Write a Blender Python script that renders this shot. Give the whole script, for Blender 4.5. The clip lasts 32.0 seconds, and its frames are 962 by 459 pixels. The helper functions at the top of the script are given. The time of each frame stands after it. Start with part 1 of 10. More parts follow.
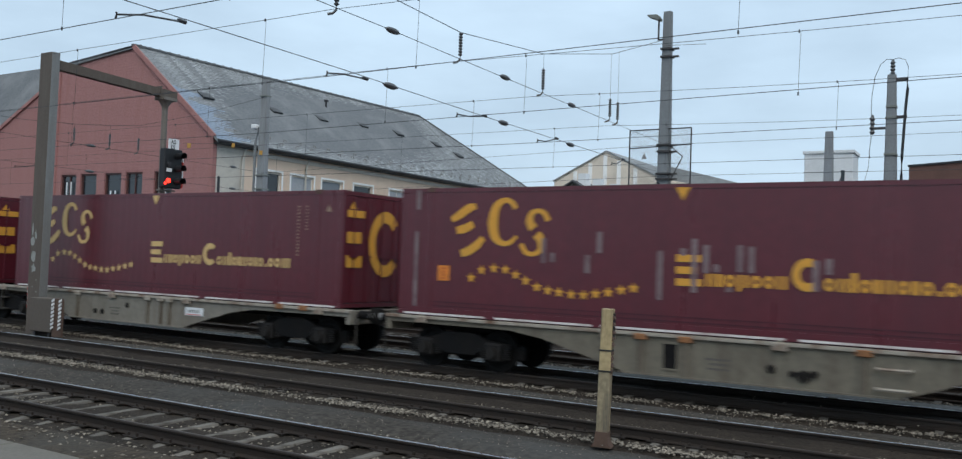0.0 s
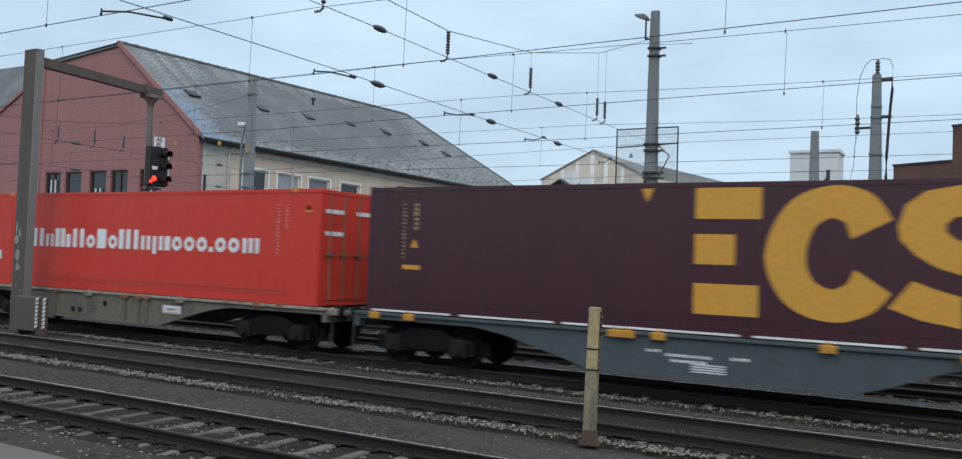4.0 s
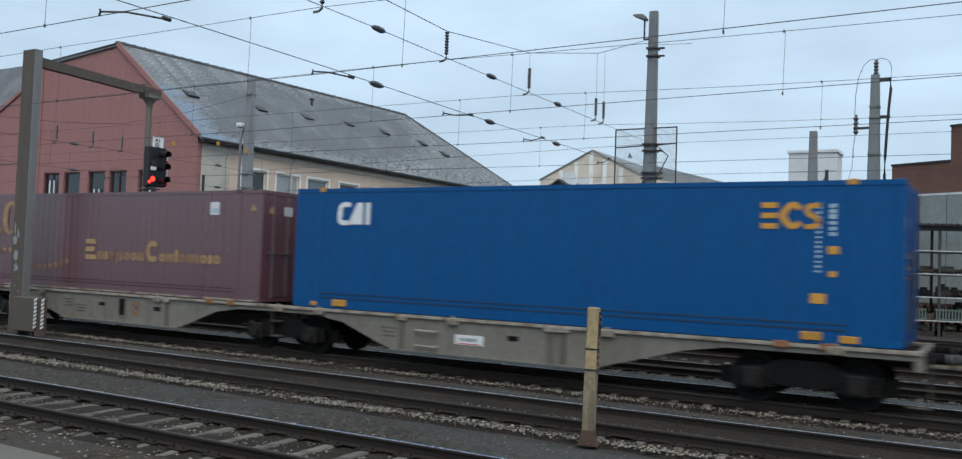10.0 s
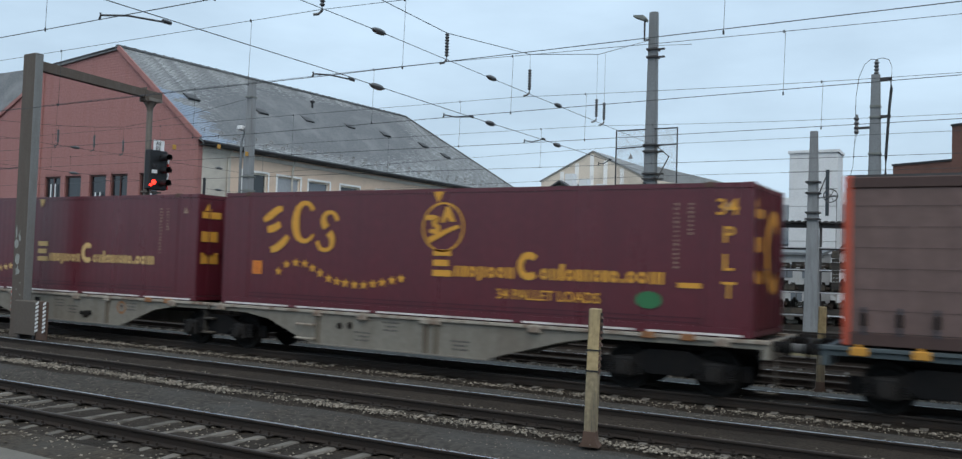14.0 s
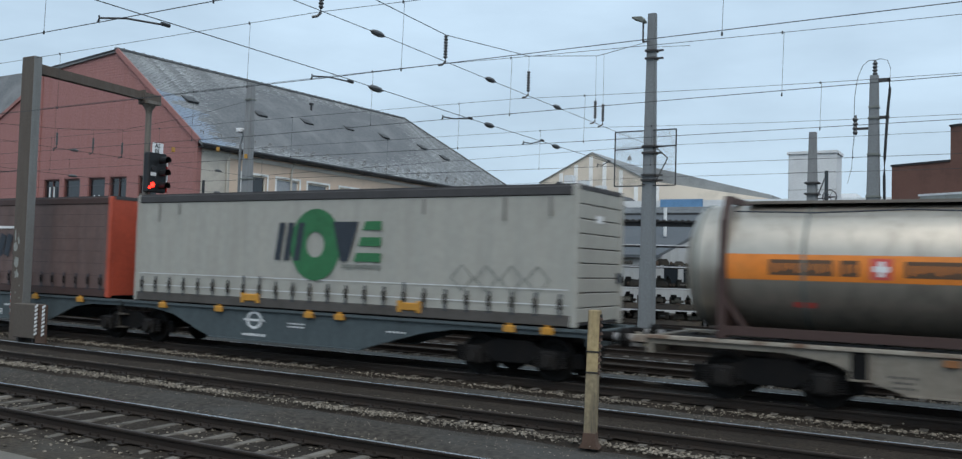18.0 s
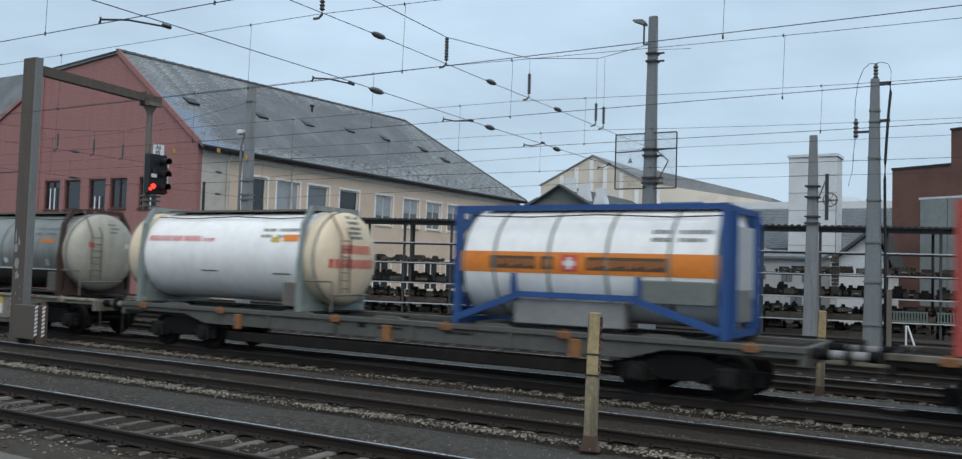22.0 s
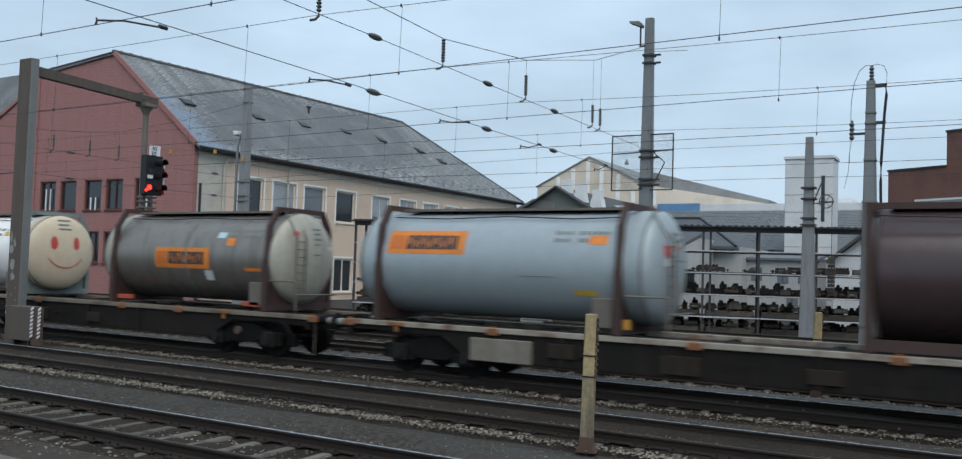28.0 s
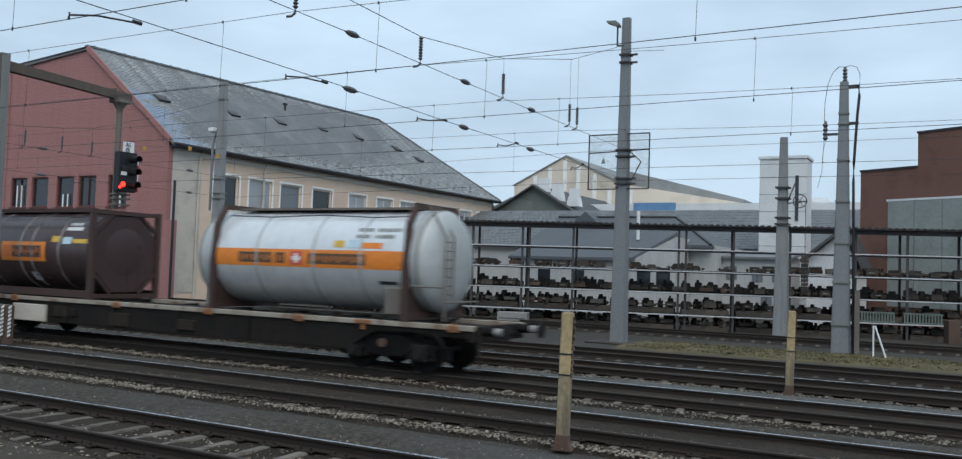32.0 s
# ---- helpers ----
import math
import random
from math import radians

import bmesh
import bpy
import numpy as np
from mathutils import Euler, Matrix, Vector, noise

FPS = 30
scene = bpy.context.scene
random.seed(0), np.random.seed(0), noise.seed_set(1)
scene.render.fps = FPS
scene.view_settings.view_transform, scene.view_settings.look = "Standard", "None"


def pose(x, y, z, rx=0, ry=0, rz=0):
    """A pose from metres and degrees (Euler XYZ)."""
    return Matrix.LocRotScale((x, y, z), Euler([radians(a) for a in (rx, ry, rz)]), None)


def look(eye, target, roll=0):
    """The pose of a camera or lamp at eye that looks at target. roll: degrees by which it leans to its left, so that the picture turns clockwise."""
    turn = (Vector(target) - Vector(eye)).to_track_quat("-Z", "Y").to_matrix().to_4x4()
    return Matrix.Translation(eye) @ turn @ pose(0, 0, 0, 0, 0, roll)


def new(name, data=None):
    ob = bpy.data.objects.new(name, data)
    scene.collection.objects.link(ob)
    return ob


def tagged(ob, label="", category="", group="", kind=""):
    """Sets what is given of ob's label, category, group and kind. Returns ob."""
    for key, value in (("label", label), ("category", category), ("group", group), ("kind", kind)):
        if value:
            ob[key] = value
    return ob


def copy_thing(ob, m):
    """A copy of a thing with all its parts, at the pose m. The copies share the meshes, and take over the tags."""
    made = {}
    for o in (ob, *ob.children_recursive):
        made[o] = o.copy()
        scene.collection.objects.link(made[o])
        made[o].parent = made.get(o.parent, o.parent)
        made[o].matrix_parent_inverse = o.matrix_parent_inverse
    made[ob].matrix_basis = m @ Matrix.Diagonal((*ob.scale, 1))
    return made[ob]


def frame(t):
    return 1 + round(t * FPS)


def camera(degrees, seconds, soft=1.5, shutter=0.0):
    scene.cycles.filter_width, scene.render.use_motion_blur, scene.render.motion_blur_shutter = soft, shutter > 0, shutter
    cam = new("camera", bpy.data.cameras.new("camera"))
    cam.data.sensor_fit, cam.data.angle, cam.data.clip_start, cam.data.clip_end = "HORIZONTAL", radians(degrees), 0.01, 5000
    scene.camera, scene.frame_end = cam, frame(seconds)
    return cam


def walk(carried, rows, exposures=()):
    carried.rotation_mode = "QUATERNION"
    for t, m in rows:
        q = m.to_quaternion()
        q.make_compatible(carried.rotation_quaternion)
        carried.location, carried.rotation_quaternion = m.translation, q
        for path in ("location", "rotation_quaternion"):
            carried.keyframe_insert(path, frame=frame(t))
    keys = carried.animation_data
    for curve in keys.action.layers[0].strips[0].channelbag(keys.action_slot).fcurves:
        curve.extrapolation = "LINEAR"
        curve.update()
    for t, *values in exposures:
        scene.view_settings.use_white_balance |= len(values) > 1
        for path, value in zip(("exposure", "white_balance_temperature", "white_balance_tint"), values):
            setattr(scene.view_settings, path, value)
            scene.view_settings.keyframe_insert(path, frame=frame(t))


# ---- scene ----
cam = camera(57.33, 32.0, soft=1.3, shutter=0.5)
EYE = (0.0, 0.0, 2.37)
# seconds, then the turn in degrees; the eye stands still on the platform
walk(cam, [(t, pose(*EYE, rx, ry, rz)) for t, rx, ry, rz in (
    (0.0, 92.279, -2.044, 31.535), (0.5, 92.198, -2.035, 31.267), (1.0, 92.124, -1.940, 31.114), (1.5, 92.086, -1.866, 31.004),
    (2.0, 92.088, -1.849, 30.924), (2.5, 92.129, -1.878, 30.845), (3.0, 92.185, -1.923, 30.792), (3.5, 92.217, -2.010, 30.743),
    (5.5, 92.222, -2.157, 30.659), (6.0, 92.289, -2.191, 30.657), (6.5, 92.351, -2.201, 30.643), (7.0, 92.354, -2.065, 30.618),
    (7.5, 92.316, -1.910, 30.619), (8.0, 92.287, -1.857, 30.626), (8.5, 92.283, -1.941, 30.617), (9.0, 92.280, -1.985, 30.631),
    (9.5, 92.274, -1.999, 30.636), (10.0, 92.238, -2.039, 30.631), (10.5, 92.221, -1.997, 30.651), (11.0, 92.220, -1.981, 30.654),
    (11.5, 92.231, -1.970, 30.639), (12.0, 92.280, -1.986, 30.633), (12.5, 92.331, -1.988, 30.635), (13.0, 92.338, -1.965, 30.652),
    (13.5, 92.335, -1.838, 30.690), (14.0, 92.340, -1.773, 30.710), (14.5, 92.363, -1.743, 30.731), (16.5, 92.320, -1.557, 30.712),
    (17.0, 92.359, -1.579, 30.699), (17.5, 92.396, -1.627, 30.685), (18.0, 92.456, -1.615, 30.665), (18.5, 92.492, -1.633, 30.667),
    (19.0, 92.533, -1.637, 30.657), (19.5, 92.545, -1.655, 30.652), (20.0, 92.544, -1.677, 30.648), (20.5, 92.505, -1.668, 30.653),
    (21.0, 92.538, -1.691, 30.671), (21.5, 92.566, -1.742, 30.685), (22.0, 92.604, -1.768, 30.686), (22.5, 92.693, -1.792, 30.675),
    (23.0, 92.810, -1.753, 30.689), (23.5, 92.870, -1.753, 30.684), (24.0, 92.890, -1.797, 30.665), (24.5, 92.850, -1.784, 30.642),
    (25.0, 92.836, -1.794, 30.617), (25.5, 92.836, -1.795, 30.604), (27.5, 92.711, -1.808, 30.488), (28.0, 92.704, -1.799, 30.461),
    (28.5, 92.687, -1.772, 30.449), (29.0, 92.699, -1.798, 30.439), (29.5, 92.739, -1.836, 30.403), (30.0, 92.754, -1.906, 30.155),
    (30.5, 92.671, -1.983, 29.666), (31.0, 92.616, -1.997, 29.309), (31.5, 92.613, -1.979, 29.086), (32.0, 92.646, -1.907, 28.954),
)], [(0.0, 0.06), (14.0, 0.06), (17.0, 0.02), (20.0, -0.05), (25.0, -0.07), (28.0, -0.02), (32.0, 0.03)])

# ---- sky and sun: a dull overcast evening ----
world = bpy.data.worlds.new("overcast")
scene.world = world
world.use_nodes = True
wn = world.node_tree
wn.nodes.clear()
w_out = wn.nodes.new("ShaderNodeOutputWorld")
w_bg = wn.nodes.new("ShaderNodeBackground")
w_sky = wn.nodes.new("ShaderNodeTexSky")
w_sky.sky_type, w_sky.sun_disc = "NISHITA", False
w_sky.sun_elevation, w_sky.sun_rotation = radians(54.7), radians(139.1)
w_sky.air_density, w_sky.dust_density, w_sky.ozone_density = 1.3, 3.0, 2.0
w_co = wn.nodes.new("ShaderNodeTexCoord")
w_map = wn.nodes.new("ShaderNodeMapping")
w_map.inputs["Scale"].default_value = (1.1, 1.1, 3.6)
w_no = wn.nodes.new("ShaderNodeTexNoise")
w_no.inputs["Scale"].default_value, w_no.inputs["Detail"].default_value, w_no.inputs["Roughness"].default_value = 2.3, 7.0, 0.55
w_ramp = wn.nodes.new("ShaderNodeValToRGB")
w_ramp.color_ramp.elements[0].position, w_ramp.color_ramp.elements[0].color = 0.30, (4.6, 6.0, 7.4, 1)
w_ramp.color_ramp.elements[1].position, w_ramp.color_ramp.elements[1].color = 0.72, (6.5, 8.35, 10.1, 1)
w_mix = wn.nodes.new("ShaderNodeMixRGB")
w_mix.inputs[0].default_value = 0.86
w_bg.inputs["Strength"].default_value = 0.108
wn.links.new(w_co.outputs["Generated"], w_map.inputs["Vector"])
wn.links.new(w_map.outputs[0], w_no.inputs["Vector"])
wn.links.new(w_no.outputs["Fac"], w_ramp.inputs["Fac"])
wn.links.new(w_sky.outputs[0], w_mix.inputs[1])
wn.links.new(w_ramp.outputs[0], w_mix.inputs[2])
wn.links.new(w_mix.outputs[0], w_bg.inputs["Color"])
wn.links.new(w_bg.outputs[0], w_out.inputs[0])

sun = new("sun", bpy.data.lights.new("sun", "SUN"))
sun.data.energy, sun.data.angle, sun.data.color = 1.8, radians(55), (1.0, 0.95, 0.88)
sun.matrix_world = look((26, -30, 56), (0, 0, 0))


# ---- materials ----
def mat(name, colour, rough=0.6, metal=0.0, dark=0.88, light=1.08, grain=30.0, big=0.7, bump=0.15, stain=None,
        amount=0.35, streak=False, spread=0.0, spec=0.5, island=0.0, clear=0.0):
    """A painted, stony or metal surface: base colour varied by a fine grain and by broad weathering, with relief."""
    m = bpy.data.materials.new(name)
    m.use_nodes = True
    nt = m.node_tree
    n, l = nt.nodes, nt.links
    bsdf = n["Principled BSDF"]
    co = n.new("ShaderNodeTexCoord")
    src = co.outputs["Object"]
    fine = n.new("ShaderNodeTexNoise")
    fine.inputs["Scale"].default_value, fine.inputs["Detail"].default_value = grain, 4.0
    l.new(src, fine.inputs["Vector"])
    broad = n.new("ShaderNodeTexNoise")
    broad.inputs["Scale"].default_value, broad.inputs["Detail"].default_value, broad.inputs["Roughness"].default_value = big, 6.0, 0.62
    if streak:
        mp = n.new("ShaderNodeMapping")
        mp.inputs["Scale"].default_value = (1.0, 1.0, 0.12)
        l.new(src, mp.inputs["Vector"])
        l.new(mp.outputs[0], broad.inputs["Vector"])
        broad.inputs["Scale"].default_value = big * 4
    else:
        l.new(src, broad.inputs["Vector"])
    r1 = n.new("ShaderNodeValToRGB")
    r1.color_ramp.elements[0].position, r1.color_ramp.elements[1].position = 0.3, 0.7
    r1.color_ramp.elements[0].color = (*[c * dark for c in colour], 1)
    r1.color_ramp.elements[1].color = (*[min(c * light, 0.95) for c in colour], 1)
    l.new(fine.outputs["Fac"], r1.inputs["Fac"])
    mask = n.new("ShaderNodeValToRGB")
    mask.color_ramp.elements[0].position, mask.color_ramp.elements[1].position = 0.47, 0.68
    mask.color_ramp.elements[1].color = (amount, amount, amount, 1)
    l.new(broad.outputs["Fac"], mask.inputs["Fac"])
    mix = n.new("ShaderNodeMixRGB")
    l.new(mask.outputs["Color"], mix.inputs[0])
    l.new(r1.outputs["Color"], mix.inputs[1])
    st = stain or [c * 0.45 for c in colour]
    mix.inputs[2].default_value = (*st, 1)
    last = mix.outputs[0]
    if spread:
        info = n.new("ShaderNodeObjectInfo")
        hsv = n.new("ShaderNodeHueSaturation")
        mr = n.new("ShaderNodeMapRange")
        mr.inputs["To Min"].default_value, mr.inputs["To Max"].default_value = 1 - spread, 1 + spread
        l.new(info.outputs["Random"], mr.inputs["Value"])
        l.new(mr.outputs[0], hsv.inputs["Value"])
        l.new(last, hsv.inputs["Color"])
        last = hsv.outputs[0]
    if island:
        geo = n.new("ShaderNodeNewGeometry")
        hs2 = n.new("ShaderNodeHueSaturation")
        mr2 = n.new("ShaderNodeMapRange")
        mr2.inputs["To Min"].default_value, mr2.inputs["To Max"].default_value = 1 - island, 1 + island
        l.new(geo.outputs["Random Per Island"], mr2.inputs["Value"])
        l.new(mr2.outputs[0], hs2.inputs["Value"])
        l.new(last, hs2.inputs["Color"])
        last = hs2.outputs[0]
    l.new(last, bsdf.inputs["Base Color"])
    rr = n.new("ShaderNodeMapRange")
    rr.inputs["To Min"].default_value, rr.inputs["To Max"].default_value = max(rough - 0.12, 0.04), min(rough + 0.14, 1)
    l.new(broad.outputs["Fac"], rr.inputs["Value"])
    l.new(rr.outputs[0], bsdf.inputs["Roughness"])
    bsdf.inputs["Metallic"].default_value = metal
    bsdf.inputs["Specular IOR Level"].default_value = spec
    bsdf.inputs["Coat Weight"].default_value = clear
    if bump:
        b = n.new("ShaderNodeBump")
        b.inputs["Strength"].default_value, b.inputs["Distance"].default_value = bump, 0.02
        l.new(fine.outputs["Fac"], b.inputs["Height"])
        l.new(b.outputs[0], bsdf.inputs["Normal"])
    return m


def glow(name, colour, strength):
    m = bpy.data.materials.new(name)
    m.use_nodes = True
    b = m.node_tree.nodes["Principled BSDF"]
    b.inputs["Base Color"].default_value = (*colour, 1)
    b.inputs["Emission Color"].default_value = (*colour, 1)
    b.inputs["Emission Strength"].default_value = strength
    return m


def glassy(name, colour=(0.02, 0.025, 0.03), rough=0.06):
    m = bpy.data.materials.new(name)
    m.use_nodes = True
    b = m.node_tree.nodes["Principled BSDF"]
    b.inputs["Base Color"].default_value = (*colour, 1)
    b.inputs["Roughness"].default_value = rough
    b.inputs["Specular IOR Level"].default_value = 0.6
    return m


M_GROUND = mat("yard_gravel", (0.05, 0.047, 0.043), 0.95, grain=55, big=0.35, bump=0.8, dark=0.4, light=1.8, stain=(0.045, 0.042, 0.037), amount=0.8, spec=0.15)
M_CINDER = mat("cinder_path", (0.047, 0.042, 0.036), 0.95, grain=11, big=0.22, bump=0.7, dark=0.5, light=1.55, stain=(0.07, 0.072, 0.07), amount=0.85, spec=0.15)
M_CINDERL = mat("pale_cinder", (0.088, 0.088, 0.083), 0.95, grain=11, big=0.3, bump=0.7, dark=0.6, light=1.4, stain=(0.055, 0.053, 0.048), amount=0.7, spec=0.15)
M_BALLAST = mat("ballast_bed", (0.028, 0.0225, 0.0175), 0.95, grain=22, big=0.8, bump=0.9, dark=0.4, light=1.8, stain=(0.015, 0.013, 0.011), amount=0.6, spec=0.15)
M_DIRT = mat("brown_dirt", (0.05, 0.04, 0.03), 0.95, grain=14, big=0.6, bump=0.8, dark=0.5, light=1.6, stain=(0.06, 0.058, 0.052), amount=0.7, spec=0.12)
M_STONE = mat("ballast_stone", (0.19, 0.168, 0.137), 0.9, grain=18, big=3.0, bump=0.3, island=0.5, dark=0.5, light=1.5, stain=(0.10, 0.085, 0.07), amount=0.7, spec=0.2)
M_SLEEPER = mat("sleeper_concrete", (0.14, 0.128, 0.112), 0.9, grain=25, big=3.2, bump=0.3, stain=(0.06, 0.052, 0.044), amount=0.85, spread=0.25, spec=0.2)
M_SLEEPERD = mat("dirty_sleeper", (0.085, 0.08, 0.073), 0.9, grain=25, big=2.0, bump=0.3, stain=(0.045, 0.04, 0.034), amount=0.7, spread=0.3, spec=0.2)
M_RAIL = mat("rail_rust", (0.02, 0.015, 0.012), 0.75, grain=30, big=2.5, bump=0.2, stain=(0.03, 0.02, 0.014), amount=0.6, spec=0.3)
M_RAILTOP = mat("rail_polished", (0.72, 0.73, 0.76), 0.27, 1.0, grain=60, big=1.0, bump=0.02, amount=0.3)
M_RAILDULL = mat("rail_rusty_top", (0.05, 0.038, 0.032), 0.6, 0.2, grain=30, big=2.0, bump=0.1)
M_SLAB = mat("platform_slab", (0.125, 0.114, 0.094), 0.85, grain=40, big=0.9, bump=0.15, amount=0.5)
M_GRASSBED = mat("grass_soil", (0.10, 0.09, 0.054), 0.95, grain=18, big=0.8, bump=0.3, dark=0.8, light=1.15, stain=(0.14, 0.12, 0.075), amount=0.6, spec=0.1)
M_GRASS = mat("grass_blades", (0.12, 0.107, 0.06), 0.9, grain=6, big=0.6, bump=0.0, stain=(0.165, 0.145, 0.085), amount=0.8, spec=0.2)
M_GALV = mat("galvanised_steel", (0.152, 0.134, 0.115), 0.6, 0.3, grain=20, big=1.2, bump=0.08, streak=True, amount=0.4, stain=(0.25, 0.235, 0.21))
M_MASTG = mat("mast_galvanised", (0.20, 0.205, 0.2), 0.55, 0.25, grain=20, big=1.2, bump=0.06, streak=True, amount=0.5, stain=(0.15, 0.14, 0.125))
M_MASTBROWN = mat("mast_brown", (0.088, 0.07, 0.057), 0.75, grain=16, big=1.4, bump=0.1, streak=True, amount=0.6, stain=(0.12, 0.105, 0.09))
M_PEEL = mat("peeled_paint", (0.27, 0.28, 0.265), 0.8, grain=14, big=4.0, bump=0.1, amount=0.9, stain=(0.13, 0.13, 0.115))
M_MAST = mat("mast_paint", (0.195, 0.212, 0.222), 0.65, 0.1, grain=16, big=0.9, bump=0.06, streak=True, amount=0.4, stain=(0.15, 0.16, 0.17))
M_CONC = mat("spun_concrete", (0.23, 0.242, 0.25), 0.85, grain=22, big=1.2, bump=0.12, streak=True, amount=0.4)
M_WIRE = mat("wire_copper", (0.05, 0.053, 0.058), 0.6, 0.3, bump=0)
M_INSUL = mat("insulator_brown", (0.085, 0.09, 0.095), 0.35, bump=0)
M_YELLOW = mat("post_yellow", (0.38, 0.295, 0.155), 0.75, grain=12, big=2.2, bump=0.25, dark=0.74, light=1.12, stain=(0.13, 0.10, 0.07), amount=1.0, streak=True)
M_POSTLOW = mat("post_weathered", (0.26, 0.215, 0.135), 0.8, grain=14, big=1.6, bump=0.25, dark=0.7, light=1.12, stain=(0.09, 0.078, 0.06), amount=1.0, streak=True)
M_POSTFOOT = mat("post_foot_rust", (0.09, 0.055, 0.04), 0.85, grain=30, bump=0.3)
M_BLACK = mat("black_housing", (0.008, 0.009, 0.011), 0.5, grain=20, bump=0.05)
M_WHITE = mat("white_paint", (0.72, 0.73, 0.74), 0.55, grain=12, big=1.5, bump=0.03, amount=0.25, stain=(0.45, 0.45, 0.44))
M_REDPAINT = mat("red_paint", (0.55, 0.03, 0.02), 0.5, grain=12, bump=0.03)
M_RED = glow("signal_red", (1.0, 0.022, 0.012), 4.5)
M_LENS = glassy("signal_lens_off", (0.03, 0.03, 0.032), 0.2)
M_GLASS = glassy("window_glass")
M_GLASSB = glassy("blind_glass", (0.16, 0.18, 0.2), 0.25)
M_CLAD = mat("red_cladding", (0.335, 0.16, 0.148), 0.75, grain=8, big=0.5, bump=0.12, dark=0.82, light=1.15, stain=(0.30, 0.135, 0.12), amount=0.5, streak=True)
M_CLADT = mat("red_trim", (0.33, 0.15, 0.135), 0.65, grain=10, bump=0.05)
M_PLASTER = mat("beige_plaster", (0.68, 0.53, 0.41), 0.85, grain=24, big=0.5, bump=0.12, dark=0.9, light=1.08, stain=(0.52, 0.41, 0.325), amount=0.6)
M_BLINDG = mat("grey_blind", (0.36, 0.385, 0.41), 0.7, grain=10, big=1.0, bump=0.03)
# white render greyed in its base colour for the shade it stands in
M_WALLG = mat("shaded_white_render", (0.42, 0.43, 0.43), 0.8, grain=14, big=0.8, bump=0.06, stain=(0.34, 0.34, 0.33), amount=0.7, streak=True)
M_STRIPW = mat("bright_strip", (0.84, 0.84, 0.82), 0.6, grain=8, bump=0.02)
M_PLASTERG = mat("grey_plaster", (0.54, 0.505, 0.44), 0.85, grain=20, big=0.8, bump=0.12, stain=(0.36, 0.335, 0.3), amount=0.6)
M_FRAME = mat("window_frame_cream", (0.76, 0.70, 0.60), 0.6, grain=14, bump=0.03)
M_SLATE = mat("roof_slate", (0.12, 0.128, 0.135), 0.7, grain=7, big=0.32, bump=0.25, dark=0.75, light=1.25, stain=(0.215, 0.225, 0.228), amount=0.7, spec=0.35)
M_SLATENEW = mat("newer_slate", (0.22, 0.28, 0.36), 0.6, grain=6, big=0.6, bump=0.15, stain=(0.30, 0.33, 0.36), amount=0.5, island=0.18)
M_SLATEROW = mat("roof_slate_row", (0.225, 0.238, 0.244), 0.62, grain=5, big=0.3, bump=0.2, dark=0.72, light=1.3, stain=(0.3, 0.312, 0.312), amount=0.6, island=0.34, spec=0.4)
M_GUTTER = mat("gutter_dark", (0.035, 0.035, 0.038), 0.5, 0.3, bump=0.05)
M_ROOFD = mat("dark_shingle", (0.062, 0.066, 0.07), 0.75, grain=6, big=0.7, bump=0.3)
M_ROOFG = mat("grey_roof", (0.24, 0.255, 0.26), 0.75, grain=5, big=0.4, bump=0.15)
M_PANEL = mat("white_panel", (0.66, 0.68, 0.69), 0.6, grain=10, big=0.5, bump=0.03, stain=(0.42, 0.43, 0.44))
M_BEIGEP = mat("beige_panel", (0.68, 0.60, 0.50), 0.65, grain=10, big=0.4, bump=0.04)
M_BRICK = mat("brown_brick", (0.165, 0.082, 0.062), 0.85, grain=14, big=0.6, bump=0.2, stain=(0.09, 0.048, 0.04), amount=0.6)
M_SHUTTER = mat("grey_green_panel", (0.17, 0.185, 0.17), 0.7, grain=8, big=0.6, bump=0.05)
M_BLUEP = mat("blue_panel", (0.12, 0.26, 0.45), 0.5, grain=8, bump=0.03)
M_GREENP = mat("green_shingle", (0.14, 0.16, 0.145), 0.8, grain=10, bump=0.15)
M_RACK = mat("rack_steel", (0.06, 0.058, 0.06), 0.7, 0.2, grain=20, big=1.5, bump=0.1)
M_RACKBAR = mat("rack_bar_pale", (0.56, 0.57, 0.585), 0.6, 0.2, grain=20, big=1.5, bump=0.05)
M_MACH = mat("machine_iron", (0.042, 0.037, 0.032), 0.75, 0.2, grain=12, big=1.5, bump=0.2, stain=(0.085, 0.07, 0.052), amount=0.8, spread=0.5)
M_MACHB = mat("machine_rust", (0.062, 0.044, 0.034), 0.8, 0.1, grain=12, big=1.5, bump=0.2, stain=(0.10, 0.066, 0.045), amount=0.8, spread=0.5)
M_MACHG = mat("machine_olive", (0.07, 0.07, 0.056), 0.75, 0.1, grain=12, big=1.5, bump=0.2, stain=(0.04, 0.037, 0.033), amount=0.8, spread=0.5)
M_FENCEG = mat("grey_green_slat", (0.13, 0.17, 0.15), 0.7, grain=12, big=1.5, bump=0.1)
M_ROOFM = mat("mid_grey_shingle", (0.135, 0.15, 0.16), 0.75, grain=5, big=0.5, bump=0.25, stain=(0.18, 0.19, 0.195), amount=0.6)
M_ROOFH = mat("dark_slate_house", (0.075, 0.086, 0.098), 0.7, grain=5, big=0.5, bump=0.25, stain=(0.10, 0.11, 0.118), amount=0.5)
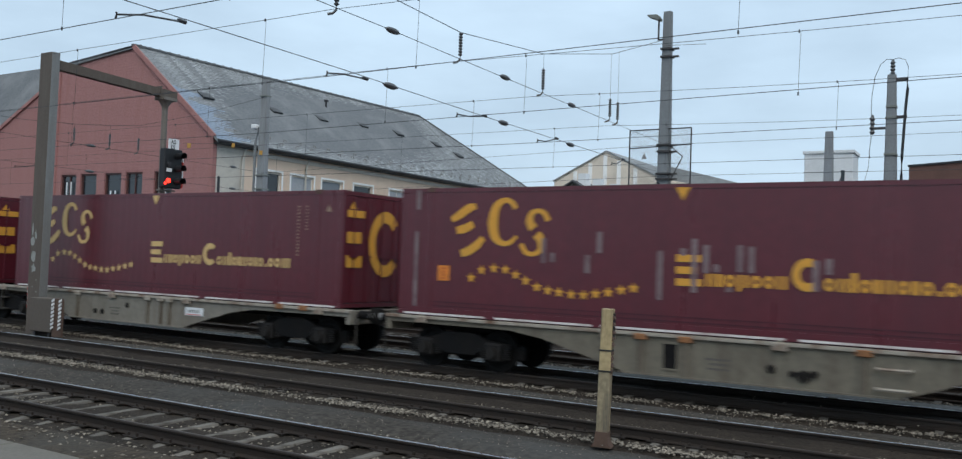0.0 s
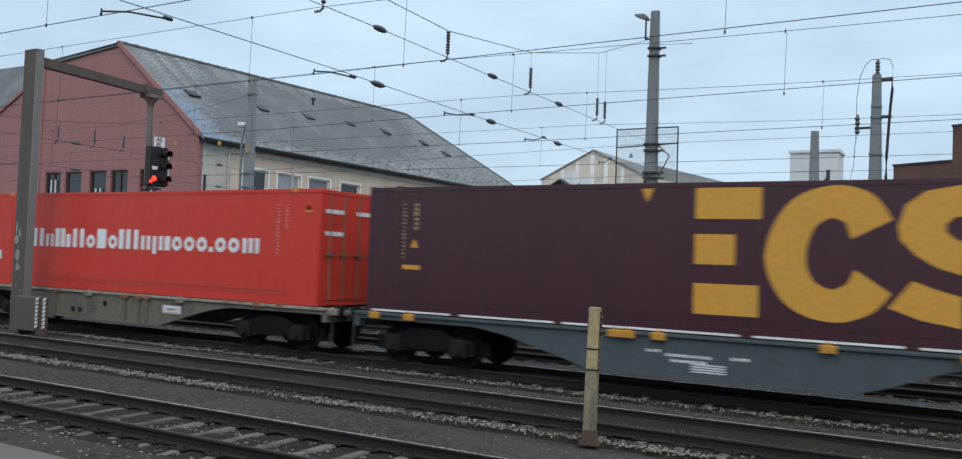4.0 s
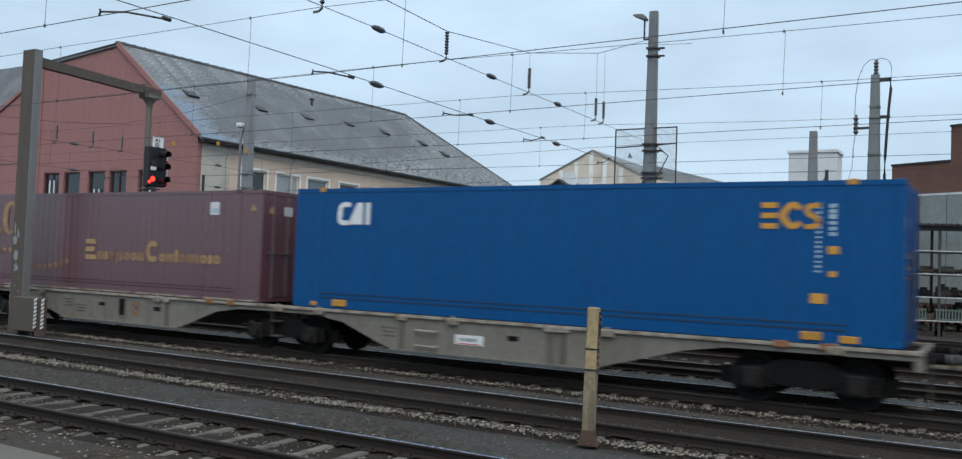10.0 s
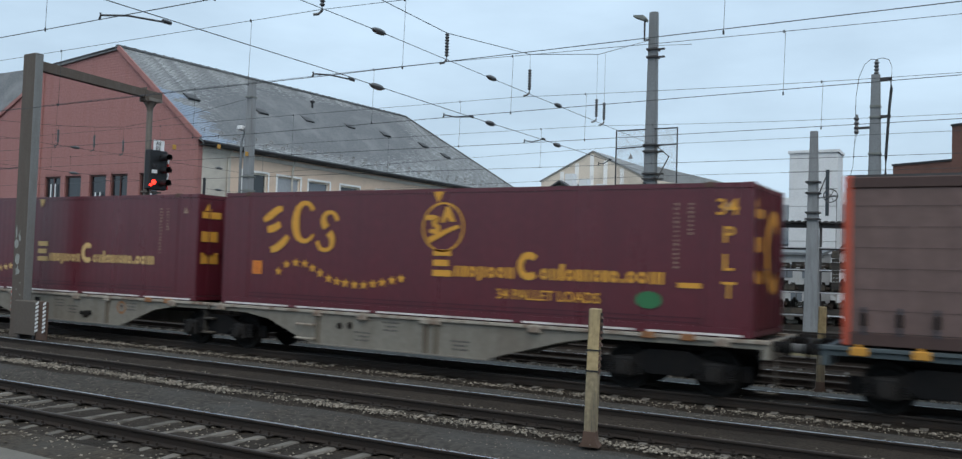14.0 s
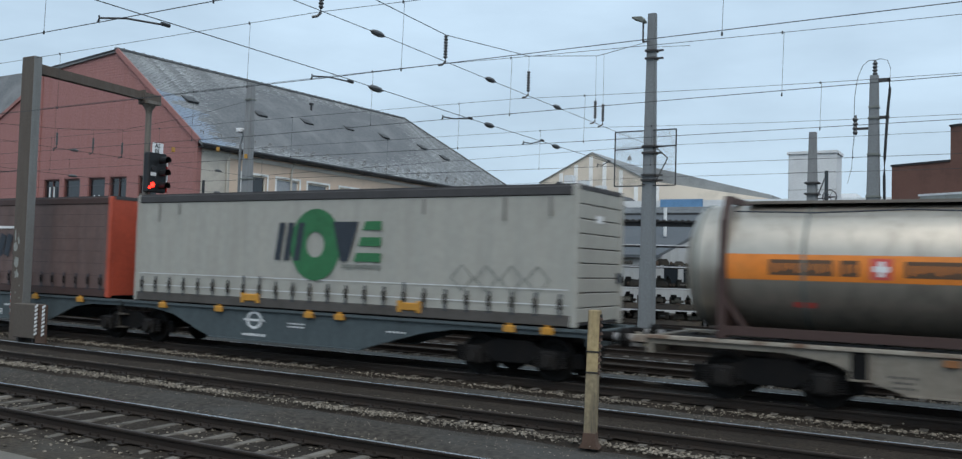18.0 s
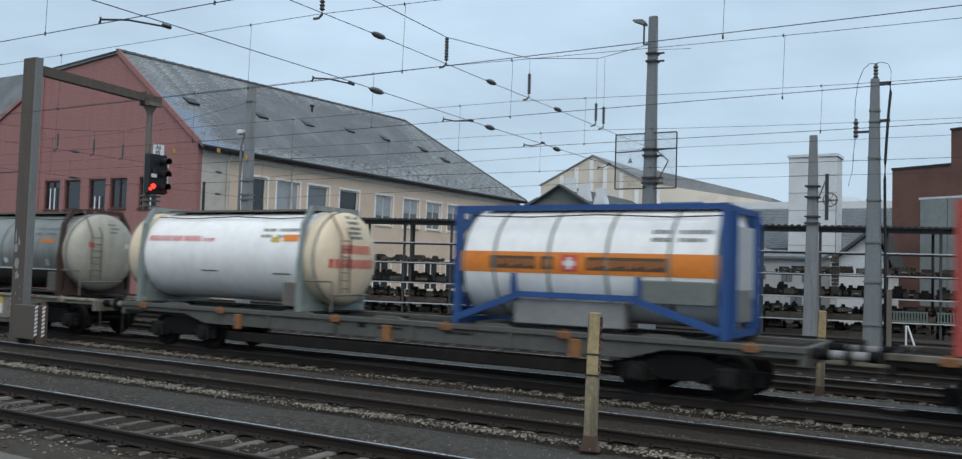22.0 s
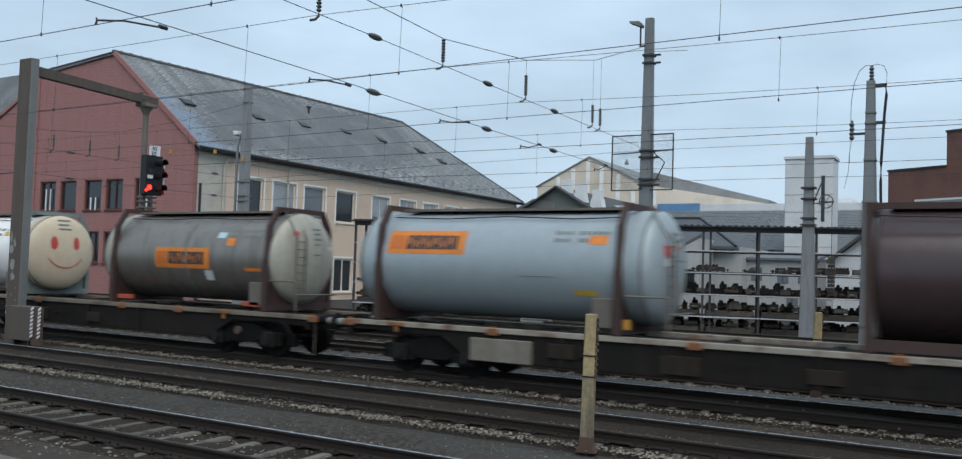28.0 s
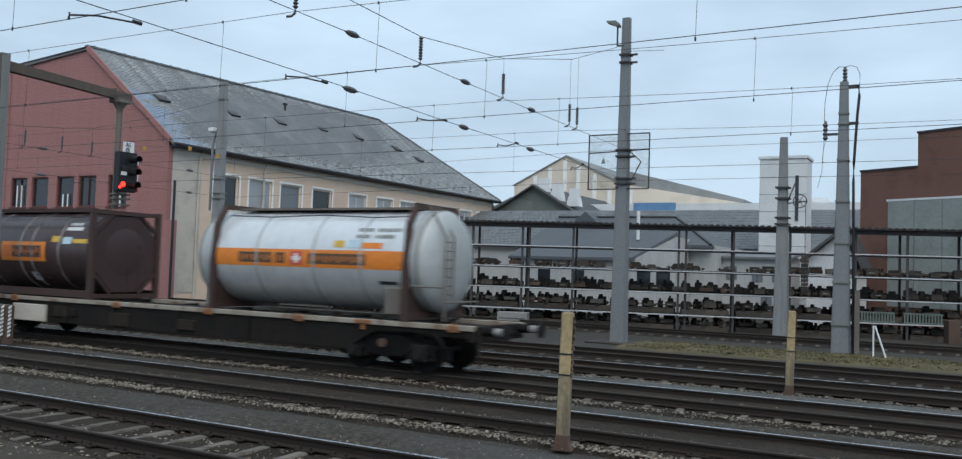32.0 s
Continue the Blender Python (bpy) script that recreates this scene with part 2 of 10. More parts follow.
M_SHINGLE = mat("mid_grey_shingle_course", (0.135, 0.15, 0.16), 0.75, grain=5, big=0.5, bump=0.25, stain=(0.18, 0.19, 0.195), amount=0.5, island=0.1)
M_CLADG = mat("grey_green_cladding", (0.25, 0.275, 0.262), 0.65, grain=8, big=0.6, bump=0.04)
M_CABINET = mat("cabinet_grime", (0.088, 0.072, 0.059), 0.7, grain=14, big=2.0, bump=0.06, stain=(0.09, 0.075, 0.065), amount=0.6, streak=True)
M_TAGO = mat("ochre_tag", (0.5, 0.27, 0.05), 0.6, bump=0.02)
M_TAG = mat("dull_tag", (0.22, 0.21, 0.2), 0.7, bump=0.0)
M_BOX = mat("grey_crate", (0.25, 0.25, 0.25), 0.7, grain=12, bump=0.1)


# ---- mesh helpers ----
def quads(bm, pts, faces):
    vs = [bm.verts.new(p) for p in pts]
    for f in faces:
        bm.faces.new([vs[i] for i in f])
    return vs


BOXF = ((0, 3, 2, 1), (4, 5, 6, 7), (0, 1, 5, 4), (1, 2, 6, 5), (2, 3, 7, 6), (3, 0, 4, 7))


def box(bm, x0, x1, y0, y1, z0, z1):
    return quads(bm, [(x0, y0, z0), (x1, y0, z0), (x1, y1, z0), (x0, y1, z0), (x0, y0, z1), (x1, y0, z1), (x1, y1, z1), (x0, y1, z1)], BOXF)


def rbox(bm, x0, x1, y0, y1, z0, z1, b=0.02):
    """A box with chamfered edges."""
    tmp = bmesh.new()
    box(tmp, x0, x1, y0, y1, z0, z1)
    bmesh.ops.bevel(tmp, geom=tmp.edges[:], offset=b, segments=1, affect="EDGES")
    off = {v: bm.verts.new(v.co) for v in tmp.verts}
    for f in tmp.faces:
        bm.faces.new([off[v] for v in f.verts])
    tmp.free()


def beam(bm, p, q, w, h=None, up=(0, 0, 1)):
    """A square bar from p to q."""
    p, q = Vector(p), Vector(q)
    d = (q - p).normalized()
    s = d.cross(Vector(up))
    if s.length < 1e-4:
        s = d.cross(Vector((1, 0, 0)))
    s.normalize()
    t = s.cross(d).normalized()
    h = h or w
    pts = []
    for c in (p, q):
        for a, b in ((-1, -1), (1, -1), (1, 1), (-1, 1)):
            pts.append(c + s * a * w / 2 + t * b * h / 2)
    quads(bm, pts, BOXF)


def tube(bm, p, q, r, n=10, r2=None, caps=True):
    p, q = Vector(p), Vector(q)
    d = (q - p).normalized()
    s = d.cross(Vector((0, 0, 1)))
    if s.length < 1e-4:
        s = d.cross(Vector((1, 0, 0)))
    s.normalize()
    t = s.cross(d)
    r2 = r if r2 is None else r2
    a, b = [], []
    for i in range(n):
        w = 2 * math.pi * i / n
        o = s * math.cos(w) + t * math.sin(w)
        a.append(bm.verts.new(p + o * r))
        b.append(bm.verts.new(q + o * r2))
    for i in range(n):
        j = (i + 1) % n
        bm.faces.new((a[j], a[i], b[i], b[j]))
    if caps:
        bm.faces.new(a)
        bm.faces.new(b[::-1])


def hose(bm, pts, r, n=5):
    """One continuous tube through the points."""
    pts = [Vector(p) for p in pts]
    rings = []
    for i, p in enumerate(pts):
        d = (pts[min(i + 1, len(pts) - 1)] - pts[max(i - 1, 0)]).normalized()
        s = d.cross(Vector((0, 0, 1)))
        if s.length < 1e-3:
            s = d.cross(Vector((1, 0, 0)))
        s.normalize()
        t = s.cross(d)
        rings.append([bm.verts.new(p + (s * math.cos(2 * math.pi * k / n) + t * math.sin(2 * math.pi * k / n)) * r) for k in range(n)])
    for a, b in zip(rings, rings[1:]):
        for k in range(n):
            bm.faces.new((a[k], a[(k + 1) % n], b[(k + 1) % n], b[k]))
    bm.faces.new(rings[0][::-1])
    bm.faces.new(rings[-1])


def prism(bm, pts, axis, a, b):
    """An outline of (u, v) drawn out along an axis from a to b. x: (y, z), y: (x, z), z: (x, y)."""
    def at(u, v, w):
        return {"x": (w, u, v), "y": (u, w, v), "z": (u, v, w)}[axis]
    n = len(pts)
    lo = [bm.verts.new(at(u, v, a)) for u, v in pts]
    hi = [bm.verts.new(at(u, v, b)) for u, v in pts]
    for i in range(n):
        j = (i + 1) % n
        bm.faces.new((lo[i], lo[j], hi[j], hi[i]))
    bm.faces.new(lo[::-1])
    bm.faces.new(hi)


def lathe(bm, profile, axis_p, axis_d="z", n=16):
    """A turned body: profile of (radius, along) about a line through axis_p along x or z."""
    px, py, pz = axis_p
    rings = []
    for r, h in profile:
        ring = []
        for i in range(n):
            w = 2 * math.pi * i / n
            c, s_ = r * math.cos(w), r * math.sin(w)
            ring.append(bm.verts.new((px + h, py + c, pz + s_) if axis_d == "x" else (px + c, py + s_, pz + h) if axis_d == "z" else (px + c, py + h, pz + s_)))
        rings.append(ring)
    for a, b in zip(rings, rings[1:]):
        for i in range(n):
            j = (i + 1) % n
            bm.faces.new((a[i], a[j], b[j], b[i]))
    bm.faces.new(rings[0][::-1])
    bm.faces.new(rings[-1])


def finish(bm, material, smooth=True):
    bmesh.ops.recalc_face_normals(bm, faces=bm.faces[:])
    me = bpy.data.meshes.new("mesh")
    bm.to_mesh(me)
    bm.free()
    me.materials.append(material)
    if smooth:
        me.polygons.foreach_set("use_smooth", [True] * len(me.polygons))
        me.set_sharp_from_angle(angle=radians(32))
    return me


def part(name, bm, material, parent=None, label="", kind=""):
    ob = new(name, finish(bm, material) if isinstance(bm, bmesh.types.BMesh) else bm)
    if parent:
        ob.parent = parent
    if label or kind:
        tagged(ob, label=label, kind=kind)
    return ob


def thing(name, label, category, m=None, group="", kind=""):
    ob = new(name)
    ob.empty_display_size = 0.3
    if m is not None:
        ob.matrix_basis = m
    return tagged(ob, label, category, group, kind)


def bmnew():
    return bmesh.new()


# ---- ground, tracks, platform ----
T1, T2, T3, T4, T5, T6 = 8.80, 13.43, 17.71, 21.89, 26.0, 38.4
GZ = -0.24

bm = bmnew()
ys = [-600, -30, 6.2, 11.2, 12.2, 20.2, 28.0, 34.0, 60.0, 300.0, 3000.0]
xs = [-3000, -300, -60, -20, 20, 60, 300, 3000]
grid = [[bm.verts.new((x, y, GZ)) for x in xs] for y in ys]
for j in range(len(ys) - 1):
    for i in range(len(xs) - 1):
        bm.faces.new((grid[j][i], grid[j][i + 1], grid[j + 1][i + 1], grid[j + 1][i]))
tagged(part("ground", bm, M_GROUND), "dark grey gravel of a railway yard", "ground", kind="structure")


def strip(name, y0, y1, z, m, label, x0=-120, x1=60, step=0.8, rough=0.02, seed=3, flat=False):
    """A thin bed on the ground with an uneven surface and ragged edges."""
    rnd = random.Random(seed)
    b = bmnew()
    nx, ny = int((x1 - x0) / step), max(3, int((y1 - y0) / 0.35))
    rows = []
    for i in range(nx + 1):
        x = x0 + i * step
        row = []
        for j in range(ny + 1):
            e = j in (0, ny) and not flat
            y = y0 + (y1 - y0) * j / ny + (rnd.uniform(-0.1, 0.1) if e else 0)
            row.append(b.verts.new((x, y, (GZ - 0.01) if e else z + rnd.uniform(-rough, rough))))
        rows.append(row)
    for p, q in zip(rows, rows[1:]):
        for j in range(ny):
            b.faces.new((p[j], q[j], q[j + 1], p[j + 1]))
    return tagged(part(name, b, m), label, "ground", kind="structure")


for k, (yc, z) in enumerate(((T1, -0.19), (T2, -0.18), (T3, -0.18), (T4, -0.19), (T5, -0.19), (T6, -0.22))):
    strip("ballast_bed", yc - 1.55, yc + 1.55, z, M_BALLAST, "dark oily ballast bed under the rails", seed=k)
for yc, z in ((T2, -0.115), (T3, -0.125), (T4, -0.125)):
    strip("ballast_bed", yc - 0.735, yc + 0.735, z, M_BALLAST, "dark oily ballast packed between the rails", rough=0.012, seed=int(yc), flat=True)
strip("dirt_bed", T1 - 2.5, T1 - 0.95, -0.172, M_DIRT, "brown trodden dirt over the sleeper ends", rough=0.016, seed=17)
strip("cinder_path", T1 + 1.4, T2 - 1.75, -0.15, M_CINDER, "trodden grey cinder path between two tracks", rough=0.012, seed=11)
strip("cinder_path", T2 + 1.45, T3 - 1.6, -0.15, M_CINDER, "trodden grey cinder path between two tracks", rough=0.012, seed=12)
strip("cinder_path", T3 + 1.1, T4 - 1.2, -0.15, M_CINDERL, "trodden grey cinder path between two tracks", rough=0.012, seed=13)
strip("grass_verge", 29.9, 33.7, -0.17, M_GRASSBED, "patchy dry grass verge beside the tracks", x0=-11, x1=60, rough=0.05, seed=14)

RAILSEC = ((-0.068, -0.16), (0.068, -0.16), (0.068, -0.148), (0.012, -0.125), (0.010, -0.045), (0.034, -0.034), (0.035, -0.012), (0.026, -0.002),
           (-0.026, -0.002), (-0.035, -0.012), (-0.034, -0.034), (-0.010, -0.045), (-0.012, -0.125), (-0.068, -0.148))
HEADSEC = ((-0.014, -0.004), (0.022, -0.004), (0.020, 0.002), (-0.012, 0.002))


def rail_mesh(sec, m, x0=-160, x1=60):
    b = bmnew()
    prism(b, sec, "x", x0, x1)
    return finish(b, m)


RAIL_ME, HEAD_ME, DULL_ME = rail_mesh(RAILSEC, M_RAIL), rail_mesh(HEADSEC, M_RAILTOP), rail_mesh(HEADSEC, M_RAILDULL)
b = bmnew()
# concrete sleeper, slimmer and lower in its middle, with sloping flanks
rings_ = []
for k in range(13):
    y = -1.25 + 2.5 * k / 12
    mid = max(0.0, 1 - abs(y) / 0.62) ** 0.7
    end = max(0.0, (abs(y) - 0.86) / 0.39)
    zt, hw = -0.163 - 0.010 * mid - 0.05 * end, 0.064 - 0.014 * mid - 0.012 * end
    rings_.append([b.verts.new(p) for p in ((-0.115, y, -0.36), (-hw - 0.018, y, zt - 0.03), (-hw, y, zt), (hw, y, zt), (hw + 0.018, y, zt - 0.03), (0.115, y, -0.36))])
for r0, r1 in zip(rings_, rings_[1:]):
    for i in range(5):
        b.faces.new((r0[i], r0[i + 1], r1[i + 1], r1[i]))
b.faces.new(rings_[0][::-1])
b.faces.new(rings_[-1])
SLEEPER_ME = finish(b, M_SLEEPER)
SLEEPERD_ME = SLEEPER_ME.copy()
SLEEPERD_ME.materials.clear()
SLEEPERD_ME.materials.append(M_SLEEPERD)
b = bmnew()
for sy in (-0.75, 0.75):
    box(b, -0.16, 0.16, sy - 0.16, sy + 0.16, -0.165, -0.148)
    for dx in (-0.09, 0.09):
        for dy in (-0.1, 0.1):
            tube(b, (dx, sy + dy, -0.15), (dx, sy + dy, -0.105), 0.018, 6)
CHAIR_ME = finish(b, M_RAIL)


def track(yc, shiny, xa, xb, label, pitch=0.62, singles=True):
    th = thing("railway_track", label, "railway track", pose(0, yc, 0), "parallel tracks", "structure")
    for sy in (-0.75, 0.75):
        r = part("rail", RAIL_ME, None, th)
        r.location.y = sy
        bright = shiny and sy > 0
        h = part("rail_head", HEAD_ME if bright else DULL_ME, None, r, "polished running surface" if bright else "rusty running surface")
    rnd = random.Random(int(yc * 10))
    n = int((xb - xa) / pitch)
    for i in range(n):
        s = part("sleeper", SLEEPER_ME if yc < T4 else SLEEPERD_ME, None, th)
        s.location = (xa + i * pitch + rnd.uniform(-0.02, 0.02), rnd.uniform(-0.03, 0.03), 0)
        s.rotation_euler.z = rnd.uniform(-0.012, 0.012)
        if singles:
            c = part("rail_fastening", CHAIR_ME, None, s)
    b = bmnew()
    x = xa - pitch
    while x > -110:
        box(b, x - 0.12, x + 0.12, -1.25, 1.25, -0.36, -0.167)
        x -= pitch
    part("far_sleepers", b, M_SLEEPERD, th, kind="stuff")
    return th


track(T1, True, -24, 6, "running rails on pale concrete sleepers in dark ballast")
track(T2, True, -30, 8, "running rails with dark sides and pale stones")
track(T3, True, -34, 10, "running rails under the passing freight wagons", singles=False)
track(T4, True, -30, 12, "running rails with a polished far rail", singles=False)
track(T5, False, -24, 12, "little used rusty rails beside the grass", singles=False)
track(T6, False, -40, 14, "dark rails in front of the storage rack", singles=False)

# loose ballast stones
STONES = []
rnd = random.Random(5)
for i in range(6):
    vs = []
    for p in ((1, 0, 0), (-1, 0, 0), (0, 1, 0), (0, -1, 0), (0, 0, 1), (0, 0, -1)):
        k = rnd.uniform(0.6, 1.25)
        vs.append((p[0] * k + rnd.uniform(-.2, .2), p[1] * k + rnd.uniform(-.2, .2), p[2] * k * 0.8))
    STONES.append(vs)
OCT = ((0, 2, 4), (2, 1, 4), (1, 3, 4), (3, 0, 4), (2, 0, 5), (1, 2, 5), (3, 1, 5), (0, 3, 5))


def stones(name, bands, label, seed):
    """Scatter of broken stones; bands of (y, spread, number, size, z, x from, x to)."""
    rnd = random.Random(seed)
    vs, fs = [], []
    for y, spread, n, size, z, x0, x1 in bands:
        for _ in range(n):
            base = len(vs)
            sh = rnd.choice(STONES)
            s = size * rnd.choice((0.5, 0.6, 0.8, 0.9, 1.1, 1.4, 1.7))
            a = rnd.uniform(0, 6.3)
            c, w = math.cos(a), math.sin(a)
            ox, oy = rnd.uniform(x0, x1), y + rnd.gauss(0, spread)
            clump = noise.noise((ox * 0.55, oy * 1.3, seed))
            if clump < rnd.uniform(-0.8, 0.1):
                continue
            for px, py, pz in sh:
                vs.append((ox + s * (c * px - w * py), oy + s * (w * px + c * py), z + s * pz * 0.7))
            fs.extend((base + i, base + j, base + k) for i, j, k in OCT)
    me = bpy.data.meshes.new("mesh")
    me.from_pydata(vs, [], fs)
    me.materials.append(M_STONE)
    return tagged(new(name, me), label, "gravel", kind="stuff")


stones("ballast_stones", [(T1 - 1.45, 0.3, 900, 0.022, -0.17, -22, 2), (T1, 0.55, 2500, 0.021, -0.19, -22, 2),
                          (T1 + 1.2, 0.2, 1400, 0.018, -0.17, -22, 0)], "loose broken ballast stones in the near track", 1)
stones("ballast_stones", [(T2 - 1.28, 0.12, 8500, 0.022, -0.165, -34, 4), (T2 - 0.3, 0.16, 5200, 0.017, -0.112, -34, 4),
                          (T2 + 1.25, 0.16, 2600, 0.02, -0.16, -34, 4)], "pale broken stones along the sleeper ends", 2)
stones("ballast_stones", [(T3 - 1.3, 0.12, 4800, 0.024, -0.165, -40, 6), (T3, 0.3, 500, 0.015, -0.12, -40, 6),
                          (T4 - 1.25, 0.14, 3000, 0.024, -0.17, -36, 8), (T4, 0.3, 400, 0.015, -0.12, -36, 8)], "pale broken stones along the sleeper ends", 3)
stones("path_grit", [(11.0, 0.5, 2600, 0.010, -0.15, -20, 2), (15.5, 0.4, 3600, 0.013, -0.15, -30, 4), (6.5, 0.4, 3200, 0.014, GZ + 0.01, -18, 0)],
       "scattered grit on the cinder path", 4)

# grass
rnd = random.Random(8)
vs, fs = [], []
for _ in range(14000):
    x = rnd.uniform(-10.8, 12)
    y = rnd.uniform(30.0, 33.6)
    if noise.noise((x * 0.5, y * 0.6, 2.0)) < rnd.uniform(-0.55, 0.18) - (0.25 if y < 28.8 else 0):
        continue
    h, a = rnd.uniform(0.02, 0.07), rnd.uniform(0, 6.3)
    dx, dy = math.cos(a) * 0.02, math.sin(a) * 0.02
    lx, ly = rnd.uniform(-0.08, 0.08), rnd.uniform(-0.08, 0.08)
    k = len(vs)
    vs += [(x - dx, y - dy, -0.17), (x + dx, y + dy, -0.17), (x + lx + dx * 0.5, y + ly + dy * 0.5, -0.15 + h * 0.6), (x + 1.8 * lx, y + 1.8 * ly, -0.15 + h)]
    fs += [(k, k + 1, k + 2), (k, k + 2, k + 3)]
me = bpy.data.meshes.new("mesh")
me.from_pydata(vs, [], fs)
me.materials.append(M_GRASS)
tagged(new("grass", me), "short yellowish dry grass on the verge", "grass", kind="stuff")

# platform
pl = thing("platform", "worn concrete platform edge beside the track", "platform", kind="structure")
b = bmnew()
box(b, -60, 20, -12, 4.72, GZ - 0.3, 0.46)
part("platform_body", b, M_SLAB, pl)
b = bmnew()
rbox(b, 0, 0.985, 0, 0.62, 0, 0.09, 0.012)
SLAB_ME = finish(b, M_SLAB)
for i in range(40):
    s = part("edge_slab", SLAB_ME, None, pl)
    s.location = (-22 + i * 1.0, 4.22, 0.462)


# ---- posts, masts, signal ----
def yellow_post(x, y, h, lean, label):
    th = thing("marker_post", label, "marker post", pose(x, y, GZ + 0.05, 0, lean, 12), "yellow marker posts")
    b = bmnew()
    rbox(b, -0.085, 0.085, -0.08, 0.08, h - 0.90, h, 0.012)
    part("post", b, M_YELLOW, th)
    b = bmnew()
    rbox(b, -0.088, 0.088, -0.083, 0.083, 0.18, h - 0.902, 0.014)
    part("lower_post", b, M_POSTLOW, th, "weathered greyish lower half")
    b = bmnew()
    prism(b, ((-0.15, 0.0), (0.15, 0.0), (0.10, 0.07), (0.088, 0.22), (-0.088, 0.22), (-0.10, 0.07)), "y", -0.11, 0.11)
    part("foot", b, M_POSTFOOT, th, "rusty foot sleeve")
    for z in (h - 0.61, h - 0.91):
        b = bmnew()
        box(b, -0.095, 0.095, -0.09, 0.09, z, z + 0.022)
        part("strap", b, M_BLACK, th, "dark steel strap")
    rr = random.Random(int(x * 7))
    for k in range(9):
        b = bmnew()
        z = h - 0.16 - k * 0.1 + rr.uniform(-0.02, 0.02)
        prism(b, ((0.085, z), (0.085 + rr.uniform(0.02, 0.045), z + 0.02), (0.10, z + 0.06), (0.085, z + 0.07)), "y", -0.07, 0.03)
        part("torn_edge", b, M_POSTFOOT, th)
    b = bmnew()
    box(b, 0.085, 0.105, -0.05, 0.05, h - 0.42, h - 0.06)
    part("plate", b, M_BLACK, th)
    return th


yellow_post(-5.14, 11.90, 1.985, 0.9, "weathered yellow marker post with torn edge and rusty foot")
yellow_post(-3.50, 20.76, 1.88, 1.0, "weathered yellow marker post between two tracks")


def tapered_mast(x, y, z0, h, w0, w1, m, label, name="catenary_mast", d=0.75):
    th = thing(name, label, "mast", pose(x, y, z0), "catenary masts")
    b = bmnew()
    quads(b, [(-w0 / 2, -w0 * d / 2, 0), (w0 / 2, -w0 * d / 2, 0), (w0 / 2, w0 * d / 2, 0), (-w0 / 2, w0 * d / 2, 0),
              (-w1 / 2, -w1 * d / 2, h), (w1 / 2, -w1 * d / 2, h), (w1 / 2, w1 * d / 2, h), (-w1 / 2, w1 * d / 2, h)], BOXF)
    bmesh.ops.bevel(b, geom=[e for e in b.edges if abs(e.verts[0].co.z - e.verts[1].co.z) > 1], offset=0.04, segments=2, affect="EDGES")
    part("shaft", b, m, th)
    return th


def bracket_ring(th, z, w, m=None, out=0.0):
    b = bmnew()
    box(b, -w / 2, w / 2, -w / 2, w / 2, z - 0.035, z + 0.035)
    if out:
        box(b, w / 2, w / 2 + out, -0.05, 0.05, z - 0.03, z + 0.03)
    part("clamp", b, m or M_RACK, th)


# main headspan mast with a floodlight and a guard screen
HX = -11.7
mm = tapered_mast(HX + 0.05, 32.08, GZ, 12.55, 0.6, 0.32, M_MAST, "tall grey steel catenary mast with floodlight and guard screen")
for z, w in ((11.1, 0.42), (10.8, 0.42), (7.4, 0.5), (7.15, 0.5), (6.3, 0.52), (6.1, 0.52)):
    bracket_ring(mm, z, w, None, 0.25)
b = bmnew()
rbox(b, -1.1, 0.9, -0.8, 0.8, 0.0, 0.06, 0.02)
part("footing", b, M_MACH, mm, "flat dark footing plate")
fl = thing("floodlight", "dark floodlight on a bracket at the mast top", "floodlight", pose(HX - 0.25, 31.75, 11.9, 0, 0, 0))
b = bmnew()
prism(b, ((-0.36, 0.20), (0.1, 0.0), (0.14, 0.08), (0.04, 0.22), (-0.34, 0.25)), "y", -0.18, 0.18)
part("housing", b, M_SHUTTER, fl)
b = bmnew()
box(b, 0.03, 0.08, -0.03, 0.03, -0.75, 0.02)
box(b, 0.03, 0.25, -0.03, 0.03, -0.75, -0.7)
part("bracket", b, M_RACK, fl)

gs = thing("guard_screen", "wire mesh guard screen in a steel frame round the mast", "guard screen", pose(-11.78, 31.95, 5.65))
for nm, p, q in (("frame_bar", (-1.24, 0, 0), (1.2, 0, 0)), ("frame_bar", (-1.24, 0, 2.12), (1.2, 0, 2.12)), ("frame_bar", (-1.24, 0, 0), (-1.24, 0, 2.12)),
                 ("frame_bar", (1.2, 0, 0), (1.2, 0, 2.12)), ("frame_bar", (0.0, -0.3, 0.04), (0.0, 0.5, 0.04)), ("cross_bar", (-1.24, 0, 1.42), (1.2, 0, 1.5))):
    b = bmnew()
    beam(b, p, q, 0.042)
    part(nm, b, M_GUTTER, gs)
b = bmnew()
for i in range(60):
    x = -1.22 + i * 2.4 / 59
    beam(b, (x, 0, 0.02), (x, 0, 2.1), 0.0035)
for i in range(52):
    z = 0.03 + i * 2.06 / 51
    beam(b, (-1.23, 0, z), (1.19, 0, z), 0.0035)
part("wire_mesh", b, M_GALV, gs)
b = bmnew()
beam(b, (0.3, 0, 1.55), (0.85, 0.1, 1.05), 0.04)
beam(b, (0.85, 0.1, 1.05), (0.45, 0, 0.2), 0.04)
part("bent_rod", b, M_WIRE, gs)
b = bmnew()
prism(b, ((-0.72, 1.0), (-0.52, 1.0), (-0.62, 1.22)), "y", -0.05, -0.03)
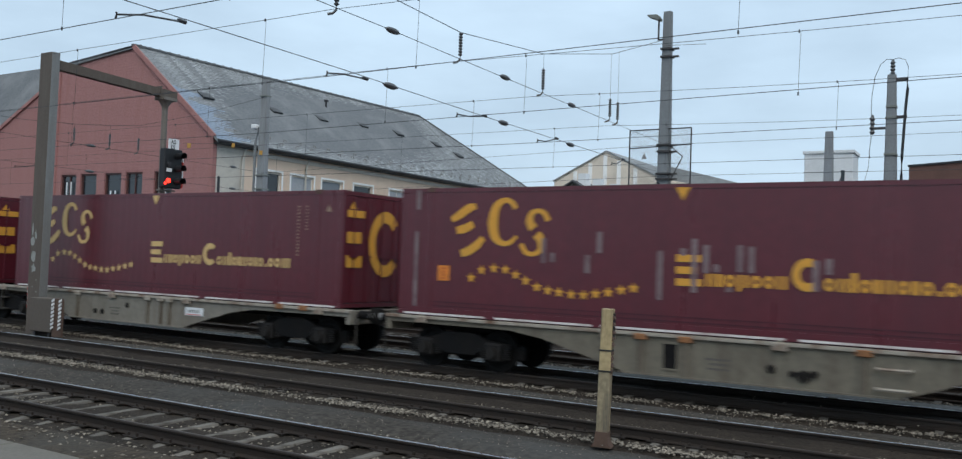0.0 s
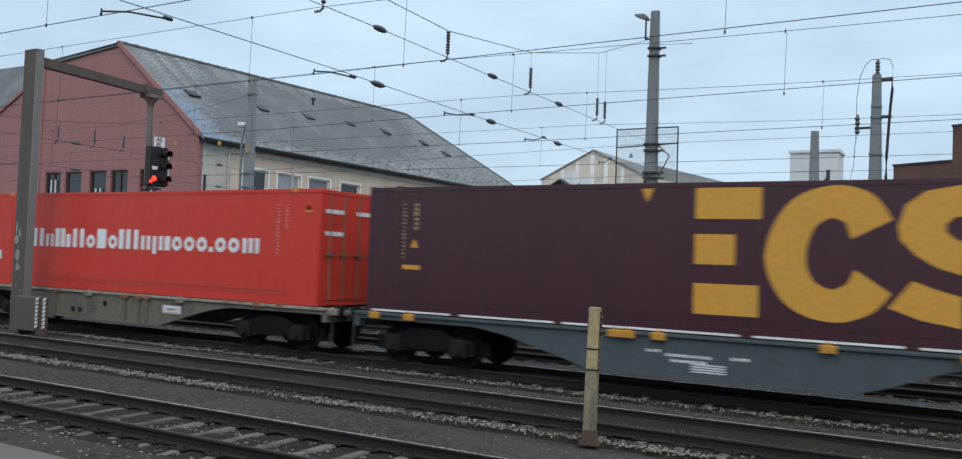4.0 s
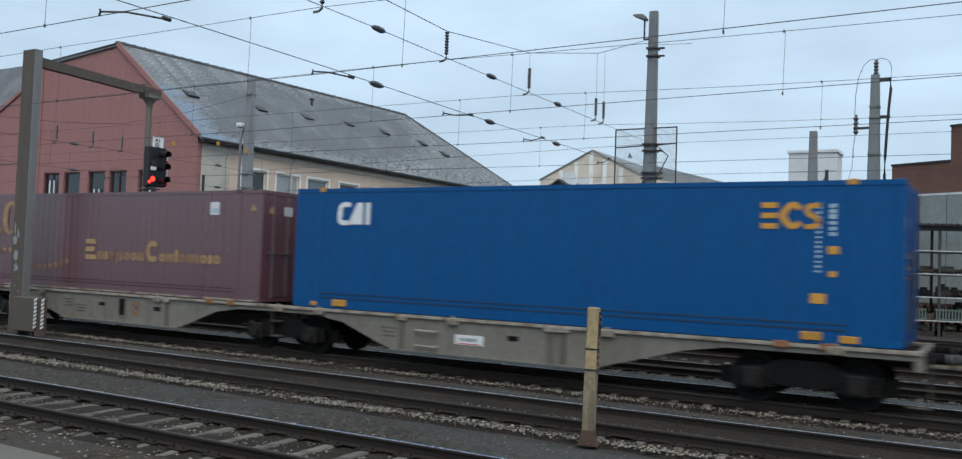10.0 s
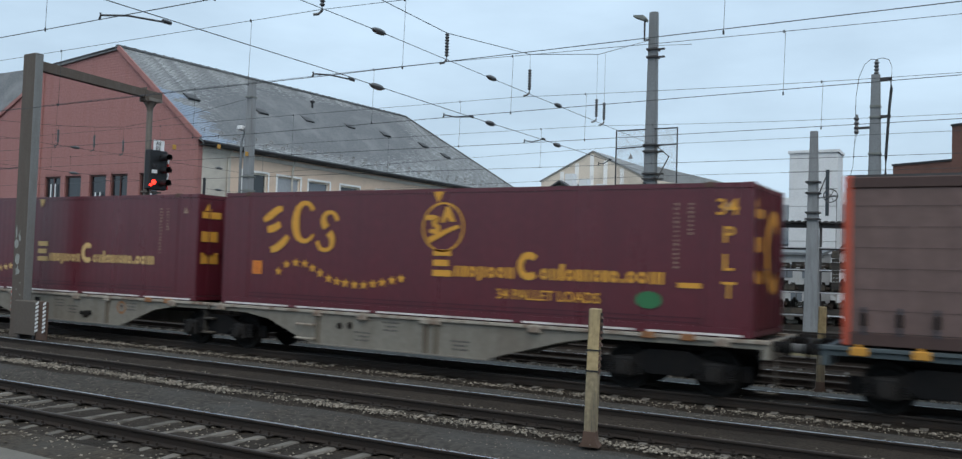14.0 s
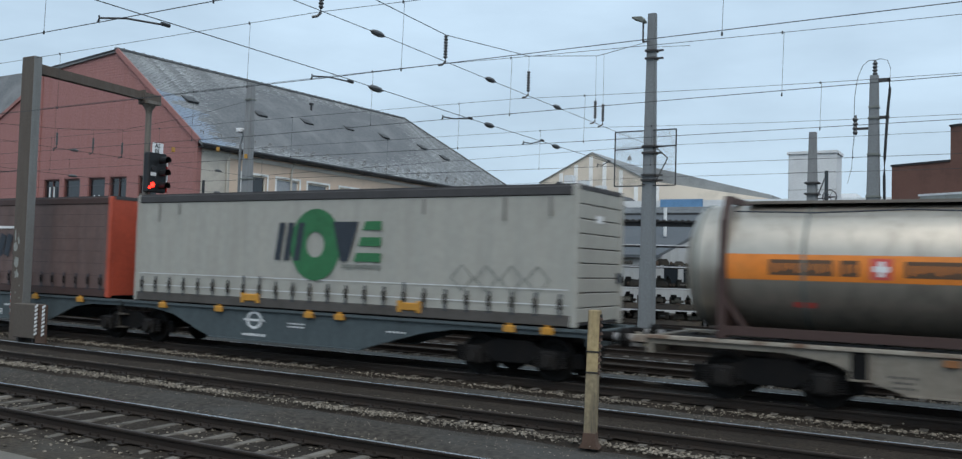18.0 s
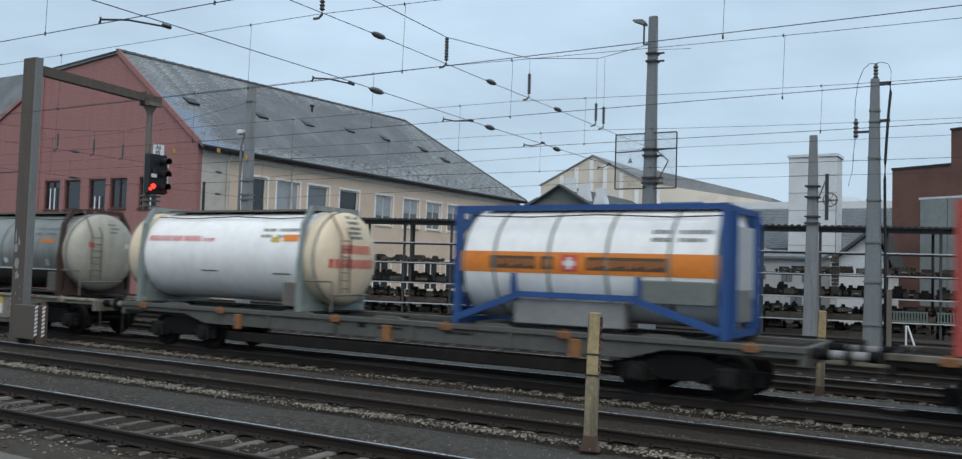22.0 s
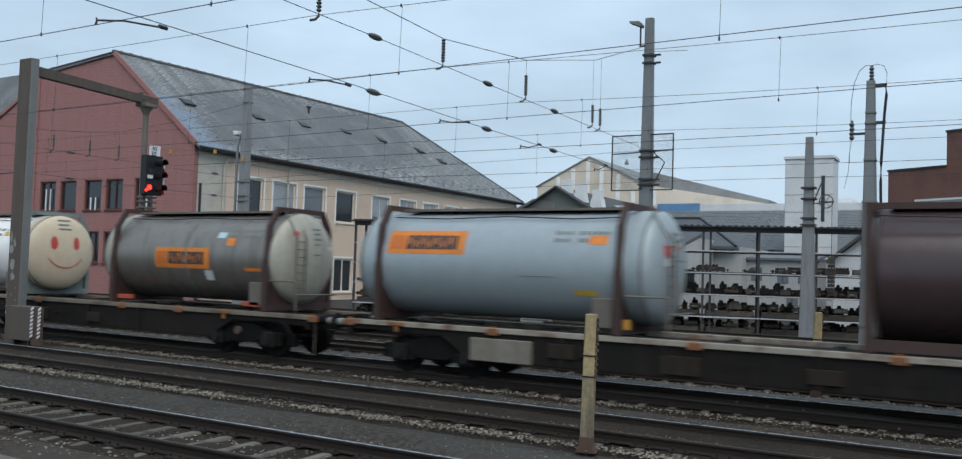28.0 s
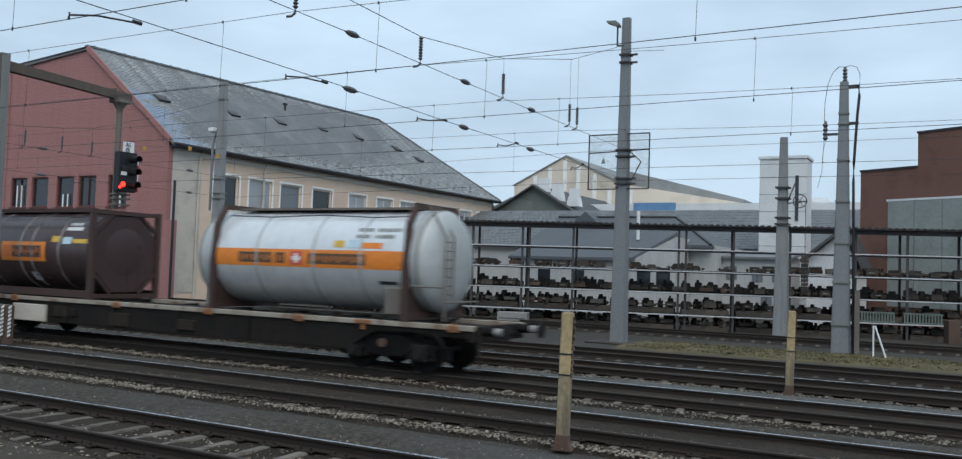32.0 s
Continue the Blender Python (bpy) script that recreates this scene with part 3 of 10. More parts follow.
part("warning_sign", b, M_BOX, gs, "small triangular warning sign")

# right mast with cable, insulators and loop
mr_ = tapered_mast(-3.98, 33.9, GZ, 9.85, 0.62, 0.28, M_MAST, "grey catenary mast carrying a thick cable down its side", d=0.9)
for z in (1.1, 2.6, 4.0, 5.5, 7.0, 8.3, 8.7):
    bracket_ring(mr_, z, 0.66 - z * 0.036, M_SHUTTER)
b = bmnew()
hose(b, [(0.42, -0.1, 0.05), (0.41, -0.1, 2.2), (0.39, -0.1, 4.2), (0.37, -0.1, 5.4), (0.36, -0.1, 6.2), (0.37, -0.1, 6.9), (0.40, -0.1, 7.5), (0.46, -0.1, 8.6), (0.52, -0.1, 9.3), (0.49, -0.1, 9.68)], 0.048, 8)
part("cable", b, M_BLACK, mr_, "thick black cable")
for dims in ((0.12, 0.52, -0.08, 0.08, 9.62, 9.72), (0.1, 0.5, -0.05, 0.05, 8.28, 8.38), (-0.7, 0.1, -0.05, 0.05, 7.92, 8.0)):
    b = bmnew()
    box(b, *dims)
    part("cross_arm", b, M_RACK, mr_)
for x, z0, z1 in ((0.02, 9.85, 10.4), (-0.62, 7.75, 8.45)):
    b = bmnew()
    lathe(b, [(0.05, 0)] + [(0.05 + 0.045 * (i % 2), (z1 - z0) * i / 9) for i in range(1, 9)] + [(0.05, z1 - z0)], (x, 0, z0), "z", 10)
    part("insulator", b, M_INSUL, mr_)
for loop, rad in ((((0.02, 10.4), (-0.18, 10.42), (-0.38, 10.25), (-0.56, 9.8), (-0.65, 9.1), (-0.66, 8.45)), 0.011),
                  (((0.02, 10.4), (0.2, 10.44), (0.42, 10.36), (0.52, 10.1), (0.51, 9.7)), 0.011),
                  (((-0.62, 7.75), (-0.70, 7.2), (-0.72, 6.6), (-0.86, 6.0)), 0.008)):
    b = bmnew()
    hose(b, [(x, 0, z) for x, z in loop], rad, 6)
    part("jumper_wire", b, M_WIRE, mr_)
cab = thing("cable_conduit", "pale steel cable conduit post beside the mast", "conduit", pose(-3.43, 33.6, GZ))
b = bmnew()
rbox(b, -0.07, 0.09, -0.07, 0.07, 0, 2.35, 0.01)
part("conduit", b, M_GALV, cab)
for dx, lean in ((0.35, 0), (0.75, -0.35)):
    b = bmnew()
    tube(b, (dx, 0.0, 0), (dx + lean, 0.0, 1.1), 0.03, 8)
    st = thing("marker_stake", "thin white marker stake in the grass", "stake", pose(-3.2, 33.2, GZ + 0.05))
    part("stake", b, M_WHITE, st)

# mast by the rack with a tensioning wheel
m3 = tapered_mast(-7.56, 42.4, GZ, 9.25, 0.66, 0.32, M_CONC, "slender tapered mast with a tensioning wheel", d=0.9)
for z in (5.2, 5.5, 6.4, 6.9):
    bracket_ring(m3, z, 0.62, M_RACK)
b = bmnew()
for i in range(16):
    w0, w1 = 2 * math.pi * i / 16, 2 * math.pi * (i + 1) / 16
    tube(b, (0.78 + 0.3 * math.cos(w0), -0.2, 6.25 + 0.3 * math.sin(w0)), (0.78 + 0.3 * math.cos(w1), -0.2, 6.25 + 0.3 * math.sin(w1)), 0.025, 6)
for i in range(6):
    w = math.pi * i / 3
    tube(b, (0.78, -0.2, 6.25), (0.78 + 0.3 * math.cos(w), -0.2, 6.25 + 0.3 * math.sin(w)), 0.014, 5)
beam(b, (0.1, -0.1, 5.9), (0.55, -0.1, 7.1), 0.05)
beam(b, (0.1, -0.1, 6.15), (1.1, -0.1, 6.25), 0.05)
part("tension_wheel", b, M_RACK, m3, "spoked tensioning wheel")
b = bmnew()
tube(b, (1.03, -0.15, 2.0), (1.03, -0.15, 6.2), 0.015, 6)
part("weight_hanger", b, M_RACK, m3)
for k in range(10):
    b = bmnew()
    rbox(b, 0.89, 1.17, -0.29, -0.01, 2.02 + k * 0.175, 2.18 + k * 0.175, 0.012)
    part("tension_weight", b, M_MACH, m3, "cast tension weight")

# mast in front of the building
m2 = tapered_mast(-37.45, 36.5, GZ, 12.85, 0.7, 0.42, M_CONC, "grey catenary mast in front of the building", d=0.8)
for z in (6.2, 6.5, 7.3, 11.9):
    bracket_ring(m2, z, 0.6 if z < 10 else 0.48, M_SHUTTER)
b = bmnew()
tube(b, (-0.55, -0.1, 5.5), (-0.55, -0.1, 9.3), 0.075, 8)
beam(b, (-0.55, -0.1, 9.3), (-0.3, -0.1, 10.1), 0.07)
part("lamp_tube", b, M_MAST, m2)
b = bmnew()
rbox(b, -0.75, -0.35, -0.35, 0.15, 10.0, 10.25, 0.04)
part("lamp_head", b, M_WHITE, m2, "small white lamp head")
# the far ends of the spans, behind the platform
m0 = tapered_mast(HX, -7.0, GZ, 12.5, 0.66, 0.42, M_MAST, "tall grey steel catenary mast behind the platform")
tapered_mast(-37.45, -7.0, GZ, 12.5, 0.66, 0.42, M_MAST, "tall grey steel catenary mast behind the platform")

# cantilevered signal
sg = thing("railway_signal", "railway signal on a cantilever mast showing red", "signal", pose(-25.05, 15.57, -0.16))
b = bmnew()
rbox(b, -0.33, 0.26, -0.13, 0.13, 0, 8.45, 0.012)
part("mast", b, M_MASTG, sg, "square galvanised steel mast")
# front face drawn darker and browner than the mast's other faces
b = bmnew()
rbox(b, -0.325, 0.255, -0.136, -0.128, 0.0, 8.44, 0.003)
part("brown_face", b, M_MASTBROWN, sg, "darker brown front face")
for x, z, w, h in ((-0.20, 2.75, 0.20, 0.28), (-0.06, 2.95, 0.10, 0.30), (-0.22, 3.1, 0.07, 0.4), (-0.12, 2.3, 0.24, 0.34), (-0.1, 1.95, 0.2, 0.25), (0.08, 1.6, 0.06, 0.05), (-0.1, 1.4, 0.05, 0.07), (0.1, 1.25, 0.05, 0.06), (-0.05, 1.05, 0.06, 0.04), (0.06, 0.9, 0.05, 0.06)):
    b = bmnew()
    n_ = 9
    ring_ = []
    for i in range(n_):
        w_ = 2 * math.pi * i / n_
        q_ = 1.0 + 0.35 * math.sin(3.1 * i + 7 * z)
        ring_.append(b.verts.new((x + w / 2 * q_ * math.cos(w_), -0.139, z + h / 2 * q_ * math.sin(w_))))
    b.faces.new(ring_)
    part("peeled_patch", b, M_PEEL, sg, "pale patch of peeled paint")
for k in range(8):
    b = bmnew()
    box(b, -0.36, -0.33, -0.12, -0.08, 0.75 + 0.09 * k, 0.75 + 0.09 * k + 0.085)
    part("marker_stripe", b, M_WHITE if k % 2 else M_REDPAINT, sg, "narrow striped marker on the mast's edge")
b = bmnew()
prism(b, ((0.13, 7.99), (4.62, 7.84), (4.62, 8.10), (0.13, 8.28)), "x", -0.16, 0.08)
box(b, -0.2, 0.12, 3.92, 3.96, 7.76, 8.2)
part("cantilever_arm", b, M_MASTBROWN, sg)
b = bmnew()
box(b, -0.25, 0.25, 3.95, 4.5, 7.74, 7.85)
tube(b, (0.0, 4.2, 4.2), (0.0, 4.2, 7.75), 0.1, 10)
lathe(b, [(0.1, 0.0), (0.12, 0.15), (0.24, 0.34)], (0.0, 4.2, 7.4), "z", 10)
part("hanger", b, M_GALV, sg)
hd = bmnew()
rbox(hd, 0.1, 0.35, 4.0, 4.75, 4.75, 6.1, 0.03)
head = part("signal_head", hd, M_BLACK, sg, "black signal head")
for k, z in enumerate((5.85, 5.42, 4.98)):
    b = bmnew()
    for i in range(9):
        w0, w1 = math.pi * (i / 8 * 1.3 - 0.15), math.pi * ((i + 1) / 8 * 1.3 - 0.15)
        quads(b, [(0.35, 4.55 + 0.13 * math.cos(w0), z + 0.13 * math.sin(w0)), (0.35, 4.55 + 0.13 * math.cos(w1), z + 0.13 * math.sin(w1)),
                  (0.68, 4.55 + 0.13 * math.cos(w1), z + 0.13 * math.sin(w1)), (0.68, 4.55 + 0.13 * math.cos(w0), z + 0.13 * math.sin(w0))], ((0, 1, 2, 3),))
    part("hood", b, M_BLACK, head)
for z, yy, m in ((5.85, 4.55, M_LENS), (5.42, 4.55, M_LENS), (4.98, 4.55, M_LENS), (5.0, 4.2, M_RED), (5.55, 4.2, M_LENS), (4.9, 4.08, M_RED)):
    b = bmnew()
    r_ = 0.085 if yy > 4.1 else 0.05
    tube(b, (0.345, yy, z), (0.375, yy, z), r_, 14)
    part("lens", b, m, head, "lit red lens" if m is M_RED else "")
for k in range(4):
    b = bmnew()
    box(b, 0.2, 0.36, 4.76, 4.80, 4.78 + k * 0.3, 5.08 + k * 0.3 - 0.004)
    part("edge_stripe", b, M_WHITE if k % 2 else M_REDPAINT, head)
b = bmnew()
box(b, 0.3, 0.33, 4.17, 4.6, 6.06, 6.44)
plate = part("sign_plate", b, M_WHITE, sg, "white sign plate with two rows of marks")
b = bmnew()
box(b, 0.36, 0.37, 4.1, 4.32, 5.3, 5.42)
part("number_plate", b, M_WHITE, head)
for zz in (4.3, 4.5, 4.65):
    b = bmnew()
    box(b, -0.1, 0.2, 4.05, 4.65, zz, zz + 0.05)
    part("ladder_rung", b, M_GALV, sg)
cb = thing("control_cabinet", "grey steel track-side cabinet with striped edges", "cabinet", pose(-24.02, 15.35, -0.16))
b = bmnew()
rbox(b, -0.55, 0.5, -0.3, 0.05, 0.15, 1.12, 0.02)
part("housing", b, M_CABINET, cb)
b = bmnew()
box(b, 0.5, 0.96, -0.27, -0.22, 0.05, 1.12)
part("side_plate", b, M_POSTFOOT, cb, "dark side plate")
for yy in (0.52, 0.86):
    for k in range(8):
        b = bmnew()
        z = 0.25 + k * 0.11
        prism(b, ((yy - 0.005, z), (yy + 0.10, z + 0.05), (yy + 0.10, z + 0.11), (yy - 0.005, z + 0.06)), "y", -0.33, -0.30)
        part("stripe", b, M_WHITE, cb, "white warning stripe")
for xf in (-0.5, 0.2):
    b = bmnew()
    box(b, xf, xf + 0.1, -0.2, 0.2, 0, 0.15)
    part("foot", b, M_RACK, cb)


# ---- overhead wires ----
def wire(name, pts, r, label, m=None):
    b = bmnew()
    hose(b, pts, r)
    return tagged(part(name, b, m or M_WIRE), label, "wire", "overhead wires")


def rod_insulator(p, q, r=0.06, label="ribbed dark brown rod insulator", name="insulator", bulb=False):
    p, q = Vector(p), Vector(q)
    b = bmnew()
    n, d = 8, q - p
    prof = [(r * (0.35 if i in (0, 2 * n) else 1.0 if i % 2 else 0.5), d.length * i / (2 * n)) for i in range(2 * n + 1)]
    if bulb:
        prof = [(0.018 + (r - 0.018) * math.sin(math.pi * min(1.0, max(0.0, (i - 1) / (2 * n - 2)))) ** 0.55 * (1.0 if i % 2 else 0.94), d.length * i / (2 * n)) for i in range(2 * n + 1)]
    lathe(b, prof, (0, 0, 0), "z", 8)
    b.transform(Matrix.Translation(p) @ d.to_track_quat("Z", "Y").to_matrix().to_4x4())
    return tagged(part(name, b, M_INSUL), label, "insulator", "insulators")


TRACK_Y = ((T1, 6.11), (T2, 6.08), (T3, 5.92), (T4, 5.87), (27.2, 5.84))
for hx, far_y, zt, gap_ in ((HX, 32.0, 12.0, 0), (-37.45, 36.4, 12.2, 1)):
    low, up = 6.15, 7.36
    wire("span_wire", [(hx, -7, low + 0.07), (hx, 13.5, low + 0.05), (hx, 19.0, low - 0.01), (hx, 24.0, low - 0.03), (hx, far_y, low - 0.07)], 0.0085, "lower steel cross-span wire above the tracks")
    wire("span_wire", [(hx, -7, up + 0.03), (hx, 15.0, up + 0.02), (hx, 19.5, up - 0.03), (hx, far_y, up - 0.13)], 0.0085, "upper steel cross-span wire above the tracks")
    cat = [(hx, -7, zt), (hx, -2, 10.3), (hx, 4.5, 8.9), (hx, 14.7, 8.0), (hx, 22, 8.02), (hx, 24.6, 8.2), (hx, 26.5, 8.42), (hx, 28.1, 8.66), (hx, 32.0, 9.9), (hx, far_y, 11.6)] if gap_ else [(hx, -7, zt), (hx, -2, 10.3), (hx, 4.5, 8.9), (hx, 10, 8.3), (hx, 14.7, 8.1), (hx, 17.75, 8.0), (hx, 22.1, 8.45), (hx, 27.0, 9.55), (hx, 31.6, 11.1), (hx, far_y, 11.25)]
    wire("span_wire", cat, 0.010, "sagging cross-span suspension wire")
    for yy in ((18.0, 25.5, 34.3) if gap_ else (15.05, 19.95, 24.0)):
        for z in (low, up):
            zi = z + (0.02 if yy < 16 else -0.02 if yy < 22 else -0.05)
            rod_insulator((hx, yy - 0.26, zi), (hx, yy + 0.26, zi - 0.006), 0.072, "dark bulb insulator in a cross-span wire", bulb=True)
    for yy, z1 in (((18.0, 7.98), (24.6, 8.2), (26.47, 8.42), (28.08, 8.66)) if gap_ else ((13.2, 8.15), (17.75, 8.0), (22.1, 8.45), (26.9, 9.52), (27.55, 9.7))):
        drop = max(0, z1 - 8.0)
        if drop:
            wire("hanger", [(hx, yy, z1), (hx, yy, 8.02)], 0.005, "hanger wire of the cross span")
        rod_insulator((hx, yy, min(z1, 8.02)), (hx, yy, 7.42), 0.06, "dark ribbed insulator hanging on a span")
        b = bmnew()
        hose(b, [(hx, yy, 7.46), (hx, yy, 7.34), (hx - 0.05, yy - 0.04, 7.27), (hx - 0.12, yy - 0.12, 7.24)], 0.028, 6)
        tagged(part("wire_clamp", b, M_INSUL), "dark suspension clamp on the cross-span wire", "clamp", "clamps")
    for (yt, zc), (reach, back) in zip(TRACK_Y, ((0.7, 0.75), (0.78, 0.38), (1.3, 0.0), (1.2, 0.0), (1.0, 0.0))):
        b = bmnew()
        hose(b, [(hx, yt + reach, low), (hx - back * 0.6, yt + reach * 0.4, zc + 0.10), (hx - back, yt, zc + 0.07)], 0.017, 6)
        hose(b, [(hx - back, yt, zc + 0.11), (hx - back, yt, zc + 0.04), (hx - back - 0.02, yt, zc)], 0.02, 6)
        tube(b, (hx, yt + reach - 0.1, low + 0.005), (hx, yt + reach + 0.06, low + 0.005), 0.034, 6)
        tagged(part("steady_arm", b, M_WIRE), "steady arm holding the contact wire", "steady arm", "steady arms")


def sag(x, top, dip):
    """Height of the carrying wire, nearly straight on one side of the span and sagging on the other."""
    if x <= HX:
        return top
    k = ((x - HX) % 25.75) / 25.75
    return top - dip * 4 * k * (1 - k)


for (yt, zc), (top, dip), rise in zip(TRACK_Y, ((7.55, 0.15), (7.45, 0.25), (7.29, 0.16), (7.2, 0.26), (7.18, 0.27)), (0.0, 0.08, 0.12, 0.06, 0.0)):
    xs_ = [-90 + i * 3.0 for i in range(48)]
    drop0 = 0.07 if yt == T3 else 0.0
    wire("contact_wire", [(-90, yt, zc - drop0), (HX - 6, yt, zc - drop0), (HX, yt, zc), (0, yt, zc + rise), (54, yt, zc + rise)], 0.0075, "copper contact wire above the track")
    wire("carrying_wire", [(x, yt, sag(x, top, dip)) for x in xs_], 0.0062, "carrying wire of the overhead line")
    for x in [HX - 2.2 - 6.6 * k for k in range(8)] + [HX + 1.85 + 6.1 * k for k in range(4)]:
        low_z = zc - drop0 if x < HX - 6 else zc
        b = bmnew()
        hose(b, [(x, yt, low_z), (x + 0.03, yt, sag(x, top, dip))], 0.0042)
        for z in (low_z, sag(x, top, dip)):
            tube(b, (x, yt, z - 0.03), (x, yt, z + 0.03), 0.016, 6)
        tagged(part("dropper", b, M_WIRE), "thin dropper between carrying and contact wire", "wire", "overhead wires")
for yt, z in ((31.8, 5.95), (31.8, 7.15)):
    wire("contact_wire", [(-37.45, 36.2, z), (HX, yt, z), (54, yt, z)], 0.007, "distant overhead wire held at the mast")
wire("tag_wire", [(-37.3, 29.5, 8.0), (-37.3, 31.06, 8.17), (-37.3, 34.08, 8.58), (-37.3, 36.17, 8.45)], 0.008, "thin wire with yellow tags before the hall")
for y, z in ((31.06, 8.17), (34.08, 8.58), (36.17, 8.45)):
    b = bmnew()
    rbox(b, -37.33, -37.27, y - 0.11, y + 0.11, z - 0.24, z + 0.01, 0.015)
    tagged(part("wire_tag", b, M_TAGO), "small ochre tag hanging on a wire", "tag", "wire tags")
wire("feeder_wire", [(HX, 32, 11.0), (HX + 3, 27.5, 9.7)], 0.008, "thin stay wire from the mast")


# ---- red clad hall with the slate roof ----
BX0, BX1, BY0, BY1, EZ = -62.0, -45.0, 39.4, 83.6, 10.0
AX, AZ = -53.45, 16.75
hall = thing("railway_hall", "large hall with red clad gable, beige plaster side and slate roof", "building")
b = bmnew()
WT = 0.35
# gable wall in pieces round its windows
GW = [(-61.3, -59.4), (-58.9, -57.0), (-56.1, -54.2), (-53.75, -51.9), (-50.7, -48.8)]
Z0W, Z1W = 5.8, 7.95
xs_ = [BX0]
for a, c in GW:
    xs_ += [a, c]
xs_.append(BX1)
box(b, BX0, BX1, BY0, BY0 + WT, GZ, 2.1)
for z0, z1 in ((Z0W, Z1W),):
    for i in range(0, len(xs_), 2):
        box(b, xs_[i], xs_[i + 1], BY0, BY0 + WT, z0, z1)
for i in range(0, len(xs_), 2):
    box(b, xs_[i], xs_[i + 1], BY0, BY0 + WT, 2.1, 4.3)
box(b, BX0, BX1, BY0, BY0 + WT, 4.3, Z0W)
prism(b, ((BX0, Z1W), (BX1, Z1W), (BX1, EZ + 0.3), (AX, AZ), (BX0, 16.15)), "y", BY0, BY0 + WT)
part("gable_wall", b, M_CLAD, hall, "red clad gable wall")
# the cladding boards
CB = 0.19
z = 2.2
while z < 16.4:
    xl, xr = BX0, BX1
    if z > EZ + 0.2:
        xr = BX1 + (AX - BX1) * (z - EZ - 0.2) / (AZ - EZ - 0.2)
    if z > 16.0:
        xl = BX0 + (AX - BX0) * (z - 16.0) / (AZ - 16.0)
    segs = [(xl, xr)]
    if Z0W - CB < z < Z1W:
        segs = [(xs_[i], xs_[i + 1]) for i in range(0, len(xs_), 2)]
    elif 2.1 <= z < 4.3:
        segs = [(xs_[i], xs_[i + 1]) for i in range(0, len(xs_), 2)]
    for a, c in segs:
        if c - a > 0.2:
            b = bmnew()
            prism(b, ((BY0 - 0.004, z), (BY0 - 0.024, z + 0.006), (BY0 - 0.012, z + CB - 0.012), (BY0 - 0.004, z + CB - 0.012)), "x", a, c)
            part("cladding_board", b, M_CLAD, hall)
    z += CB


def window(parent, axis, fix, u0, u1, z0, z1, out, frame_m=None, glass=None, bars=1, name="window", blind=0.0):
    """A window in an opening: frame, sill, pane and glazing bars. axis: the wall runs along x or y; out: the way out."""
    fm, gm = frame_m or M_FRAME, glass or M_GLASS
    def bx(bmx, a, c, d0, d1, e, f):
        lo, hi = sorted((fix + out * d0, fix + out * d1))
        if axis == "x":
            box(bmx, a, c, lo, hi, e, f)
        else:
            box(bmx, lo, hi, a, c, e, f)
    b = bmnew()
    bx(b, u0 + 0.02, u1 - 0.02, -0.22, -0.2, z0 + 0.02, z1 - 0.02)
    w = part(name, b, gm, parent)
    for nm, a, c, e, f in (("frame", u0, u0 + 0.12, z0, z1), ("frame", u1 - 0.12, u1, z0, z1), ("frame", u0 + 0.12, u1 - 0.12, z1 - 0.12, z1), ("frame", u0 + 0.12, u1 - 0.12, z0, z0 + 0.12)):
        b = bmnew()
        bx(b, a, c, -0.2, -0.1, e, f)
        part(nm, b, fm, w)
    b = bmnew()
    bx(b, u0 - 0.05, u1 + 0.05, -0.05, 0.1, z0 - 0.09, z0 - 0.005)
    part("sill", b, fm, w)
    for k in range(bars):
        u = u0 + (u1 - u0) * (k + 1) / (bars + 1)
        b = bmnew()
        bx(b, u - 0.035, u + 0.035, -0.195, -0.12, z0 + 0.12, z1 - 0.12)
        part("glazing_bar", b, fm, w)
    if blind:
        b = bmnew()
        bx(b, u0 + 0.13, u1 - 0.13, -0.17, -0.13, z1 - 0.12 - blind * (z1 - z0 - 0.24), z1 - 0.125)
        part("blind", b, M_BLINDG, w, "lowered grey blind")
    return w


M_FRAMER = mat("dark_red_frame", (0.09, 0.035, 0.03), 0.6, bump=0.03)
for i, (a, c) in enumerate(GW):
    window(hall, "x", BY0, a, c, Z0W, Z1W, -1, M_FRAMER, M_GLASS, 1 if i in (0, 3, 4) else 0)
    window(hall, "x", BY0, a, c, 2.1, 4.3, -1, M_FRAMER, M_GLASS, 2)
    if i in (0, 2, 4):
        for sx in (0.35, 0.62):
            b = bmnew()
            u = a + (c - a) * sx
            box(b, u - 0.06, u + 0.06, BY0 + 0.06, BY0 + 0.09, Z0W + 0.02, Z0W + (1.6 if i == 0 else 0.9))
            part("white_mullion", b, M_WHITE, hall)
# plaster side wall with its windows
PW = [(a + 0.16, a + 2.52) for a in (43.2, 46.55, 49.85, 53.54, 58.15, 62.1, 65.7, 69.2, 72.75, 76.35, 79.8)]
b = bmnew()
cuts = [BY0 + WT]
for a, c in PW:
    cuts += [a, c]
cuts.append(BY1)
for z0, z1 in ((GZ, 0.35), (3.0, 5.85), (8.35, EZ)):
    box(b, BX1 - WT, BX1, BY0 + WT, BY1, z0, z1)
for z0, z1 in ((0.35, 3.0), (5.85, 8.35)):
    for i in range(0, len(cuts), 2):
        box(b, BX1 - WT, BX1, cuts[i], cuts[i + 1], z0, z1)
part("side_wall", b, M_PLASTER, hall, "beige plaster side wall")
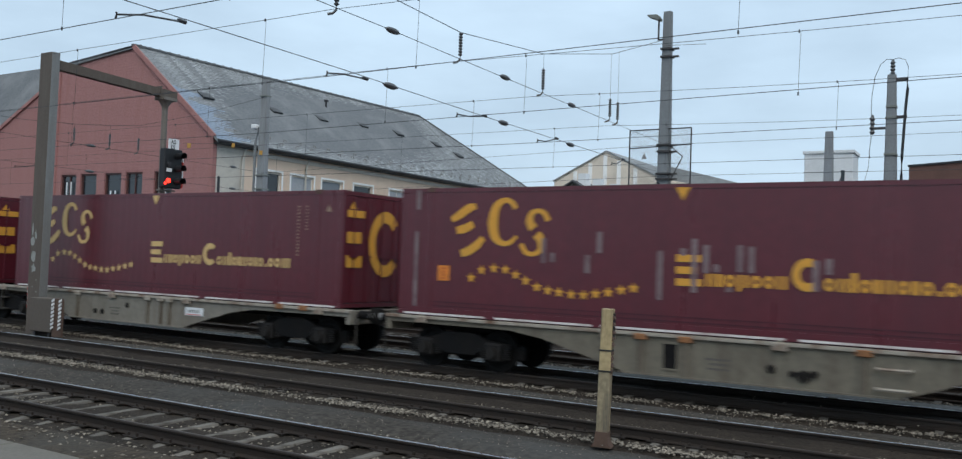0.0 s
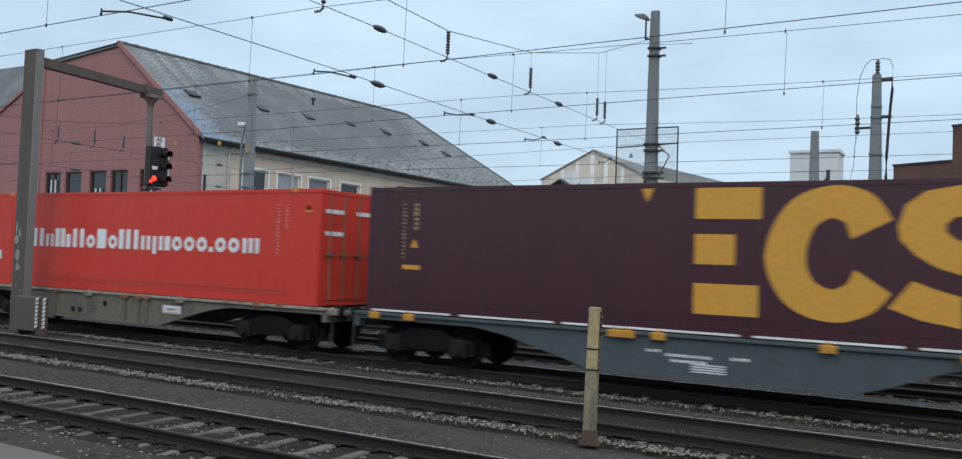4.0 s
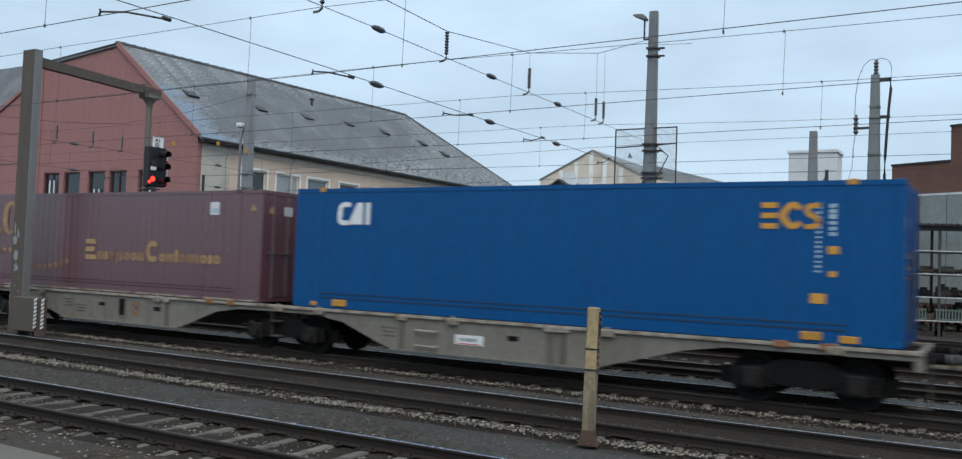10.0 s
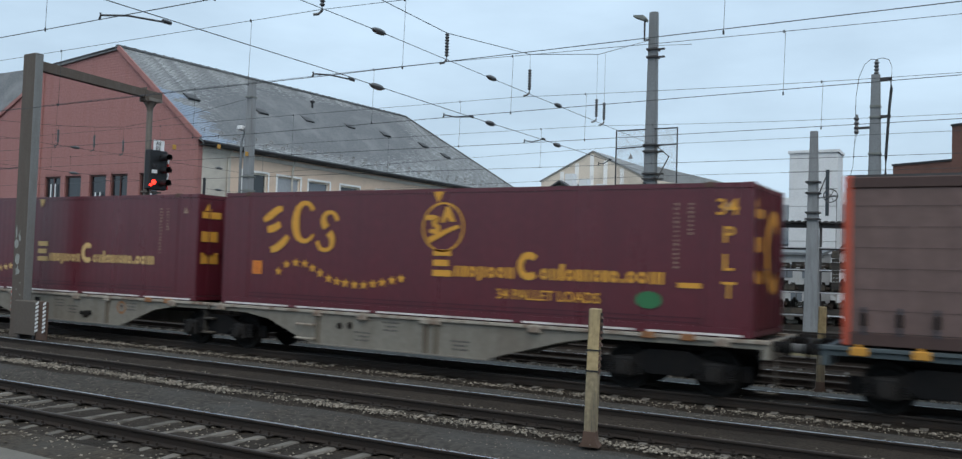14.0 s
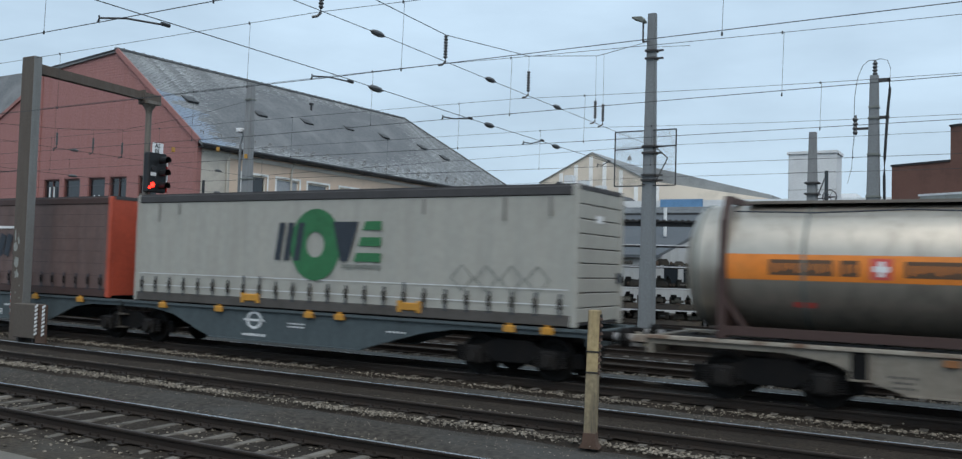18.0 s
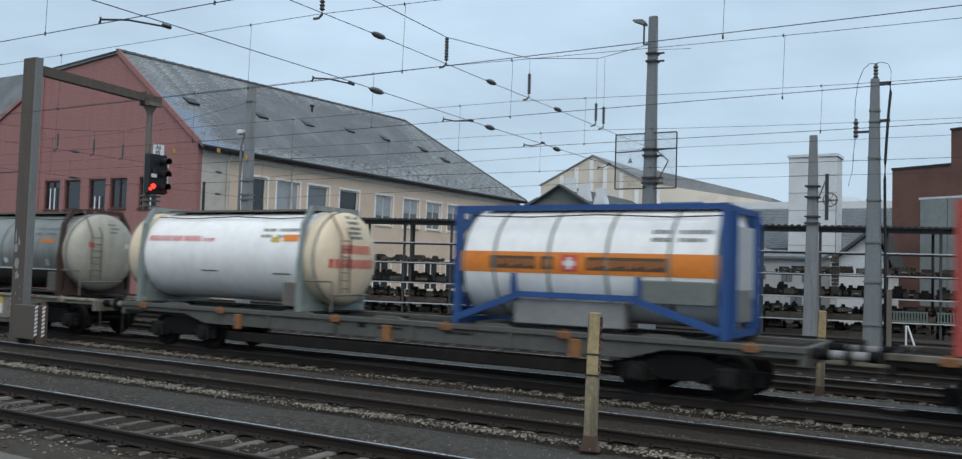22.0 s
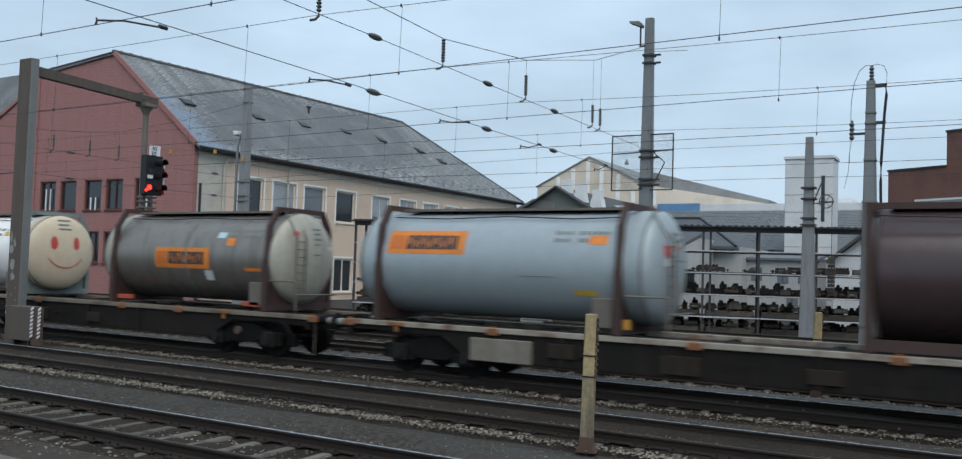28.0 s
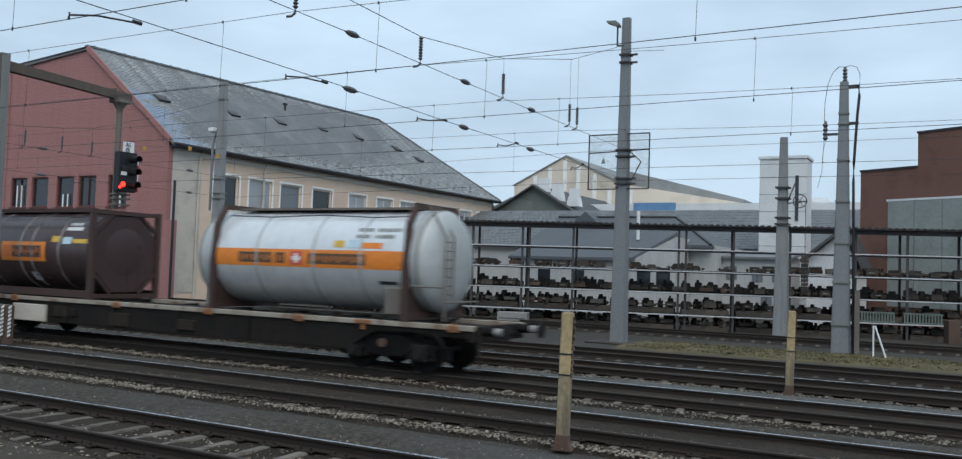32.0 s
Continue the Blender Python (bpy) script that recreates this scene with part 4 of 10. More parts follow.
b = bmnew()
box(b, BX1 + 0.004, BX1 + 0.03, BY0 + WT, 42.2, GZ + 0.5, EZ - 0.2)
part("corner_panel", b, M_PLASTERG, hall, "bare grey render panel")
for i, (a, c) in enumerate(PW):
    window(hall, "y", BX1, a, c, 5.85, 8.35, 1, M_FRAME, M_GLASS if i in (0, 3) else M_GLASSB, 0 if i < 4 else 1, blind=(0.0, 0.95, 0.0, 0.0, 0.7, 0.5, 0.35, 0.3, 0.9, 0.2, 0.0)[i])
    window(hall, "y", BX1, a, c, 0.35, 3.0, 1, M_FRAME, M_GLASS, 1)
    for zz0, zz1 in ((5.68, 8.5), (0.17, 3.17)):
        b = bmnew()
        box(b, BX1 + 0.004, BX1 + 0.04, a - 0.16, a - 0.01, zz0, zz1)
        box(b, BX1 + 0.004, BX1 + 0.04, c + 0.01, c + 0.16, zz0, zz1)
        box(b, BX1 + 0.004, BX1 + 0.04, a - 0.01, c + 0.01, zz1 - 0.15, zz1)
        part("window_surround", b, M_STRIPW, hall)
b = bmnew()
box(b, BX1 + 0.004, BX1 + 0.09, BY0 + 0.4, BY1, EZ - 0.75, EZ - 0.5)
part("cornice", b, M_PLASTERG, hall)
for yy in (41.9, 48.1):
    b = bmnew()
    tube(b, (BX1 + 0.12, yy + 0.35, EZ - 0.25), (BX1 + 0.12, yy, EZ - 1.1), 0.075, 8)
    tube(b, (BX1 + 0.12, yy, EZ - 1.1), (BX1 + 0.12, yy, GZ), 0.075, 8)
    part("downpipe", b, M_PLASTERG, hall)
# remaining walls
b = bmnew()
box(b, BX0 - WT, BX0, BY0 + 5.0, BY1, GZ, 16)
box(b, BX0, BX1, BY1 - WT, BY1, GZ, EZ)
box(b, BX0 - WT, BX0, BY0 + 0.4, BY0 + 5.0, GZ, 14)
part("rear_wall", b, M_CLAD, hall)
b = bmnew()
box(b, BX0 - 0.12, BX0 + 0.1, BY0 - 0.1, BY0 + 0.3, GZ, 16.15)
part("corner_strip", b, M_CLADT, hall)
b = bmnew()
box(b, BX1 - 0.22, BX1 + 0.06, BY0 - 0.07, BY0 + 0.25, GZ, EZ + 0.2)
part("corner_strip", b, M_CLADT, hall)
# low red annex wall at the corner
b = bmnew()
box(b, BX1 + 0.06, BX1 + 1.1, BY0 - 0.4, BY0 - 0.05, GZ, 4.9)
part("annex_wall", b, M_CLAD, hall)
b = bmnew()
box(b, BX1 + 1.12, BX1 + 1.24, BY0 - 0.5, BY0 - 0.38, GZ, 7.4)
part("drain_pole", b, M_GUTTER, hall)
# slate roof: east slope with a hipped far end
RE = 73.7
ov = 0.55


def roof_sheet(bmx, pts, t=0.18):
    n = len(pts)
    lo = [bmx.verts.new((x, y, z - t)) for x, y, z in pts]
    hi = [bmx.verts.new(p) for p in pts]
    bmx.faces.new(hi)
    bmx.faces.new(lo[::-1])
    for i in range(n):
        j = (i + 1) % n
        bmx.faces.new((lo[i], lo[j], hi[j], hi[i]))


EE = BX1 + ov
b = bmnew()
roof_sheet(b, [(EE, BY0 - 0.15, EZ - 0.1), (EE, BY1 + ov, EZ - 0.1), (AX, RE, AZ + 0.75), (AX, BY0 - 0.15, AZ + 0.15)])
roof_sheet(b, [(EE, BY1 + ov, EZ - 0.12), (-62.5, BY1 + ov, EZ - 0.12), (AX, RE, AZ + 0.72)])
roof_sheet(b, [(AX, BY0 - 0.15, AZ + 0.13), (AX, RE, AZ + 0.7), (-62.2, RE, 16.5), (-62.2, BY0 - 0.15, 16.12)])
roof = part("roof", b, M_SLATE, hall, "weathered dark slate roof")
# rows of slates on the east slope
NR = 46
U = Vector((AX - EE, 0, AZ + 0.15 - (EZ - 0.1)))
U2 = Vector((AX - EE, 0, AZ + 0.75 - (EZ - 0.1)))
nrm = Vector((U.z, 0, -U.x)).normalized()
rs = random.Random(21)
for k in range(NR):
    f0, f1 = k / NR, (k + 1.0) / NR
    f1 = min(f1, 1)
    yend0 = BY1 + ov + (RE - BY1 - ov) * f0
    b = bmnew()
    bn = bmnew()
    y = BY0 - 0.15
    st = 0.42
    first = st * (0.5 if k % 2 else 1.0)
    newer = BY0 + (3.2 + 1.2 * math.sin(k * 0.9) - abs(f0 - 0.2) * 6.5 if f0 < 0.55 else -1)
    while y < yend0 - 0.02:
        y2 = min(y + (first if y < BY0 - 0.1 else st), yend0)
        g = min(0.014, (y2 - y) * 0.3)
        lift = rs.uniform(0.006, 0.026)
        def at(f, yy, h):
            t_ = (yy - BY0) / (RE - BY0)
            vz = U.z + (U2.z - U.z) * max(0, min(1, t_))
            return Vector((EE + U.x * f, yy, EZ - 0.1 + vz * f)) + nrm * h
        quads(bn if y + 0.3 < newer else b, [at(f0, y + g, lift + 0.02), at(f0, y2 - g, lift + 0.02), at(f1, y2 - g, 0.012), at(f1, y + g, 0.012),
                  at(f0, y + g, 0.0), at(f0, y2 - g, 0.0)], ((0, 1, 2, 3), (0, 4, 5, 1)))
        y = y2
    part("slate_course", b, M_SLATEROW, roof)
    if bn.faces:
        part("slate_course", bn, M_SLATENEW, roof, "newer bluish slates")
    else:
        bn.free()
b = bmnew()
beam(b, (AX, BY0 - 0.2, AZ + 0.2), (AX, RE, AZ + 0.8), 0.3, 0.14)
beam(b, (AX, RE, AZ + 0.8), (EE, BY1 + ov, EZ - 0.05), 0.28, 0.12)
part("ridge_cap", b, M_SLATE, hall)
for k in range(40):
    b = bmnew()
    box(b, AX - 0.05, AX + 0.05, BY0 + 0.4 + k * 0.84, BY0 + 0.5 + k * 0.84, AZ + 0.25 + k * 0.0145, AZ + 0.35 + k * 0.0145)
    part("ridge_clip", b, M_SLATE, hall)
b = bmnew()
beam(b, (BX1 + 0.25, BY0 - 0.12, EZ + 0.05), (AX, BY0 - 0.12, AZ + 0.12), 0.12, 0.32)
part("verge_board", b, M_CLADT, hall, "red verge board along the gable")
b = bmnew()
beam(b, (-62.2, BY0 - 0.1, 16.2), (AX, BY0 - 0.1, AZ + 0.12), 0.1, 0.14)
part("verge_flashing", b, M_GUTTER, hall)
b = bmnew()
tube(b, (EE + 0.06, BY0 - 0.1, EZ - 0.2), (EE + 0.06, BY1 + ov, EZ - 0.2), 0.12, 8)
part("gutter", b, M_GUTTER, hall)
b = bmnew()
box(b, BX1, EE - 0.02, BY0, BY1 + ov - 0.1, EZ - 0.36, EZ - 0.3)
part("soffit", b, M_GUTTER, hall)
# snow guards and small roof hatches
for k in range(56):
    for f in (0.05, 0.1):
        if (k + int(f * 20)) % 2:
            continue
        yy = BY0 + 0.6 + k * 0.78
        p = Vector((EE, yy, EZ - 0.1)) + U * f + nrm * 0.05
        b = bmnew()
        hose(b, [(p.x, p.y - 0.13, p.z), (p.x, p.y - 0.12, p.z + 0.17), (p.x, p.y + 0.12, p.z + 0.17), (p.x, p.y + 0.13, p.z)], 0.022, 4)
        part("snow_guard", b, M_GALV, hall)
UN = U.normalized()
SLOPE = Matrix(((-UN.x, 0, nrm.x), (0, 1, 0), (-UN.z, 0, nrm.z))).to_4x4()
for yy, f in ((42.0, 0.50), (48.8, 0.51), (54.3, 0.54), (60.1, 0.585), (65.3, 0.58), (71.0, 0.535), (73.6, 0.43)):
    t_ = (yy - BY0) / (RE - BY0)
    p = Vector((EE + U.x * f, yy, EZ - 0.1 + (U.z + (U2.z - U.z) * t_) * f)) + nrm * 0.05
    ht = thing("roof_hatch", "small dark hatch in the slate roof", "roof hatch", Matrix.Translation(p) @ SLOPE, "roof hatches")
    b = bmnew()
    prism(b, ((-0.45, 0.0), (0.38, 0.0), (0.38, 0.16), (-0.45, 0.05)), "y", -0.5, 0.5)
    part("cover", b, M_ROOFD, ht)
    b = bmnew()
    box(b, 0.385, 0.4, -0.43, 0.43, 0.03, 0.13)
    part("pane", b, M_GLASS, ht)
b = bmnew()
tube(b, (-51.2, 57.0, 14.6), (-51.2, 57.0, 15.9), 0.09, 8)
tube(b, (-51.2, 57.0, 15.9), (-51.2, 57.0, 16.05), 0.2, 8)
part("vent_pipe", b, M_GUTTER, hall)
# annex of the hall further along, with its own slate roof
an = thing("hall_annex", "lower red clad wing with a slate roof", "building")
b = bmnew()
prism(b, ((-100, GZ), (BX0 - 0.5, GZ), (BX0 - 0.5, 18.0), (-68.0, 18.0), (-100, 2.6)), "y", 44.4, 44.8)
part("wall", b, M_CLAD, an)
for k in range(86):
    z = 0.5 + k * 0.2
    b = bmnew()
    xl = -99 if z < 3.1 else -100 + (z - 2.6) * 32.0 / 15.4
    prism(b, ((44.396, z), (44.376, z + 0.006), (44.388, z + 0.188), (44.396, z + 0.188)), "x", xl + 0.3, BX0 - 0.5)
    part("cladding_board", b, M_CLAD, an)
b = bmnew()
roof_sheet(b, [(-118, 44.9, 2.0), (-71.2, 44.9, 2.0), (-88.8, 56, 22.1), (-118, 56, 22.1)], 0.2)
part("roof", b, M_SLATE, an)
b = bmnew()
beam(b, (-100, 44.3, 2.75), (-68.0, 44.3, 18.1), 0.12, 0.3)
part("verge_board", b, M_CLADT, an)


# ---- houses and works behind the rack ----
def gable_house(name, x0, x1, y0, y1, ez, rz, wall, roof_m, label, along="y", ov=0.4, m=None):
    """A plain house with a pitched roof whose ridge runs along x or y."""
    th = thing(name, label, "building", m)
    b = bmnew()
    if along == "y":
        xm = (x0 + x1) / 2
        prism(b, ((x0, GZ - 0.2), (x1, GZ - 0.2), (x1, ez), (xm, rz), (x0, ez)), "y", y0, y1)
    else:
        ym = (y0 + y1) / 2
        prism(b, ((y0, GZ - 0.2), (y1, GZ - 0.2), (y1, ez), (ym, rz), (y0, ez)), "x", x0, x1)
    part("wall", b, wall, th)
    b = bmnew()
    if along == "y":
        s = (rz - ez) / (xm - x0)
        for a, sg_ in ((x0, -1), (x1, 1)):
            roof_sheet(b, [(a + sg_ * ov, y0 - ov, ez - s * ov + 0.1), (a + sg_ * ov, y1 + ov, ez - s * ov + 0.1), (xm, y1 + ov, rz + 0.1), (xm, y0 - ov, rz + 0.1)], 0.16)
    else:
        s = (rz - ez) / (ym - y0)
        for a, sg_ in ((y0, -1), (y1, 1)):
            roof_sheet(b, [(x0 - ov, a + sg_ * ov, ez - s * ov + 0.1), (x1 + ov, a + sg_ * ov, ez - s * ov + 0.1), (x1 + ov, ym, rz + 0.1), (x0 - ov, ym, rz + 0.1)], 0.16)
    part("roof", b, roof_m, th)
    return th


# tall works hall with pale strips in its gable
wk = gable_house("works_hall", -61.0, -44.0, 120, 175, 15.6, 19.8, M_BEIGEP, M_ROOFG, "tall beige panelled works hall with pale strips", "y", 0.2)
for k, x in enumerate((-57.5, -55.06, -52.65, -50.47, -47.9, -45.54, -42.37)):
    b = bmnew()
    box(b, x - 0.3, x + 0.3, 119.9, 119.99, GZ, 15.4 + (3.9 - abs(x + 52.5) * 0.48) if x < -46 else 14.6)
    part("pale_strip", b, M_STRIPW, wk)
b = bmnew()
prism(b, ((-44.0, GZ), (-27, GZ), (-27, 12.6), (-44.0, 15.5)), "y", 120.0, 170)
part("side_aisle", b, M_BEIGEP, wk)
b = bmnew()
prism(b, ((-44.0, 15.52), (-26.6, 12.55), (-26.6, 13.1), (-44.0, 17.6)), "y", 120.7, 171)
part("aisle_roof", b, M_ROOFG, wk)
# green shingled gable in front
gg = gable_house("gabled_workshop", -48.5, -33.0, 85, 105, 7.0, 11.6, M_GREENP, M_ROOFD, "grey green shingled workshop with a dark roof", "y", 0.7)
b = bmnew()
prism(b, ((-46.5, 7.6), (-41.0, 7.6), (-41.0, 9.9), (-43.6, 10.4), (-46.5, 9.0)), "y", 84.93, 84.98)
part("gable_panel", b, M_SHUTTER, gg)
b = bmnew()
rbox(b, -40.2, -38.4, 84.9, 84.97, 7.2, 8.9, 0.01)
part("gable_board", b, M_BEIGEP, gg)
for x, z in ((-40.6, 10.6), (-38.9, 10.0), (-36.9, 9.4)):
    vt = thing("roof_vent", "pale sheet metal roof vent", "vent", pose(x * 0.99, 86.0, z), "roof vents")
    b = bmnew()
    prism(b, ((-0.7, 0), (0.7, 0), (0.5, 1.0), (-0.5, 1.0)), "y", -0.6, 0.6)
    part("base", b, M_PANEL, vt)
    b = bmnew()
    box(b, -0.45, 0.45, -0.5, 0.5, 1.0, 1.9)
    part("cowl", b, M_PANEL, vt)
# shingled building behind the rack
lw = gable_house("shingled_hall", -46, -6.0, 71.5, 90.5, 4.7, 8.4, M_WALLG, M_ROOFM, "long hall with grey shingled roof", "x", 0.4)
rs2 = random.Random(44)
for k in range(24):
    b = bmnew()
    t_ = k / 24
    y_, z_ = 71.1 + 9.9 * t_, 4.74 + 3.86 * t_
    x = -46.4 - (0.22 if k % 2 else 0.0)
    while x < -6.0:
        h_ = rs2.uniform(0.025, 0.06)
        prism(b, ((y_, z_), (y_ + 0.4, z_ + 0.156), (y_ + 0.4, z_ + 0.17), (y_, z_ + h_)), "x", x, x + 0.40)
        x += 0.44
    part("roof_course", b, M_SHINGLE, lw, kind="stuff")
# low flat works with blue part
fw = thing("flat_roof_works", "low pale works building with a blue section", "building")
b = bmnew()
box(b, -40, -9, 96, 118, GZ, 10.5)
part("block", b, M_PANEL, fw)
b = bmnew()
box(b, -33.4, -28.6, 95.7, 95.98, 8.2, 10.6)
part("blue_fascia", b, M_BLUEP, fw, "blue fascia")
for x in (-25.5, -18.5):
    b = bmnew()
    box(b, x - 1.6, x + 1.6, 95.9, 95.98, 9.0, 9.4)
    part("window_band", b, M_BLACK, fw)
b = bmnew()
box(b, -16.0, -13.4, 100, 104, 10.1, 11.3)
part("roof_box", b, M_PANEL, fw)
# dark roofed house with white gables
hs = thing("white_house", "white rendered house with dark hipped and lean-to roofs", "house")
b = bmnew()
box(b, -28.0, -14.6, 58.6, 66, GZ, 4.5)
part("wall", b, M_WALLG, hs)
b = bmnew()
prism(b, ((-27.6, GZ), (-16.4, GZ), (-16.4, 4.9), (-19.2, 3.4), (-27.6, 3.35)), "y", 55.2, 58.5)
part("front_wall", b, M_WALLG, hs)
b = bmnew()
roof_sheet(b, [(-28.3, 57.8, 4.5), (-14.8, 57.8, 4.5), (-18.4, 62, 6.6), (-27.6, 62, 6.6)], 0.2)
roof_sheet(b, [(-28.3, 66.5, 4.5), (-14.8, 66.5, 4.5), (-18.4, 62, 6.6), (-27.6, 62, 6.6)], 0.2)
roof_sheet(b, [(-14.8, 57.8, 4.5), (-14.8, 66.5, 4.5), (-18.4, 62, 6.6)], 0.2)
roof_sheet(b, [(-28.3, 57.8, 4.5), (-28.3, 66.5, 4.5), (-27.6, 62, 6.6)], 0.2)
part("main_roof", b, M_ROOFH, hs)
b = bmnew()
beam(b, (-18.4, 62, 6.62), (-14.8, 57.8, 4.52), 0.16, 0.14)
beam(b, (-27.6, 62, 6.64), (-18.4, 62, 6.64), 0.2, 0.14)
part("ridge_cap", b, M_GUTTER, hs)
b = bmnew()
roof_sheet(b, [(-28.2, 54.8, 3.45), (-19.2, 54.8, 3.5), (-17.4, 59, 5.4), (-27.3, 59, 5.35)], 0.2)
part("lean_to_roof", b, M_ROOFH, hs)
b = bmnew()
prism(b, ((-25.7, 6.2), (-23.9, 6.2), (-24.8, 6.95)), "y", 60.4, 63)
part("dormer", b, M_ROOFH, hs)
b = bmnew()
tube(b, (-19.7, 57.5, 4.8), (-19.7, 57.5, 6.75), 0.12, 8)
part("flue", b, M_PANEL, hs)
for x0, z0 in ((-18.9, 1.6), (-17.6, 1.6), (-26.0, 1.3), (-23.5, 1.3)):
    b = bmnew()
    box(b, x0, x0 + 0.9, 55.14, 55.19, z0, z0 + 1.3)
    part("window", b, M_GLASS, hs)
# low white wing right of the house
wg = thing("white_wing", "low white rendered wing with small windows", "building")
b = bmnew()
box(b, -16.3, -10.2, 60.0, 64, GZ, 3.9)
part("wall", b, M_WALLG, wg)
b = bmnew()
roof_sheet(b, [(-16.5, 59.7, 3.85), (-10.0, 59.7, 3.85), (-10.0, 64.3, 4.3), (-16.5, 64.3, 4.3)], 0.15)
part("roof", b, M_ROOFM, wg)
for x0, z0 in ((-15.9, 2.3), (-14.3, 2.3), (-12.6, 2.2), (-12.0, 0.7), (-11.3, 2.2)):
    b = bmnew()
    box(b, x0, x0 + 0.7, 59.95, 59.99, z0, z0 + 0.9)
    wn_ = part("window", b, M_GLASSB, wg)
    b = bmnew()
    box(b, x0 + 0.32, x0 + 0.38, 59.93, 59.95, z0, z0 + 0.9)
    part("glazing_bar", b, M_ROOFD, wn_)
# white tower
tw = thing("white_tower", "white panelled stair tower", "tower")
b = bmnew()
rbox(b, -13.95, -10.55, 68.5, 71.0, GZ, 11.5, 0.05)
part("shaft", b, M_PANEL, tw)
b = bmnew()
box(b, -14.05, -10.45, 68.4, 71.1, 11.5, 11.7)
part("cap", b, M_PANEL, tw)
b = bmnew()
box(b, -11.35, -11.1, 68.45, 68.52, 6.8, 10.2)
part("slot_window", b, M_GLASS, tw)
for k in range(8):
    b = bmnew()
    box(b, -13.97, -10.53, 68.485, 68.498, 1.0 + k * 1.3, 1.03 + k * 1.3)
    part("panel_joint", b, M_SHUTTER, tw)
bh = thing("barn_house", "weathered house with a steep dark roof", "house")
b = bmnew()
prism(b, ((-8.0, GZ), (-5.4, GZ), (-5.4, 3.4), (-6.2, 5.1), (-8.0, 3.6)), "y", 52.5, 58)
part("wall", b, M_PANEL, bh)
b = bmnew()
roof_sheet(b, [(-5.1, 52, 3.3), (-5.1, 58.5, 3.3), (-6.0, 58.5, 5.5), (-6.0, 52, 5.5)], 0.2)
roof_sheet(b, [(-8.3, 52, 3.6), (-8.3, 58.5, 3.6), (-6.0, 58.5, 5.5), (-6.0, 52, 5.5)], 0.2)
part("roof", b, M_ROOFD, bh)
# brown brick factory, turned away from the tracks
bf = thing("brick_factory", "dark brown brick factory with a stepped roofline", "building", pose(-6.0, 60.0, 0, 0, 0, -28))
b = bmnew()
box(b, 0, 3.75, 0, 20, GZ, 9.35)
part("low_block", b, M_BRICK, bf)
b = bmnew()
box(b, 3.75, 40, 0, 20, GZ, 11.4)
part("high_block", b, M_BRICK, bf)
for k in range(8):
    b = bmnew()
    box(b, 1.9 + k * 1.7, 3.56 + k * 1.7, -0.06, -0.004, 1.0, 7.4)
    part("cladding_panel", b, M_CLADG, bf, "grey green cladding panel")
b = bmnew()
box(b, 1.8, 15.6, -0.08, -0.004, 7.4, 7.52)
part("panel_cap", b, M_PANEL, bf)
for z0, a, c in ((9.35, -0.05, 3.75), (11.4, 3.7, 40.1)):
    b = bmnew()
    box(b, a, c, -0.06, 20.1, z0, z0 + 0.12)
    part("roof_edge", b, M_GUTTER, bf)


# ---- storage rack with machine parts ----
ROT = 16.3
rack = thing("storage_rack", "long open steel storage rack with five levels", "rack", pose(-21.1, 40.4, -0.4, 0, 0, ROT))
LV = (0.89, 1.97, 3.04, 4.11)
b_post = bmnew()
box(b_post, -0.055, 0.055, -0.055, 0.055, 0, 5.25)
POST_ME = finish(b_post, M_RACK)
b_ = bmnew()
box(b_, -1.31, 1.31, -0.03, 0.03, -0.024, 0.024)
BAR_ME = finish(b_, M_RACKBAR)
b_ = bmnew()
box(b_, -1.31, 1.31, -0.06, 0.06, -0.07, 0.07)
BARD_ME = finish(b_, M_RACK)
NB0, NB1, BAY, BX = -4, 13, 2.62, 1.03
for k in range(NB0, NB1 + 1):
    for dy in (0, 1.5):
        p = part("post", POST_ME, None, rack)
        p.location = (BX + k * BAY, dy, 0)
    if k < NB1:
        for z in LV:
            p = part("front_bar", BAR_ME, None, rack, "pale front bar")
            p.location = (BX + k * BAY + 1.31, -0.12, z)
            p = part("rear_bar", BARD_ME, None, rack)
            p.location = (BX + k * BAY + 1.31, 1.5, z)
    if k % 3 == 0:
        p = part("post", POST_ME, None, rack)
        p.location = (BX + k * BAY + 0.35, 0.1, 0)
b = bmnew()
box(b, BX + NB0 * BAY - 0.3, BX + NB1 * BAY + 0.3, -0.35, 1.8, 5.27, 5.33)
n_ = int((NB1 - NB0) * BAY / 0.3)
for i in range(n_):
    x = BX + NB0 * BAY + i * 0.3
    box(b, x, x + 0.15, -0.4, 1.85, 5.33, 5.38)
part("corrugated_roof", b, M_RACK, rack)
b = bmnew()
box(b, BX + NB0 * BAY, BX + NB1 * BAY, -0.09, 0.09, 5.05, 5.25)
part("top_beam", b, M_RACK, rack)

RM = pose(-21.1, 40.4, -0.4, 0, 0, ROT)


